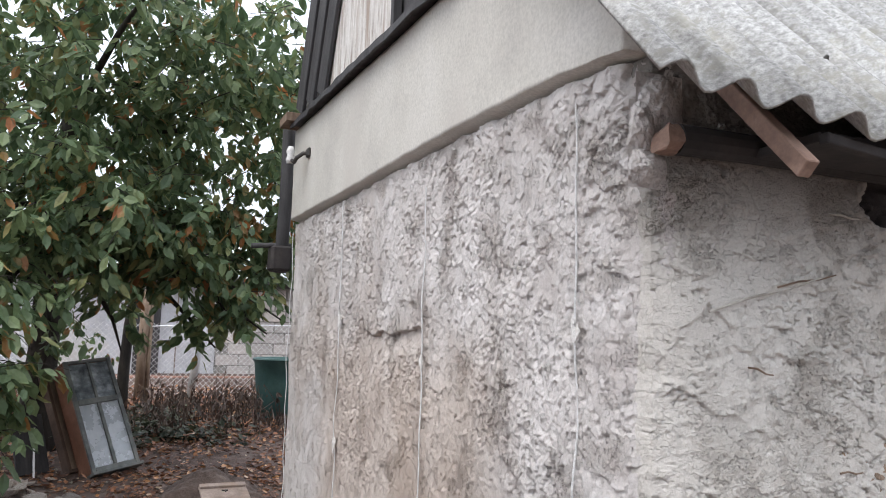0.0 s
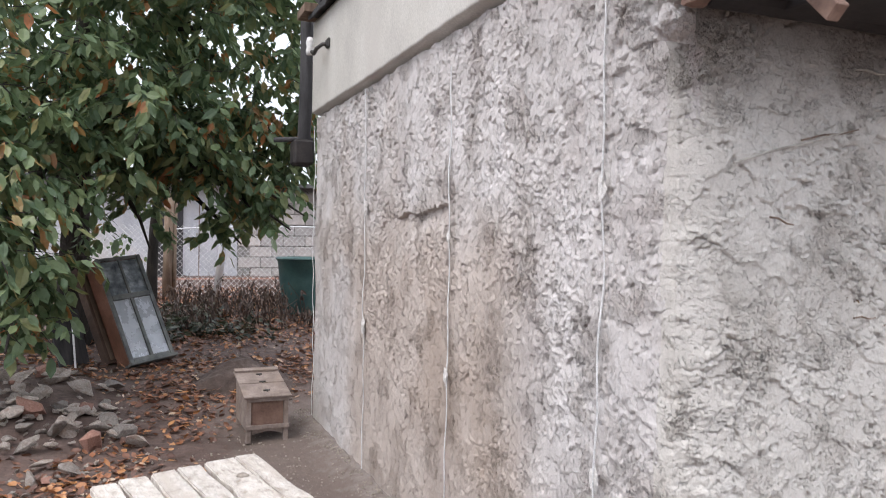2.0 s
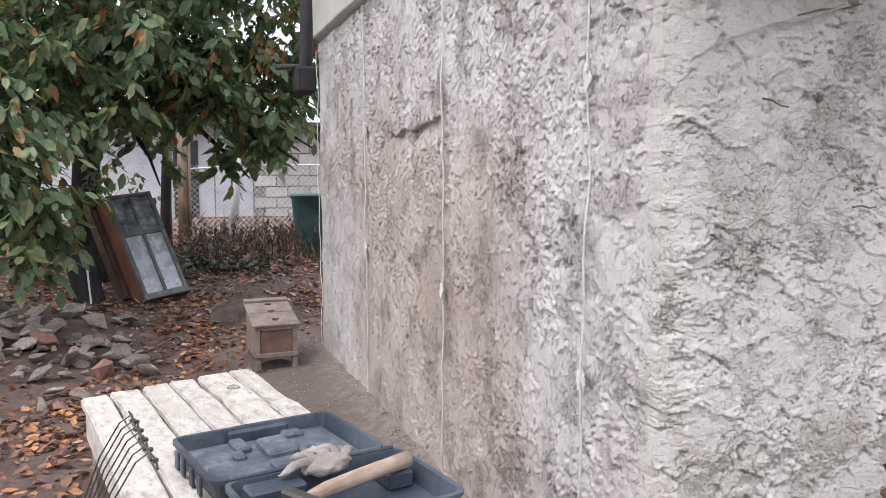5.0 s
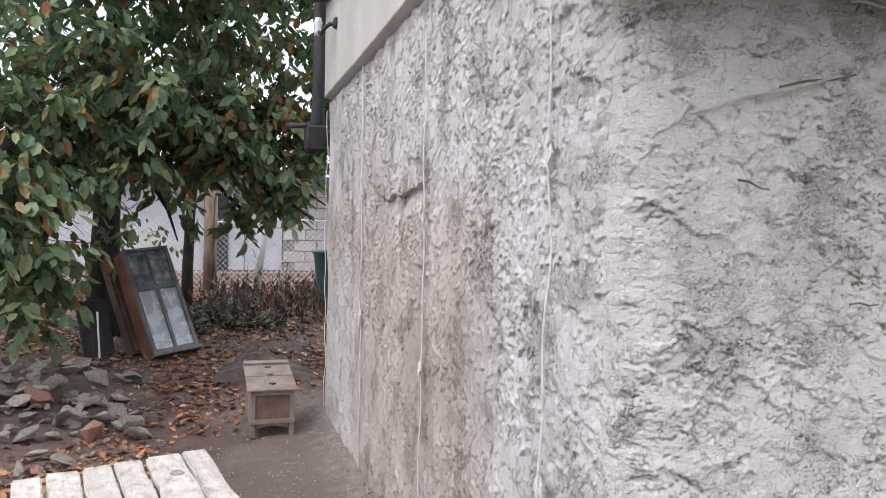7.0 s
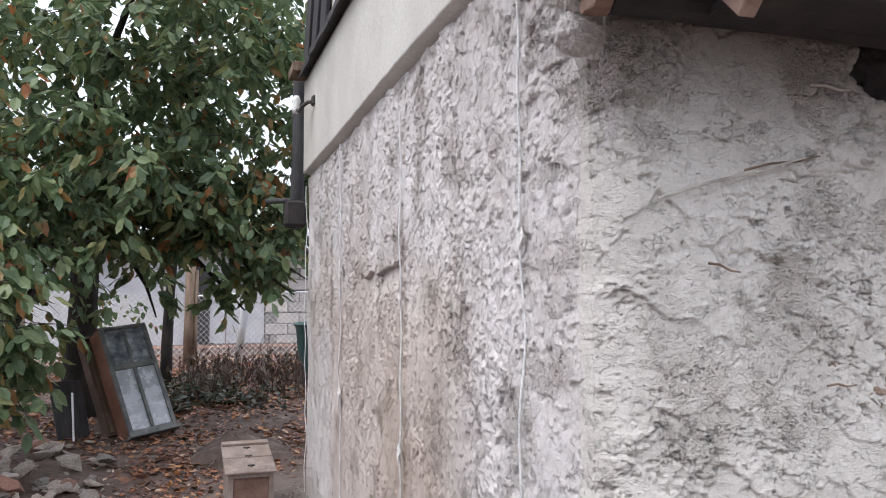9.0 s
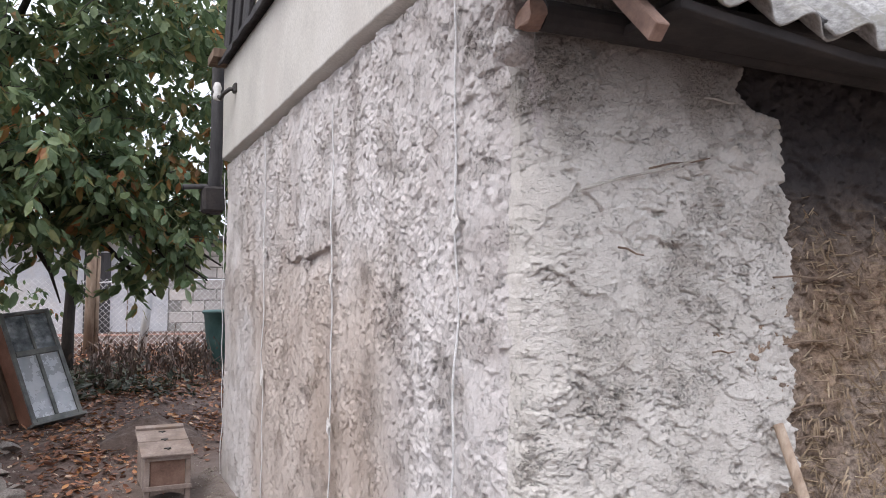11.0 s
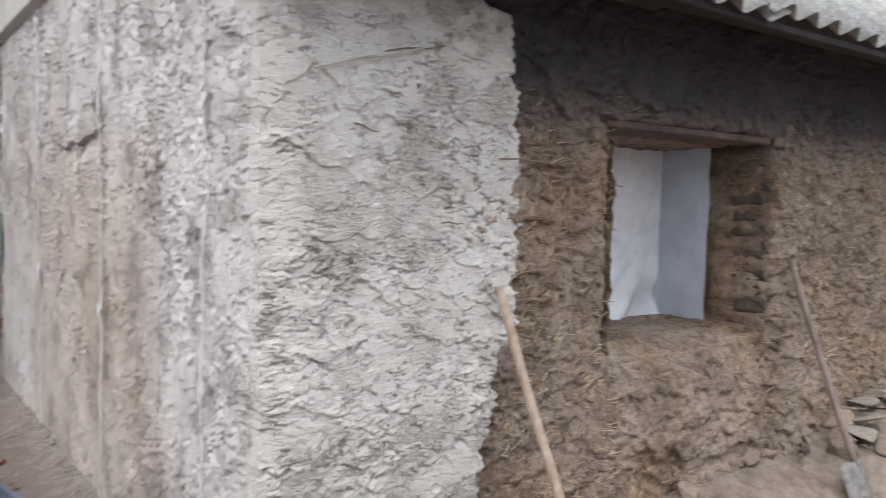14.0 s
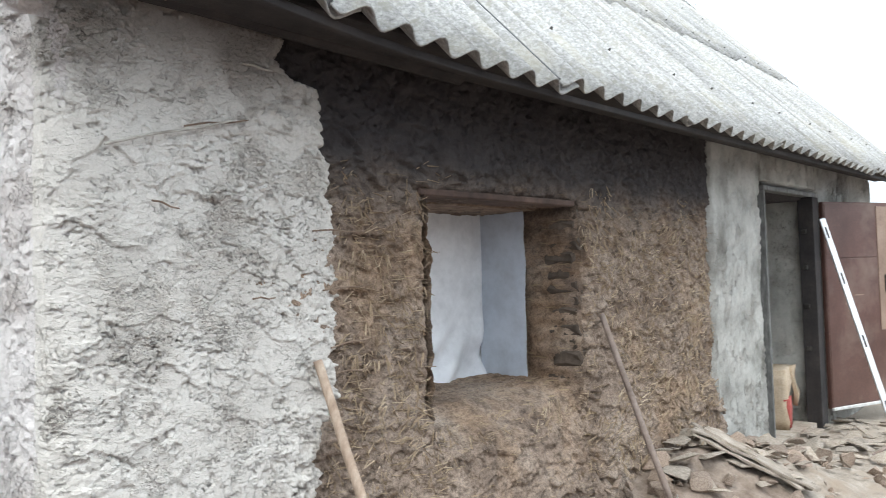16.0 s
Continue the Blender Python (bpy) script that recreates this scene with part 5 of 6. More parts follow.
def make_heap():
    heap = thing("debris_heap", "heap of fallen mud, clods and pale render at the wall foot", "rubble", FRONT)
    def top(U, V):
        return U, V, -0.03 + heap_height(U, V) + (0.02 + 0.13 * heap_height(U, V)) * fbm(U * 8, V * 8, 0 * U, 5, 121, 0.6)

    for lo, hi, name, mat in ((0.88, 3.50, "mound", CLOD), (3.4875, 7.4, "pale_mound", PALEDUST)):
        P, F = sheet(np.arange(lo, hi, 0.0125), np.arange(-2.6, 0.05, 0.02), top)
        mound = new(name, mesh_of(name, P, F, mat))
        mound.parent = heap

    def place(rng):
        s = rng.uniform(1.0, 5.2)
        d = -abs(rng.normal(0, 0.55)) - 0.04
        return s, d, float(heap_height(s, d)) - 0.015

    def flakes(rng):
        s, d = rng.uniform(3.0, 6.6), -abs(rng.normal(0.1, 0.6)) - 0.05
        return s, d, float(heap_height(s, d)) - 0.005

    strew(heap, [(CLODS, "clod")], 170, place, (0.025, 0.11), 12, 0.6)
    strew(heap, [(SLABS, "slab_piece")], 295, flakes, (0.014, 0.135), 13, 0.22)
    # long splintered slab sliding down the heap
    a, b = Vector((3.42, -0.16, 0.47)), Vector((3.60, -0.70, 0.20))
    x = (b - a).normalized()
    y = Vector((0, 0, 1)).cross(x).normalized()
    z = x.cross(y)
    m = Matrix((x, y, z)).transposed().to_4x4()
    m.translation = a
    for k, (w0, w1, h, L) in enumerate(((-0.09, 0.05, 0.012, 0.66), (-0.12, 0.0, -0.008, 0.60), (0.02, 0.11, -0.010, 0.50), (-0.05, 0.09, 0.024, 0.30))):
        bm = bmesh.new()
        box(bm, (0.02 * k, w0, h - 0.006), (L, w1, h + 0.006))
        bmesh.ops.subdivide_edges(bm, edges=bm.edges[:], cuts=11, use_grid_fill=True)
        for v in bm.verts:
            v.co.x += 0.12 * noise.noise(Vector((v.co.y * 34, k, 1))) * abs(v.co.x / L - 0.5) * 2
            v.co.y += 0.035 * noise.noise(Vector((v.co.x * 11, k * 3, 4)))
        part("fallen_board", wobble(bm, 0.012, 9, k + 2), SLAB, heap, "long pale splintered board crusted with render", m=m)


make_heap()


def make_dirt_heap():
    c = (-0.42, 5.75)
    us, vs = np.linspace(-0.55, 0.55, 70), np.linspace(-0.5, 0.5, 64)

    def place(U, V):
        r = np.hypot(U / 0.50, V / 0.45) + 0.25 * fbm(U * 5, V * 5, 0 * U, 3, 131)
        z = 0.27 * np.clip(1 - r, 0, 1) ** 0.8 + 0.030 * fbm(U * 14, V * 14, 0 * U, 4, 132, 0.65) * np.clip(1.15 - r, 0, 1)
        return U + c[0], V + c[1], ground_z(U + c[0], V + c[1]) - 0.03 + z

    P, F = sheet(us, vs, place)
    ob = new("earth_mound", mesh_of("earth_mound", P, F, DIRT))
    tagged(ob, "small mound of grey-brown dug earth behind the wooden box", "mound")


make_dirt_heap()
for p, q, k in (((5.2, -0.62, 0.035), (8.2, -0.9, 0.05), 1), ((4.3, -1.2, 0.03), (5.6, -0.85, 0.04), 2)):
    st = handle(p, q, 0.012, "thin_stick", "thin grey stick lying on the ground before the door", "stick", GREYWOOD)


# ---- plank table with the tool case ----
TABLE = pose(-1.160, 1.490, 0.0, 0, 0, 11)


def make_table():
    t = thing("plank_table", "rough low table of thick pale dusty planks", "table", TABLE)
    W, L, top = 0.66, 1.85, 0.63
    edges = [-0.379, -0.275, -0.162, -0.055, 0.049, 0.185, 0.285]
    rng = random.Random(8)
    for k in range(6):
        a, b = edges[k] + 0.005, edges[k + 1] - 0.006
        y1 = rng.uniform(-0.012, 0.012) - (0.14, 0.10, 0.085, 0.06, 0.03, 0.0)[k]
        bm = bmesh.new()
        box(bm, (a, -L, top - 0.032), (b, y1, top - (0.004 if k % 2 else 0)))
        bmesh.ops.subdivide_edges(bm, edges=[e for e in bm.edges if abs(e.verts[0].co.y - e.verts[1].co.y) > 0.5], cuts=14)
        bmesh.ops.bevel(bm, geom=[e for e in bm.edges if e.is_manifold and e.calc_face_angle(0) > 0.8], offset=0.006, segments=2, affect="EDGES")
        part("plank", wobble(wobble(bm, 0.007, 6, k), 0.004, 30, k), PALEWOOD, t, smooth=False)
    for y in (-0.24, -0.9, -1.6):
        part("batten", boxes(((-0.36, y - 0.04, top - 0.085), (0.27, y + 0.04, top - 0.034))), PALEWOOD, t)
    for x in (-0.33, 0.24):
        for y in (-0.30, -1.55):
            part("leg", boxes(((x - 0.03, y - 0.03, 0.0), (x + 0.03, y + 0.03, top - 0.034)), bevel=0.005), GREYWOOD, t)
    part("apron", boxes(((-0.37, -1.6, top - 0.13), (-0.345, -0.22, top - 0.036))), PALEWOOD, t)
    bm = bmesh.new()
    bmesh.ops.create_icosphere(bm, subdivisions=2, radius=0.025, matrix=Matrix.Diagonal((1, 0.8, 0.35, 1)))
    ob = part("mortar_lump", wobble(bm, 0.006, 20, 2), SLAB, None, "", True, TABLE @ Matrix.Translation((0.13, -0.30, top + 0.004)))
    tagged(ob, "small dried lump of mortar on the planks", "mortar")


make_table()


def tray(bm, w, d, h, r, wall=0.006):
    """An open moulded tray with rounded corners, sloped sides and a rim; its floor on z = 0."""
    def ring(inset, z):
        pts = []
        for cx, cy, a0 in ((w / 2 - r, d / 2 - r, 0), (-w / 2 + r, d / 2 - r, 90), (-w / 2 + r, -d / 2 + r, 180), (w / 2 - r, -d / 2 + r, 270)):
            for a in (0, 30, 60, 90):
                t = radians(a0 + a)
                pts.append(bm.verts.new((cx + (r - inset) * math.cos(t), cy + (r - inset) * math.sin(t), z)))
        return pts
    rings = [ring(0.014, 0.0), ring(0.0, h - 0.010), ring(-0.006, h - 0.010), ring(-0.006, h), ring(wall + 0.002, h), ring(wall + 0.016, 0.012)]
    n = len(rings[0])
    for a, b in zip(rings, rings[1:]):
        for k in range(n):
            bm.faces.new((a[k], a[(k + 1) % n], b[(k + 1) % n], b[k]))
    bm.faces.new(rings[0][::-1])
    bm.faces.new(rings[-1])
    return bm


def make_case():
    m = pose(-0.925, 0.375, 0.632, 0, 0, 13.5)
    case = thing("tool_case", "open dark blue moulded plastic tool case, dusty inside, on the table", "tool case", m)
    half = part("tray", tray(bmesh.new(), 0.465, 0.38, 0.062, 0.03), CASE, case, "deep dusty tray with moulded recesses")
    blocks = [((-0.19, -0.12), (-0.06, -0.02), 0.045), ((-0.20, 0.02), (-0.10, 0.11), 0.035), ((-0.03, -0.03), (0.05, 0.075), 0.058), ((-0.045, -0.10), (0.03, -0.05), 0.05), ((0.07, -0.005), (0.11, 0.06), 0.04), ((0.06, -0.10), (0.17, -0.075), 0.05),
              ((0.13, 0.04), (0.19, 0.12), 0.03), ((-0.085, 0.045), (-0.045, 0.12), 0.05), ((0.06, 0.085), (0.12, 0.125), 0.045), ((0.05, -0.065), (0.075, -0.01), 0.045), ((0.11, -0.065), (0.135, -0.01), 0.04)]
    rng = random.Random(31)
    for k in range(9):
        x, y, w, d = rng.uniform(-0.18, 0.15), rng.uniform(-0.15, 0.12), rng.uniform(0.012, 0.05), rng.uniform(0.012, 0.04)
        blocks.append(((x, y), (x + w, y + d), rng.uniform(0.028, 0.05)))
    part("dusty_floor", boxes(((-0.205, -0.165, 0.0125), (0.205, 0.165, 0.026)), bevel=0.002), DUSTY, half, "plaster dust on the tray floor")
    for k, (a, b, h) in enumerate(blocks):
        bm = wobble(boxes(((a[0] * 1.06, a[1] * 1.25, 0.011), (b[0] * 1.06, b[1] * 1.25, h * 0.86)), bevel=0.007), 0.006, 15, k)
        part("moulded_block", bm, DUSTY, half)
    part("handle_bay", boxes(((-0.085, 0.150, 0.012), (0.095, 0.168, 0.060)), bevel=0.006), CASE, half, "inner wall of the carrying handle bay")
    part("grip", boxes(((-0.065, 0.184, 0.036), (0.075, 0.205, 0.062)), bevel=0.008), CASE, half, "moulded carrying grip")
    for x in (-0.17, -0.11, 0.13, 0.18):
        part("rib", boxes(((x - 0.012, 0.185, 0.0), (x + 0.012, 0.197, 0.05)), bevel=0.003), CASE, half)
    for y in (-0.10, -0.03, 0.05, 0.11):
        part("rib", boxes(((-0.244, y - 0.014, 0.0), (-0.236, y + 0.014, 0.050)), bevel=0.002), CASE, half)
    # the other half of the case, hinged and tipped towards the wall side
    m2 = Matrix.Translation((0.015, -0.385, 0.002)) @ Matrix.Rotation(radians(-2), 4, "Z")
    lid = part("lid_tray", tray(bmesh.new(), 0.465, 0.34, 0.060, 0.03), CASE, case, "second half of the case holding tools", m=m2)
    part("lid_block", boxes(((-0.20, 0.07, 0.011), (-0.06, 0.14, 0.06)), bevel=0.006), CASE, lid)
    part("lid_block", boxes(((0.13, 0.02, 0.011), (0.20, 0.13, 0.055)), bevel=0.006), CASE, lid)
    bm = bmesh.new()
    tube(bm, [(-0.22, 0.176, 0.062), (0.0, 0.177, 0.063), (0.22, 0.176, 0.062)], 0.006, 8)
    part("rim_bar", bm, CASE, lid, "scuffed pale rim")
    return m


CASE_AT = make_case()


def make_rag():
    # a palm bunched up with four limp fingers and a thumb folded over it
    bm = bmesh.new()
    bmesh.ops.create_icosphere(bm, subdivisions=4, radius=0.05, matrix=Matrix.Diagonal((1.15, 0.8, 0.62, 1)))
    for k, (x, y, bend) in enumerate(((-0.035, 0.025, 0.5), (-0.012, 0.034, -0.3), (0.014, 0.030, 0.6), (0.036, 0.018, 1.3), (0.045, -0.020, 2.2))):
        pts, p, a = [], Vector((x * 0.7, y * 0.3, 0.014)), math.atan2(y, x) + bend * 0.2
        for i in range(7):
            pts.append(p.copy())
            p = p + Vector((math.cos(a), math.sin(a), 0.55 - 0.30 * i)) * 0.0125
            a += bend * 0.22
        tube(bm, pts, [0.011, 0.013, 0.0125, 0.013, 0.012, 0.011, 0.006], 10)
    bmesh.ops.subdivide_edges(bm, edges=[e for e in bm.edges if e.calc_length() > 0.009], cuts=1, use_grid_fill=True)
    for v in bm.verts:
        q = v.co + noise.noise_vector(v.co * 16) * 0.02
        v.co += noise.noise_vector(q * 30) * 0.010 + noise.noise_vector(q * 75) * 0.005
    ob = part("work_glove", bm, CLOTH, None, "", True, CASE_AT @ pose(0.03, -0.255, 0.072, 0, 0, 20) @ Matrix.Diagonal((1.25, 1.15, 0.75, 1)))
    tagged(ob, "crumpled dirty beige work glove lying in the tool case", "glove")
    h = thing("hammer", "hammer with a dusty worn wooden handle lying across the case", "hammer", CASE_AT @ pose(0.045, -0.40, 0.080, 0, 0, 16))
    bm = bmesh.new()
    tube(bm, [(-0.16, 0, 0), (-0.10, 0.002, 0.003), (0.0, 0, 0.004), (0.10, -0.002, 0.003), (0.165, 0, 0)], [0.012, 0.016, 0.0175, 0.019, 0.020], 12)
    part("handle", wobble(bm, 0.006, 20, 3), HANDLEWOOD, h, smooth=True)
    part("head", boxes(((-0.185, -0.055, -0.018), (-0.15, 0.055, 0.018)), bevel=0.006), WIRE, h, "dark steel head")


make_rag()


def make_basket():
    b = thing("wire_basket", "dark wire mesh sieve basket standing on the table", "basket", pose(-1.235, 0.12, 0.632, 0, 0, 9))
    # a slanting side of parallel wires between a rim and a twisted edge
    for k in range(7):
        y = 0.16 - 0.05 * k
        bm = bmesh.new()
        tube(bm, [(-0.14, y + 0.03, 0.0), (-0.10, y + 0.015, 0.11), (-0.055, y, 0.19), (-0.03, y, 0.205), (-0.02, y - 0.012, 0.185)], 0.0020, 5)
        part("wire", bm, WIRE, b)
    for x, z, name in ((-0.03, 0.206, "edge_wire"), (-0.018, 0.185, "edge_wire"), (-0.14, 0.004, "edge_wire")):
        bm = bmesh.new()
        tube(bm, [(x + 0.003 * math.sin(k * 1.3), 0.18 - 0.03 * k - (0.03 if z < 0.15 else 0), z + 0.003 * math.cos(k * 1.3)) for k in range(13)], 0.0028, 6)
        part(name, bm, WIRE, b)
    for k in range(9):
        bm = bmesh.new()
        bmesh.ops.create_icosphere(bm, subdivisions=1, radius=0.0065, matrix=Matrix.Translation((-0.015 - 0.016 * (k % 2), 0.155 - 0.037 * k, 0.188 + 0.016 * (k % 2))))
        part("knot", bm, WIRE, b)


make_basket()


# ---- small wooden crate by the gable ----
def make_crate():
    c = thing("wooden_crate", "small weathered wooden hutch box with a boarded lid", "box", pose(-0.445, 4.06, gz(-0.45, 4.16) + 0.0, 0, 0, 2))
    w, d, h, hb = 0.155, 0.50, 0.335, 0.43
    for x in (-w, w - 0.035):
        part("post", boxes(((x, -0.012, 0), (x + 0.035, 0.025, h))), GREYWOOD, c)
        part("post", boxes(((x, d - 0.03, 0), (x + 0.035, d, hb))), GREYWOOD, c)
    part("front_panel", boxes(((-w + 0.036, 0.004, 0.125), (w - 0.036, 0.018, h - 0.012))), BOXPANEL, c, "reddish-brown front board")
    part("rail", boxes(((-w - 0.006, -0.024, 0.10), (w + 0.006, -0.013, 0.135))), GREYWOOD, c)
    part("rail", boxes(((-w, -0.016, h - 0.03), (w, 0.0, h - 0.002))), GREYWOOD, c)
    bm = bmesh.new()
    arch = [(x, 0.055 + 0.025 * math.cos(x / 0.11 * 1.4)) for x in np.linspace(-w + 0.04, w - 0.04, 9)]
    vs_ = [bm.verts.new((x, 0.002, 0.10)) for x, z in arch] + [bm.verts.new((x, 0.002, z)) for x, z in arch[::-1]]
    f = bm.faces.new(vs_)
    e = bmesh.ops.extrude_face_region(bm, geom=[f])
    bmesh.ops.translate(bm, vec=(0, 0.014, 0), verts=[v for v in e["geom"] if isinstance(v, bmesh.types.BMVert)])
    part("arched_skirt", bm, GREYWOOD, c)
    for x in (-w, w - 0.014):
        bm = bmesh.new()
        q = [(x, 0.026, 0.09), (x, d - 0.031, 0.09), (x, d - 0.031, hb - 0.005), (x, 0.026, h - 0.005)]
        f = bm.faces.new([bm.verts.new(p) for p in q])
        e = bmesh.ops.extrude_face_region(bm, geom=[f])
        bmesh.ops.translate(bm, vec=(0.014, 0, 0), verts=[v for v in e["geom"] if isinstance(v, bmesh.types.BMVert)])
        part("side_panel", bm, GREYWOOD, c)
    part("back_panel", boxes(((-w + 0.036, d - 0.02, 0.09), (w - 0.036, d - 0.006, hb - 0.01))), GREYWOOD, c)
    tilt = math.atan2(hb - h, d)
    m = Matrix.Translation((0, -0.035, h - 0.002)) @ Matrix.Rotation(tilt, 4, "X")
    lid = part("lid", boxes(((-w - 0.025, 0, 0), (w + 0.02, 0.27, 0.018)), ((-w - 0.022, 0.276, 0.002), (w + 0.018, 0.56, 0.02)), bevel=0.004), GREYWOOD, c, "two weathered lid boards", m=m)
    part("lid_batten", boxes(((-w - 0.02, 0.50, 0.0205), (w + 0.015, 0.56, 0.04))), GREYWOOD, lid)
    for y in (0.10, 0.28, 0.44):
        part("latch", boxes(((-0.02, y, 0.0205), (0.03, y + 0.014, 0.028)), ((0.0, y - 0.02, 0.0205), (0.012, y + 0.02, 0.026)), bevel=0.002), WIRE, lid, "bent dark wire latch")


make_crate()


# ---- old window frames leaning on the tree ----
def frame_basis(bl, br, tl):
    bl, br, tl = Vector(bl), Vector(br), Vector(tl)
    x = (br - bl).normalized()
    z = (tl - bl)
    z = (z - x * z.dot(x)).normalized()
    y = z.cross(x)
    m = Matrix((x, y, z)).transposed().to_4x4()
    m.translation = bl
    return m, (br - bl).length, (tl - bl).length


def make_old_window(bl, br, tl, depth, label, glazed=True):
    m, w, h = frame_basis(bl, br, tl)
    o = thing("old_window", label, "window frame", m)
    for a, b in (((0, 0, 0), (0.03, depth, h)), ((w - 0.03, 0, 0), (w, depth, h)), ((0.031, 0, 0), (w - 0.031, depth, 0.035)), ((0.031, 0, h - 0.035), (w - 0.031, depth, h))):
        part("casing", boxes((a, b)), REDBROWN if glazed else CASING, o, "red-brown outer casing" if glazed else "dark brown outer casing")
    if not glazed:
        part("back_board", boxes(((0.031, depth * 0.4, 0.036), (w - 0.031, depth * 0.5, h - 0.036))), OLDWOOD, o, "dark boarding inside the casing")
        return
    s = 0.042
    zt = h * 0.61
    parts = [((0.0, -0.03, 0.0), (s, -0.001, h)), ((w - s, -0.03, 0), (w, -0.001, h)), ((s + 0.001, -0.03, 0.0), (w - s - 0.001, -0.001, s)), ((s + 0.001, -0.03, h - s * 0.8), (w - s - 0.001, -0.001, h)),
             ((s + 0.001, -0.035, zt - 0.025), (w - s - 0.001, -0.001, zt + 0.03)), ((w / 2 - 0.017, -0.033, s + 0.001), (w / 2 + 0.017, -0.001, zt - 0.026)), ((w / 2 - 0.014, -0.028, zt + 0.031), (w / 2 + 0.014, -0.001, h - s * 0.8 - 0.001))]
    for k, (a, b) in enumerate(parts):
        part(("stile", "stile", "bottom_rail", "top_rail", "transom", "mullion", "mullion")[k], wobble(boxes((a, b), bevel=0.004), 0.002, 12, k), FRAMEPAINT, o, "flaking grey-green painted bar")
    part("sill_board", boxes(((-0.01, -0.06, -0.03), (w + 0.02, depth, -0.001))), FRAMEPAINT, o)
    for a, b in (((s - 0.008, s - 0.008), (w / 2 - 0.018, zt - 0.018)), ((w / 2 + 0.018, s - 0.008), (w - s + 0.008, zt - 0.018)), ((s - 0.008, zt + 0.024), (w / 2 - 0.008, h - 0.04)), ((w / 2 + 0.008, zt + 0.024), (w - s + 0.008, h - 0.04))):
        pane = part("pane", boxes(((a[0], -0.013, a[1]), (b[0], -0.010, b[1])), bevel=0), glass_m if a[1] < zt else DARKGLASS, o, "dusty window pane, sky reflection painted pale" if a[1] < zt else "dark grimy pane")
    # the inner sash seen through the panes
    part("inner_sheet", boxes(((0.031, depth - 0.02, 0.036), (w - 0.031, depth - 0.01, h - 0.036))), LIMEWASH, o, "pale sheet behind the panes")


make_old_window((-1.43, 6.45, 0.235), (-1.01, 6.70, 0.285), (-1.80, 6.83, 1.245), 0.22, "old grey-green box window with dusty panes leaning on a tree")
make_old_window((-1.62, 6.60, 0.225), (-1.20, 6.88, 0.26), (-1.96, 6.98, 1.17), 0.12, "old dark brown window casing stacked behind another", False)
m, w, h = frame_basis((-2.06, 6.55, 0.22), (-1.80, 6.72, 0.22), (-2.10, 6.80, 0.74))
ob = part("sheet_of_board", boxes(((0, 0, 0), (w, 0.02, h))), DARKBOARD, None, "", m=m)
tagged(ob, "dark board leaning beside the old windows", "board")
m, w, h = frame_basis((-1.92, 6.45, 0.22), (-1.89, 6.46, 0.22), (-1.82, 6.62, 0.64))
ob = part("white_lath", boxes(((0, 0, 0), (0.018, 0.012, 0.46))), ALU, None, "", m=m)
tagged(ob, "thin white lath leaning on the old windows", "lath")

# ---- fittings at the far corner of the gable ----
g = thing("downpipe", "dark metal rain pipe with a box end at the house corner", "drainpipe")
bm = bmesh.new()
tube(bm, [(-0.06, 4.70, 3.42), (-0.06, 4.70, 2.75), (-0.07, 4.71, 2.45), (-0.08, 4.72, 2.12)], 0.055, 12)
part("pipe", bm, DARKBOARD, g, smooth=True)
part("rain_box", boxes(((-0.17, 4.62, 2.13), (-0.0, 4.82, 2.34)), bevel=0.02), SOOTY, g, "dark box end of the rain pipe")
bm = bmesh.new()
tube(bm, [(-0.32, 4.72, 2.33), (-0.16, 4.72, 2.345), (0.0, 4.72, 2.35)], 0.022, 10)
part("spout", bm, DARKBOARD, g, smooth=True)
ins = thing("cable_insulator", "white ceramic cable insulator on a bent dark iron bracket", "insulator", Matrix.Translation((-0.035, 4.02, 2.95)))
bm = bmesh.new()
tube(bm, [(0.0, -0.05, 0.03), (-0.05, -0.04, 0.03), (-0.09, 0.0, 0.0), (-0.10, 0.04, -0.03), (-0.12, 0.08, 0.0)], 0.016, 8)
part("bracket", bm, WIRE, ins, smooth=True)
bm = bmesh.new()
tube(bm, [(-0.12, 0.09, -0.03), (-0.12, 0.09, 0.0), (-0.12, 0.09, 0.03), (-0.12, 0.09, 0.06), (-0.12, 0.09, 0.10)], [0.028, 0.034, 0.024, 0.034, 0.02], 12)
part("ceramic", bm, CERAMIC, ins, "white glazed ceramic body", True)
part("cap", boxes(((-0.03, -0.10, 0.0), (0.0, -0.02, 0.07)), bevel=0.01), WIRE, ins)


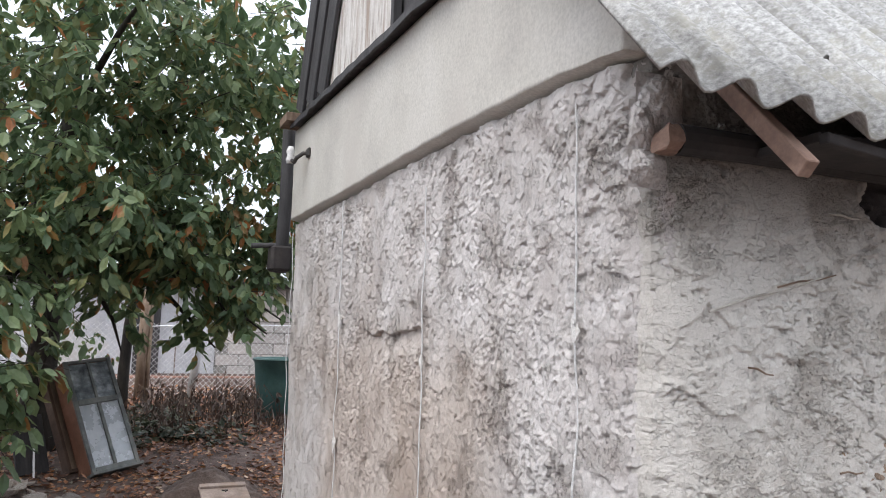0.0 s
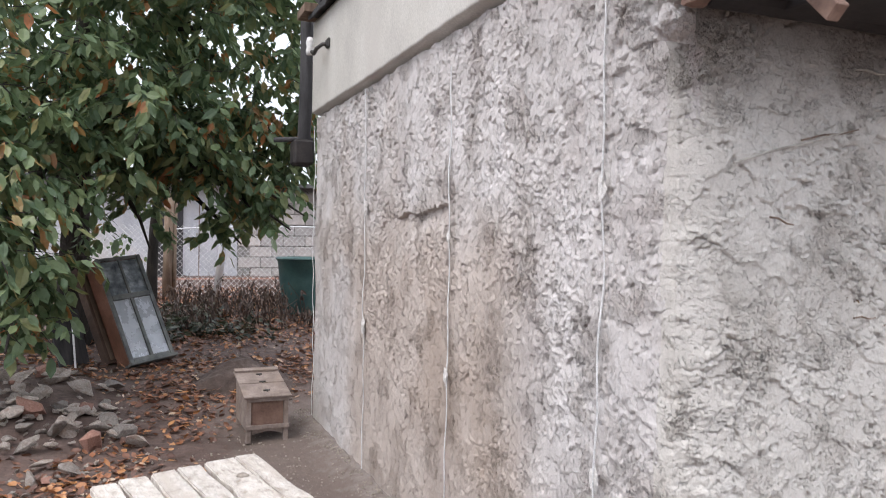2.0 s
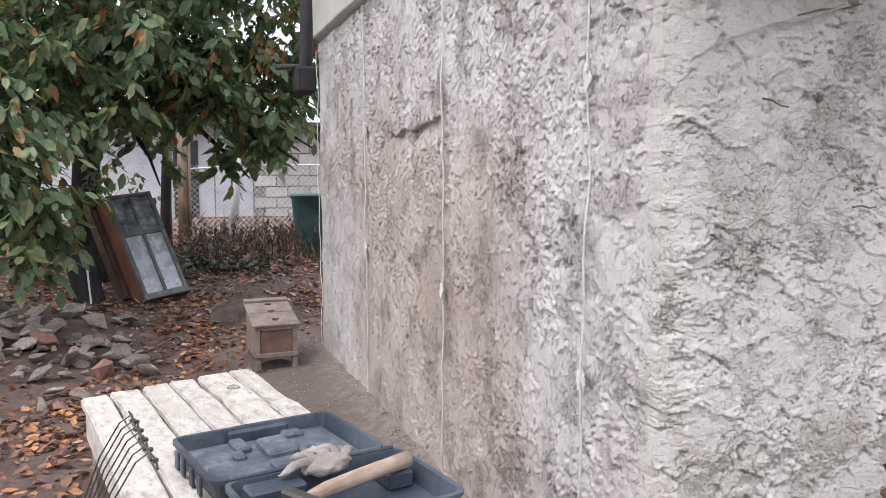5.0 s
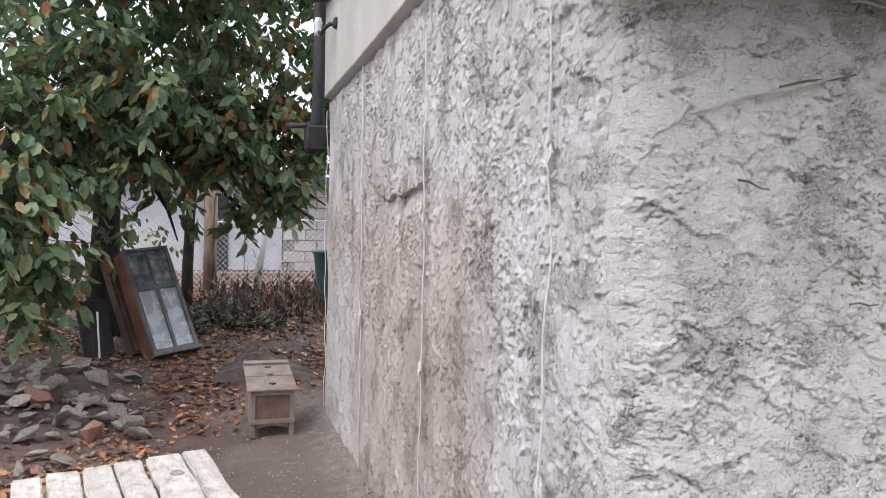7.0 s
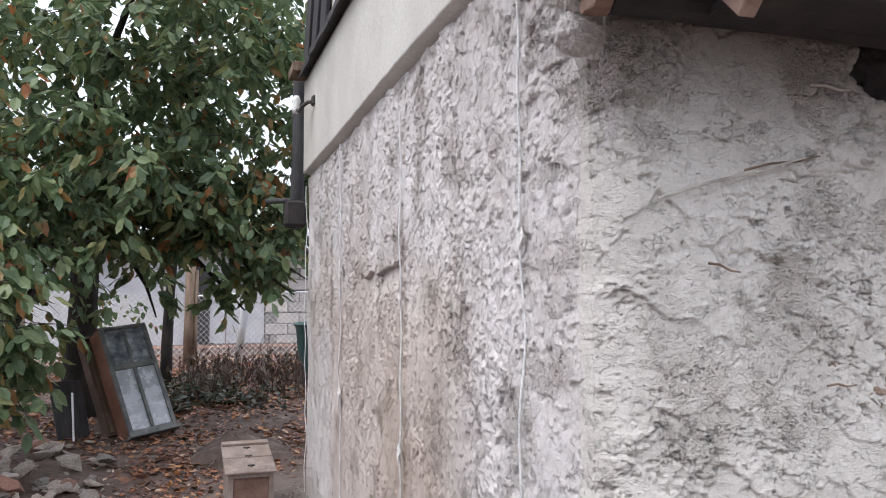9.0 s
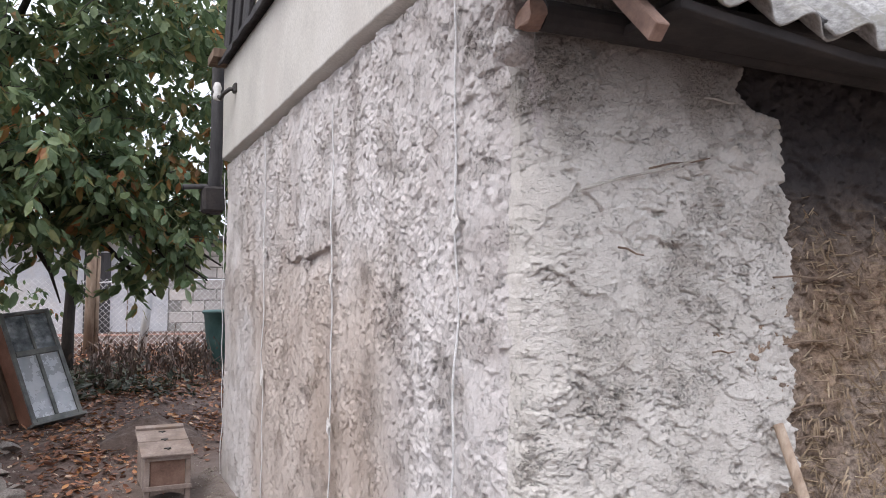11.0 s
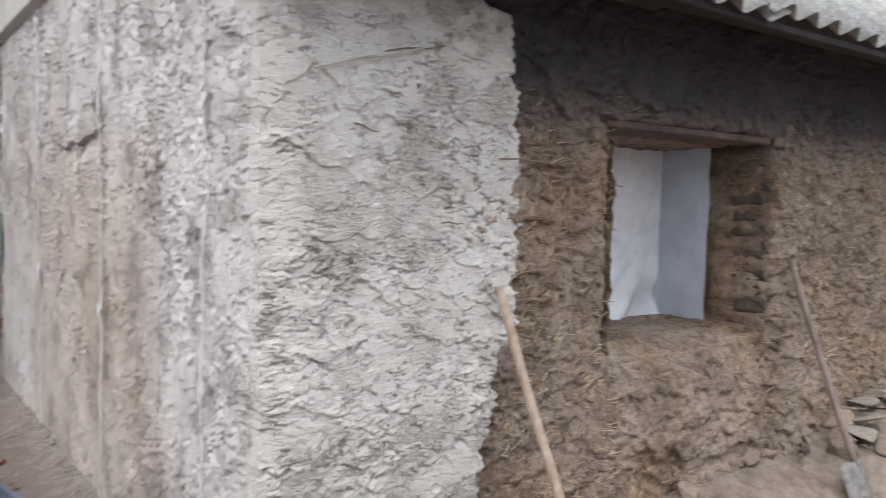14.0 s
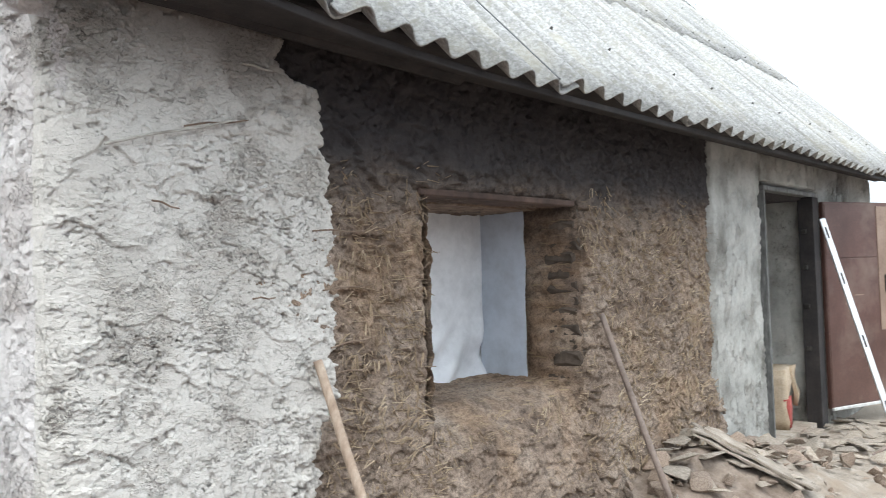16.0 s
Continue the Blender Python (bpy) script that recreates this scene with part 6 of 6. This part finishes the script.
# ---- yard behind: fence, sheds, barrel, dry plants ----
def make_back_walls():
    y = 13.0
    ob = part("wall_shed", boxes(((-9, y, 0.2), (0.34, y + 0.25, 2.45)), bevel=0), LIMEWASH)
    tagged(ob, "long whitewashed shed wall behind the yard", "wall", kind="structure")
    part("corner_post", boxes(((-0.02, y - 0.03, 0.3), (0.33, y, 2.4))), LIMEWASH, ob)
    part("shed_door", boxes(((-1.05, y - 0.03, 0.5), (-0.62, y - 0.003, 2.15))), DARKBOARD, ob, "dark plank shed door")
    for x in (-0.35, -2.6):
        part("crack_strip", boxes(((x, y - 0.012, 0.6), (x + 0.02, y - 0.002, 2.2))), GREYWOOD, ob)
    w = part("wall_blocks", boxes(((0.345, y + 0.02, 0.2), (6, y + 0.25, 2.36)), bevel=0), MORTAR)
    tagged(w, "unrendered grey block wall with open joints", "wall", kind="structure")
    r = part("shed_roof", wobble(boxes(((-9.2, y - 0.35, 2.42), (6.2, y + 2.5, 2.50)), bevel=0.01), 0.02, 1, 2), SLATEDARK)
    tagged(r, "dark flat edge of the shed roof", "roof", kind="structure")
    me = bpy.data.meshes.new("block")
    bm = boxes(((0, -0.012, 0), (0.40, 0.03, 0.19)), bevel=0.008)
    bm.to_mesh(me)
    bm.free()
    me.materials.append(BLOCK)
    rng = random.Random(4)
    for row in range(9):
        for k in range(9):
            o = new("block", me)
            o.parent = w
            o.matrix_basis = pose(0.36 + 0.418 * k + (0.21 if row % 2 else 0), y + rng.uniform(-0.006, 0.01), 0.50 + row * 0.205, 0, 0, rng.uniform(-0.4, 0.4))
    ledge = part("brick_plinth", wobble(boxes(((-1.9, y - 0.5, 0.45), (4, y - 0.05, 0.74)), bevel=0.02), 0.02, 3, 1), BRICKRED)
    tagged(ledge, "low reddish brick plinth before the sheds", "plinth", kind="structure")


make_back_walls()


def make_fence():
    y = 10.6
    f = thing("fence", "sagging chain-link fence on leaning posts", "fence")
    for x, z0, z1, r, mat, lean in ((-0.95, 0.4, 2.15, 0.075, OLDWOOD, 0.01), (-0.86, 0.4, 2.0, 0.035, OLDWOOD, 0.0), (-0.16, 0.45, 2.0, 0.06, LIMEWASH, 0.09), (-3.2, 0.4, 1.9, 0.05, GREYWOOD, 0.0), (2.2, 0.4, 1.9, 0.05, GREYWOOD, 0.0)):
        bm = bmesh.new()
        tube(bm, [(x - lean, y, z0), (x, y, (z0 + z1) / 2), (x + lean, y, z1)], r, 8)
        part("post", wobble(bm, 0.012, 3, 3), mat, f, "leaning fence post", True)
    bm = bmesh.new()
    tube(bm, [(-0.9, y - 0.02, 1.60), (0.1, y - 0.02, 1.66), (2.2, y - 0.02, 1.68)], 0.009, 6)
    part("rail", bm, ALU, f, "pale metal top rail")
    V, F = [], []

    def strand(a, b, w=0.0034):
        a, b = Vector(a), Vector(b)
        n = len(V)
        for p in (a, b):
            V.extend([p + Vector((w, 0, 0)), p + Vector((-w, 0, 0)), p + Vector((0, -w * 1.6, 0))])
        F.extend([(n, n + 1, n + 4, n + 3), (n + 1, n + 2, n + 5, n + 4), (n + 2, n, n + 3, n + 5)])

    z0, z1, c = 0.55, 1.66, 0.085
    for x0, x1 in ((-3.2, 2.2),):
        k = x0 - (z1 - z0)
        while k < x1:
            for sgn in (1, -1):
                a, b = k, k + (z1 - z0)
                lo, hi = max(a, x0), min(b, x1)
                if lo < hi:
                    za, zb = z0 + (lo - k), z0 + (hi - k)
                    strand((lo, y + 0.03, za if sgn > 0 else z0 + z1 - za), (hi, y + 0.03, zb if sgn > 0 else z0 + z1 - zb))
            k += c
    ob = new("wire_mesh", mesh_of("wire_mesh", V, F, ZINC, False))
    ob.parent = f
    tagged(ob, "diamond wire mesh", kind="stuff")


make_fence()


def make_barrel():
    b = thing("water_barrel", "faded teal plastic barrel standing in dry weeds", "barrel", Matrix.Translation((0.80, 9.1, gz(0.8, 9.1) - 0.05)))
    bm = bmesh.new()
    prof = [(0.24, 0), (0.26, 0.05), (0.29, 0.3), (0.32, 0.55), (0.345, 0.80), (0.365, 0.82), (0.365, 0.86), (0.345, 0.865), (0.30, 0.55), (0.25, 0.10)]
    rings = [[bm.verts.new((r * math.cos(t), r * math.sin(t), z)) for t in np.linspace(0, 2 * math.pi, 28, False)] for r, z in prof]
    for p, q in zip(rings, rings[1:]):
        for k in range(28):
            bm.faces.new((p[k], p[(k + 1) % 28], q[(k + 1) % 28], q[k]))
    bm.faces.new(rings[0][::-1])
    bm.faces.new(rings[-1])
    part("shell", bm, TEAL, b, smooth=True)
    bm = bmesh.new()
    tube(bm, [(0.366 * math.cos(t), 0.366 * math.sin(t), 0.84) for t in np.linspace(0, 2 * math.pi, 29)], 0.012, 6, False)
    part("rim", bm, TEAL, b, smooth=True)


make_barrel()


def leaf_shape(L, w, droop=0.25):
    """Points of one folded, drooping leaf from its stalk at the origin along x, and its faces."""
    P = [(0, 0, 0), (0.28 * L, 0.42 * w, 0.02 * L), (0.62 * L, 0.46 * w, -0.10 * L * droop * 4), (L, 0, -0.32 * L * droop * 2), (0.62 * L, -0.46 * w, -0.10 * L * droop * 4), (0.28 * L, -0.42 * w, 0.02 * L), (0.3 * L, 0, -0.07 * w), (0.65 * L, 0, -0.14 * w - 0.09 * L * droop * 4)]
    return np.array(P), [(0, 6, 1), (6, 7, 2, 1), (7, 3, 2), (0, 5, 6), (5, 4, 7, 6), (4, 3, 7)]


def scatter_leaves(placements, droop=0.25):
    V, F, n = [], [], 0
    for p, e, L, w in placements:
        P, f = leaf_shape(L, w, droop)
        V.append(P @ np.array(e.to_matrix()).T + np.array(p))
        F += [tuple(k + n for k in q) for q in f]
        n += len(P)
    return np.concatenate(V), F


# ---- trees ----
def grow(rng, regions, leaf_len, per=11):
    """Drooping sprays of leaves inside lobes (centre, radii, sprays); gives leaf placements and twig ends."""
    leaves, twigs = [], []
    for c, r, n in regions:
        for _ in range(n):
            v = rng.normal(size=3)
            v = v / np.linalg.norm(v) * rng.random() ** 0.42
            base = np.array(c) + v * np.array(r)
            a = rng.uniform(0, 6.28)
            out = np.array([math.cos(a), math.sin(a), rng.uniform(-0.9, 0.15)])
            out = out / np.linalg.norm(out)
            L = rng.uniform(0.2, 0.42)
            twigs.append((base, base + out * L))
            for k in range(per):
                t = (k + rng.random()) / per
                p = base + out * L * t + rng.normal(size=3) * 0.02 + np.array([0, 0, -0.10 * t * t])
                yaw = math.atan2(out[1], out[0]) + (1 if k % 2 else -1) * rng.uniform(0.4, 1.3)
                l = leaf_len * rng.uniform(0.6, 1.15)
                leaves.append((p, Euler((rng.normal(0, 0.5), rng.uniform(0.1, 1.1), yaw)), l, l * rng.uniform(0.40, 0.52)))
    return leaves, twigs


def make_tree():
    rng = np.random.default_rng(77)
    t = thing("cherry_tree", "big leafy cherry tree turning orange in places", "tree")
    regions = [((-2.3, 6.9, 3.9), (2.0, 1.5, 1.6), 395), ((-0.7, 6.7, 3.7), (1.0, 1.2, 1.5), 250), ((-1.1, 6.2, 2.55), (1.0, 0.7, 0.55), 155), ((0.0, 6.5, 2.65), (0.45, 0.6, 0.6), 69), ((-2.2, 5.6, 2.6), (1.1, 0.9, 0.9), 213),
               ((-2.75, 5.2, 1.75), (0.65, 0.7, 0.6), 98), ((-2.35, 4.7, 1.25), (0.45, 0.5, 0.42), 39), ((-3.6, 6.5, 2.3), (0.9, 1.2, 1.4), 90), ((-1.3, 5.7, 4.6), (1.7, 1.2, 0.9), 182), ((0.2, 7.2, 4.4), (0.8, 1.0, 1.1), 122), ((-0.55, 6.3, 2.05), (0.30, 0.3, 0.25), 11), ((-0.15, 6.1, 2.0), (0.18, 0.2, 0.25), 8), ((-1.45, 7.4, 2.1), (0.5, 0.4, 0.25), 12), ((-3.1, 7.4, 1.9), (0.7, 0.7, 0.6), 26), ((-1.4, 6.9, 2.35), (0.9, 0.5, 0.35), 46), ((-2.15, 4.6, 1.15), (0.33, 0.4, 0.36), 30), ((-2.5, 4.4, 1.9), (0.5, 0.5, 0.5), 45), ((-1.35, 7.2, 1.68), (0.5, 0.3, 0.22), 4), ((-0.62, 6.5, 1.74), (0.13, 0.12, 0.24), 7), ((-0.25, 6.3, 1.88), (0.16, 0.16, 0.22), 10), ((-1.95, 7.0, 1.5), (0.35, 0.4, 0.35), 2)]
    leaves, twigs = grow(rng, regions, 0.165)
    keep = [q for q in leaves if not (q[0][0] > -0.30 and q[0][1] < 4.95)]
    P, F = scatter_leaves(keep)
    crown = new("crown", mesh_of("crown", P, F, LEAF, False))
    crown.parent = t
    tagged(crown, "dense green leaves with some orange ones", kind="stuff")
    bm = bmesh.new()
    tube(bm, [(-2.02, 7.6, -0.1 + gz(-2.0, 7.6)), (-2.03, 7.6, 0.8), (-2.0, 7.58, 1.6), (-2.0, 7.55, 2.4), (-1.95, 7.5, 3.3), (-1.9, 7.4, 4.4)], [0.22, 0.165, 0.15, 0.145, 0.11, 0.06], 14)
    part("trunk", wobble(bm, 0.03, 3, 5), BARK, t, "almost black trunk", True)
    for c, r, n in regions:
        bm = bmesh.new()
        a = Vector((-2.0, 7.55, min(max(c[2] - 0.3, 2.5), 3.3)))
        b = Vector(c)
        mid = a.lerp(b, 0.5) + Vector((0, 0, 0.22))
        tube(bm, [a, a.lerp(mid, 0.6), mid, mid.lerp(b, 0.6), b, b + (b - mid) * 0.35 - Vector((0, 0, 0.1))], [0.07, 0.055, 0.04, 0.028, 0.018, 0.008], 8)
        part("limb", wobble(bm, 0.03, 2.5, 6), BARK, t, smooth=True)
    bm = bmesh.new()
    for a, b in twigs[::2]:
        tube(bm, [a, (a + b) / 2 + np.array([0, 0, 0.015]), b], [0.006, 0.004, 0.002], 4, False)
    tagged(part("twig_work", bm, BARK, t), kind="stuff")
    # single leaves that hang nearest
    meshes = []
    for k in range(6):
        L = 0.12 + 0.012 * k
        Pl, Fl = leaf_shape(L, L * (0.42 + 0.02 * k), 0.2 + 0.04 * k)
        meshes.append(mesh_of("leaf", Pl, Fl, NEARLEAF, False))
    near, tw = grow(rng, [((-2.25, 4.55, 1.35), (0.42, 0.40, 0.42), 14), ((-2.5, 4.9, 2.0), (0.5, 0.4, 0.4), 10), ((-0.45, 6.15, 1.95), (0.4, 0.2, 0.25), 5)], 0.14, 10)
    for p, e, L, w in near:
        ob = new("leaf", meshes[int(rng.integers(6))])
        ob.parent = t
        ob.matrix_basis = Matrix.LocRotScale(Vector(p), e, None)
    bm = bmesh.new()
    for a, b in tw:
        tube(bm, [a, (a + b) / 2 + np.array([0, 0, 0.02]), b], [0.005, 0.004, 0.002], 4, False)
    tagged(part("twig_work", bm, BARK, t), kind="stuff")


def near_leaf_mat():
    m, nt, b = nodes("near_leaves", 0.45)
    info = nt.nodes.new("ShaderNodeObjectInfo")
    col = ramp(nt, info.outputs["Random"], [(0.0, (0.06, 0.10, 0.04)), (0.5, (0.10, 0.15, 0.06)), (0.85, (0.15, 0.19, 0.075)), (0.94, (0.26, 0.21, 0.07)), (1.0, (0.36, 0.14, 0.06))])
    n = noise_tex(nt, coords(nt), 40, 4, 0.6)
    col = mix(nt, 0.35, col, ramp(nt, n.outputs[0], [(0.3, (0.5, 0.5, 0.5)), (0.6, (1.1, 1.1, 1.1))]), "MULTIPLY")
    nt.links.new(col, b.inputs["Base Color"])
    return m


NEARLEAF = near_leaf_mat()
make_tree()


def make_small_tree():
    rng = np.random.default_rng(31)
    t = thing("young_tree", "thin dark-stemmed young tree by the fence", "tree")
    bm = bmesh.new()
    tube(bm, [(-1.2, 9.0, gz(-1.2, 9) - 0.05), (-1.2, 9.0, 1.0), (-1.18, 9.0, 1.6), (-1.12, 9.0, 2.3), (-1.1, 9.0, 3.0)], [0.085, 0.07, 0.06, 0.045, 0.02], 10)
    part("trunk", wobble(bm, 0.02, 4, 9), BARK, t, smooth=True)
    leaves, tw = grow(rng, [((-1.2, 9.0, 2.7), (1.0, 0.7, 0.7), 60), ((-0.3, 9.2, 2.75), (0.8, 0.6, 0.5), 50), ((-1.75, 8.9, 1.55), (0.5, 0.3, 0.4), 12), ((-2.0, 9.5, 0.9), (0.6, 0.4, 0.35), 16)], 0.11)
    P, F = scatter_leaves(leaves)
    crown = new("crown", mesh_of("crown", P, F, LEAF, False))
    crown.parent = t
    tagged(crown, "sparse dark green leaves", kind="stuff")


make_small_tree()


def make_far_trees():
    rng = np.random.default_rng(12)
    spots = [(-9, 24, 5.5, 3.0), (-4.5, 26, 5.0, 3.2), (0.5, 25, 4.6, 2.8), (-14, 20, 6, 3.5), (-8, 14.5, 3.2, 1.8), (32, 9, 5.2, 1.9), (36, 12, 6.0, 2.2), (41, 14, 5.6, 2.2)]
    for x, y, h, r in spots:
        t = thing("far_tree", "hazy green tree beyond the yard", "tree", Matrix.Translation((x, y, 0)), group="trees beyond the yard")
        bm = bmesh.new()
        tube(bm, [(0, 0, 0), (0.05, 0, h * 0.4), (0, 0, h * 0.8)], [0.2, 0.14, 0.05], 8)
        part("trunk", bm, BARK, t)
        leaves = []
        for _ in range(1100):
            v = rng.normal(size=3)
            v = v / np.linalg.norm(v) * rng.random() ** 0.4 * (0.75 + 0.25 * math.sin(5 * math.atan2(v[1], v[0])))
            p = v * np.array([r, r, h * 0.42]) + np.array([0, 0, h * 0.6])
            leaves.append((p, Euler((rng.normal(0, 1), rng.uniform(0, 1.5), rng.uniform(0, 6.28))), 0.42, 0.22))
        P, F = scatter_leaves(leaves)
        c = new("crown", mesh_of("crown", P, F, FARLEAF, False))
        c.parent = t
        tagged(c, kind="stuff")


make_far_trees()


# ---- litter: fallen leaves, dry plants, twigs, mortar crumbs ----
def make_litter():
    rng = np.random.default_rng(9)
    X, Y = rng.uniform(-4.5, 1.2, 46000), rng.uniform(-0.8, 11.5, 46000)
    D = vnoise(X * 1.3, Y * 1.3, 0 * X, 3) + np.where(Y > 5.2, 1.1, 0.35) + np.where((Y < 3.4) & (X < -1.35), 0.75, 0) - np.where((Y < 2.0) & (X > -1.45), 0.5, 0) - np.where((X > -0.9) & (Y < 5), 0.52, 0)
    ok = (rng.random(46000) < 0.06 + 0.62 * D) & ~((X > -0.25) & (Y < 4.9))
    X, Y = X[ok], Y[ok]
    Z = ground_z(X, Y)
    pl = []
    for x, y, z in zip(X, Y, Z):
        L = rng.uniform(0.035, 0.085)
        pl.append(((x, y, z + rng.uniform(0.006, 0.03)), Euler((rng.normal(0, 0.35), rng.normal(0, 0.35), rng.uniform(0, 6.28))), L, L * rng.uniform(0.5, 0.75)))
    P, F = scatter_leaves(pl, 0.1)
    ob = new("fallen_leaves", mesh_of("fallen_leaves", P, F, FALLEN, False))
    tagged(ob, "scattered orange and brown fallen leaves on the earth", "leaves", kind="stuff")

    pl = []
    bm = bmesh.new()
    for k in range(230):
        x, y = rng.uniform(-1.1, 1.1), rng.uniform(8.0, 10.0)
        z, h = gz(x, y), 0.14 + 0.42 * rng.random() ** 1.6
        lean = rng.normal(0, 0.12, 2)
        top = np.array([x + lean[0], y + lean[1], z + h])
        tube(bm, [(x, y, z - 0.03), (x + lean[0] * 0.3, y + lean[1] * 0.3, z + h * 0.6), tuple(top)], [0.007, 0.006, 0.004], 4, False)
        for j in range(7):
            q = np.array([x, y, z]) + (top - np.array([x, y, z])) * rng.uniform(0.35, 1.0)
            L = rng.uniform(0.04, 0.11)
            pl.append((tuple(q), Euler((rng.normal(0, 0.6), rng.uniform(0.4, 1.5), rng.uniform(0, 6.28))), L, L * 0.4))
    st = part("dry_plants", bm, DEADPLANT)
    tagged(st, "bed of withered brown weeds by the fence", "dry plants", kind="stuff")
    P, F = scatter_leaves(pl)
    lv = new("withered_leaves", mesh_of("withered_leaves", P, F, DEADPLANT, False))
    lv.parent = st
    # low green weeds among the dry ones
    pl = []
    for k in range(3000):
        x, y = rng.normal(-0.75, 0.5), rng.uniform(7.5, 9.4)
        if noise.noise(Vector((x * 3.1, y * 3.1, 4))) < 0.02:
            continue
        a, L = rng.uniform(0, 6.28), rng.uniform(0.05, 0.12)
        pl.append(((x, y, gz(x, y) + 0.17 * rng.random() ** 1.8 + 0.01), Euler((rng.normal(0, 0.5), rng.uniform(-0.6, 0.7), a)), L, L * 0.5))
    P, F = scatter_leaves(pl)
    wd = new("low_weeds", mesh_of("low_weeds", P, F, WEED, False))
    tagged(wd, "low dark green weeds growing by the fence", "weeds", kind="stuff")
    # crumbs of mortar along the gable and lumps of soil
    V, F, n = [], [], 0
    for k in range(2600):
        if k >= 1800:
            x, y = rng.normal(-2.3, 0.6), rng.normal(4.7, 0.9)
            if x > -1.2:
                continue
        elif k < 1300:
            x, y = -abs(rng.normal(0.0, 0.10)) - 0.02, rng.uniform(-0.2, 4.7)
        else:
            x, y = rng.uniform(-3, -0.2), rng.uniform(0.5, 7.5)
        s = (rng.uniform(0.002, 0.008) if k % 5 else rng.uniform(0.006, 0.013)) if k < 1800 else rng.uniform(0.006, 0.026)
        c = np.array([x, y, gz(x, y) + s * 0.3 + 0.05 * math.exp(-(x / 0.16) ** 2)])
        P = np.array([(1, 0, 0), (-1, 0, 0), (0, 1, 0), (0, -1, 0), (0, 0, 0.8), (0, 0, -0.8)]) * s * rng.uniform(0.6, 1.3, (6, 1)) + c
        V.append(P)
        F += [(n + a, n + b, n + e) for a, b, e in ((0, 2, 4), (2, 1, 4), (1, 3, 4), (3, 0, 4), (2, 0, 5), (1, 2, 5), (3, 1, 5), (0, 3, 5))]
        n += 6
    for k in range(2600):
        x, y = rng.uniform(-1.0, -0.05), rng.uniform(1.5, 7.0)
        s = 0.002 + 0.009 * rng.random() ** 3
        c = np.array([x, y, gz(x, y) + s * 0.3])
        V.append(np.array([(1, 0, 0), (-1, 0, 0), (0, 1, 0), (0, -1, 0), (0, 0, 0.8), (0, 0, -0.8)]) * s * rng.uniform(0.6, 1.3, (6, 1)) + c)
        F += [(n + a, n + b, n + e) for a, b, e in ((0, 2, 4), (2, 1, 4), (1, 3, 4), (3, 0, 4), (2, 0, 5), (1, 2, 5), (3, 1, 5), (0, 3, 5))]
        n += 6
    ob = new("mortar_crumbs", mesh_of("mortar_crumbs", np.concatenate(V), F, SLAB, False))
    tagged(ob, "pale crumbs of mortar along the wall foot", "mortar", kind="stuff")


make_litter()


# plain unseen boundary added behind the eye, to block low light from the sky
ob = part("wall_sky_block", boxes(((-14, -9.2, -0.2), (16, -9.0, 2.4)), ((-14.2, -9.2, -0.2), (-14, 13, 2.2)), bevel=0), LIMEWASH)
tagged(ob, "plain whitewashed wall added out of view to block low sky light", "wall", kind="structure")
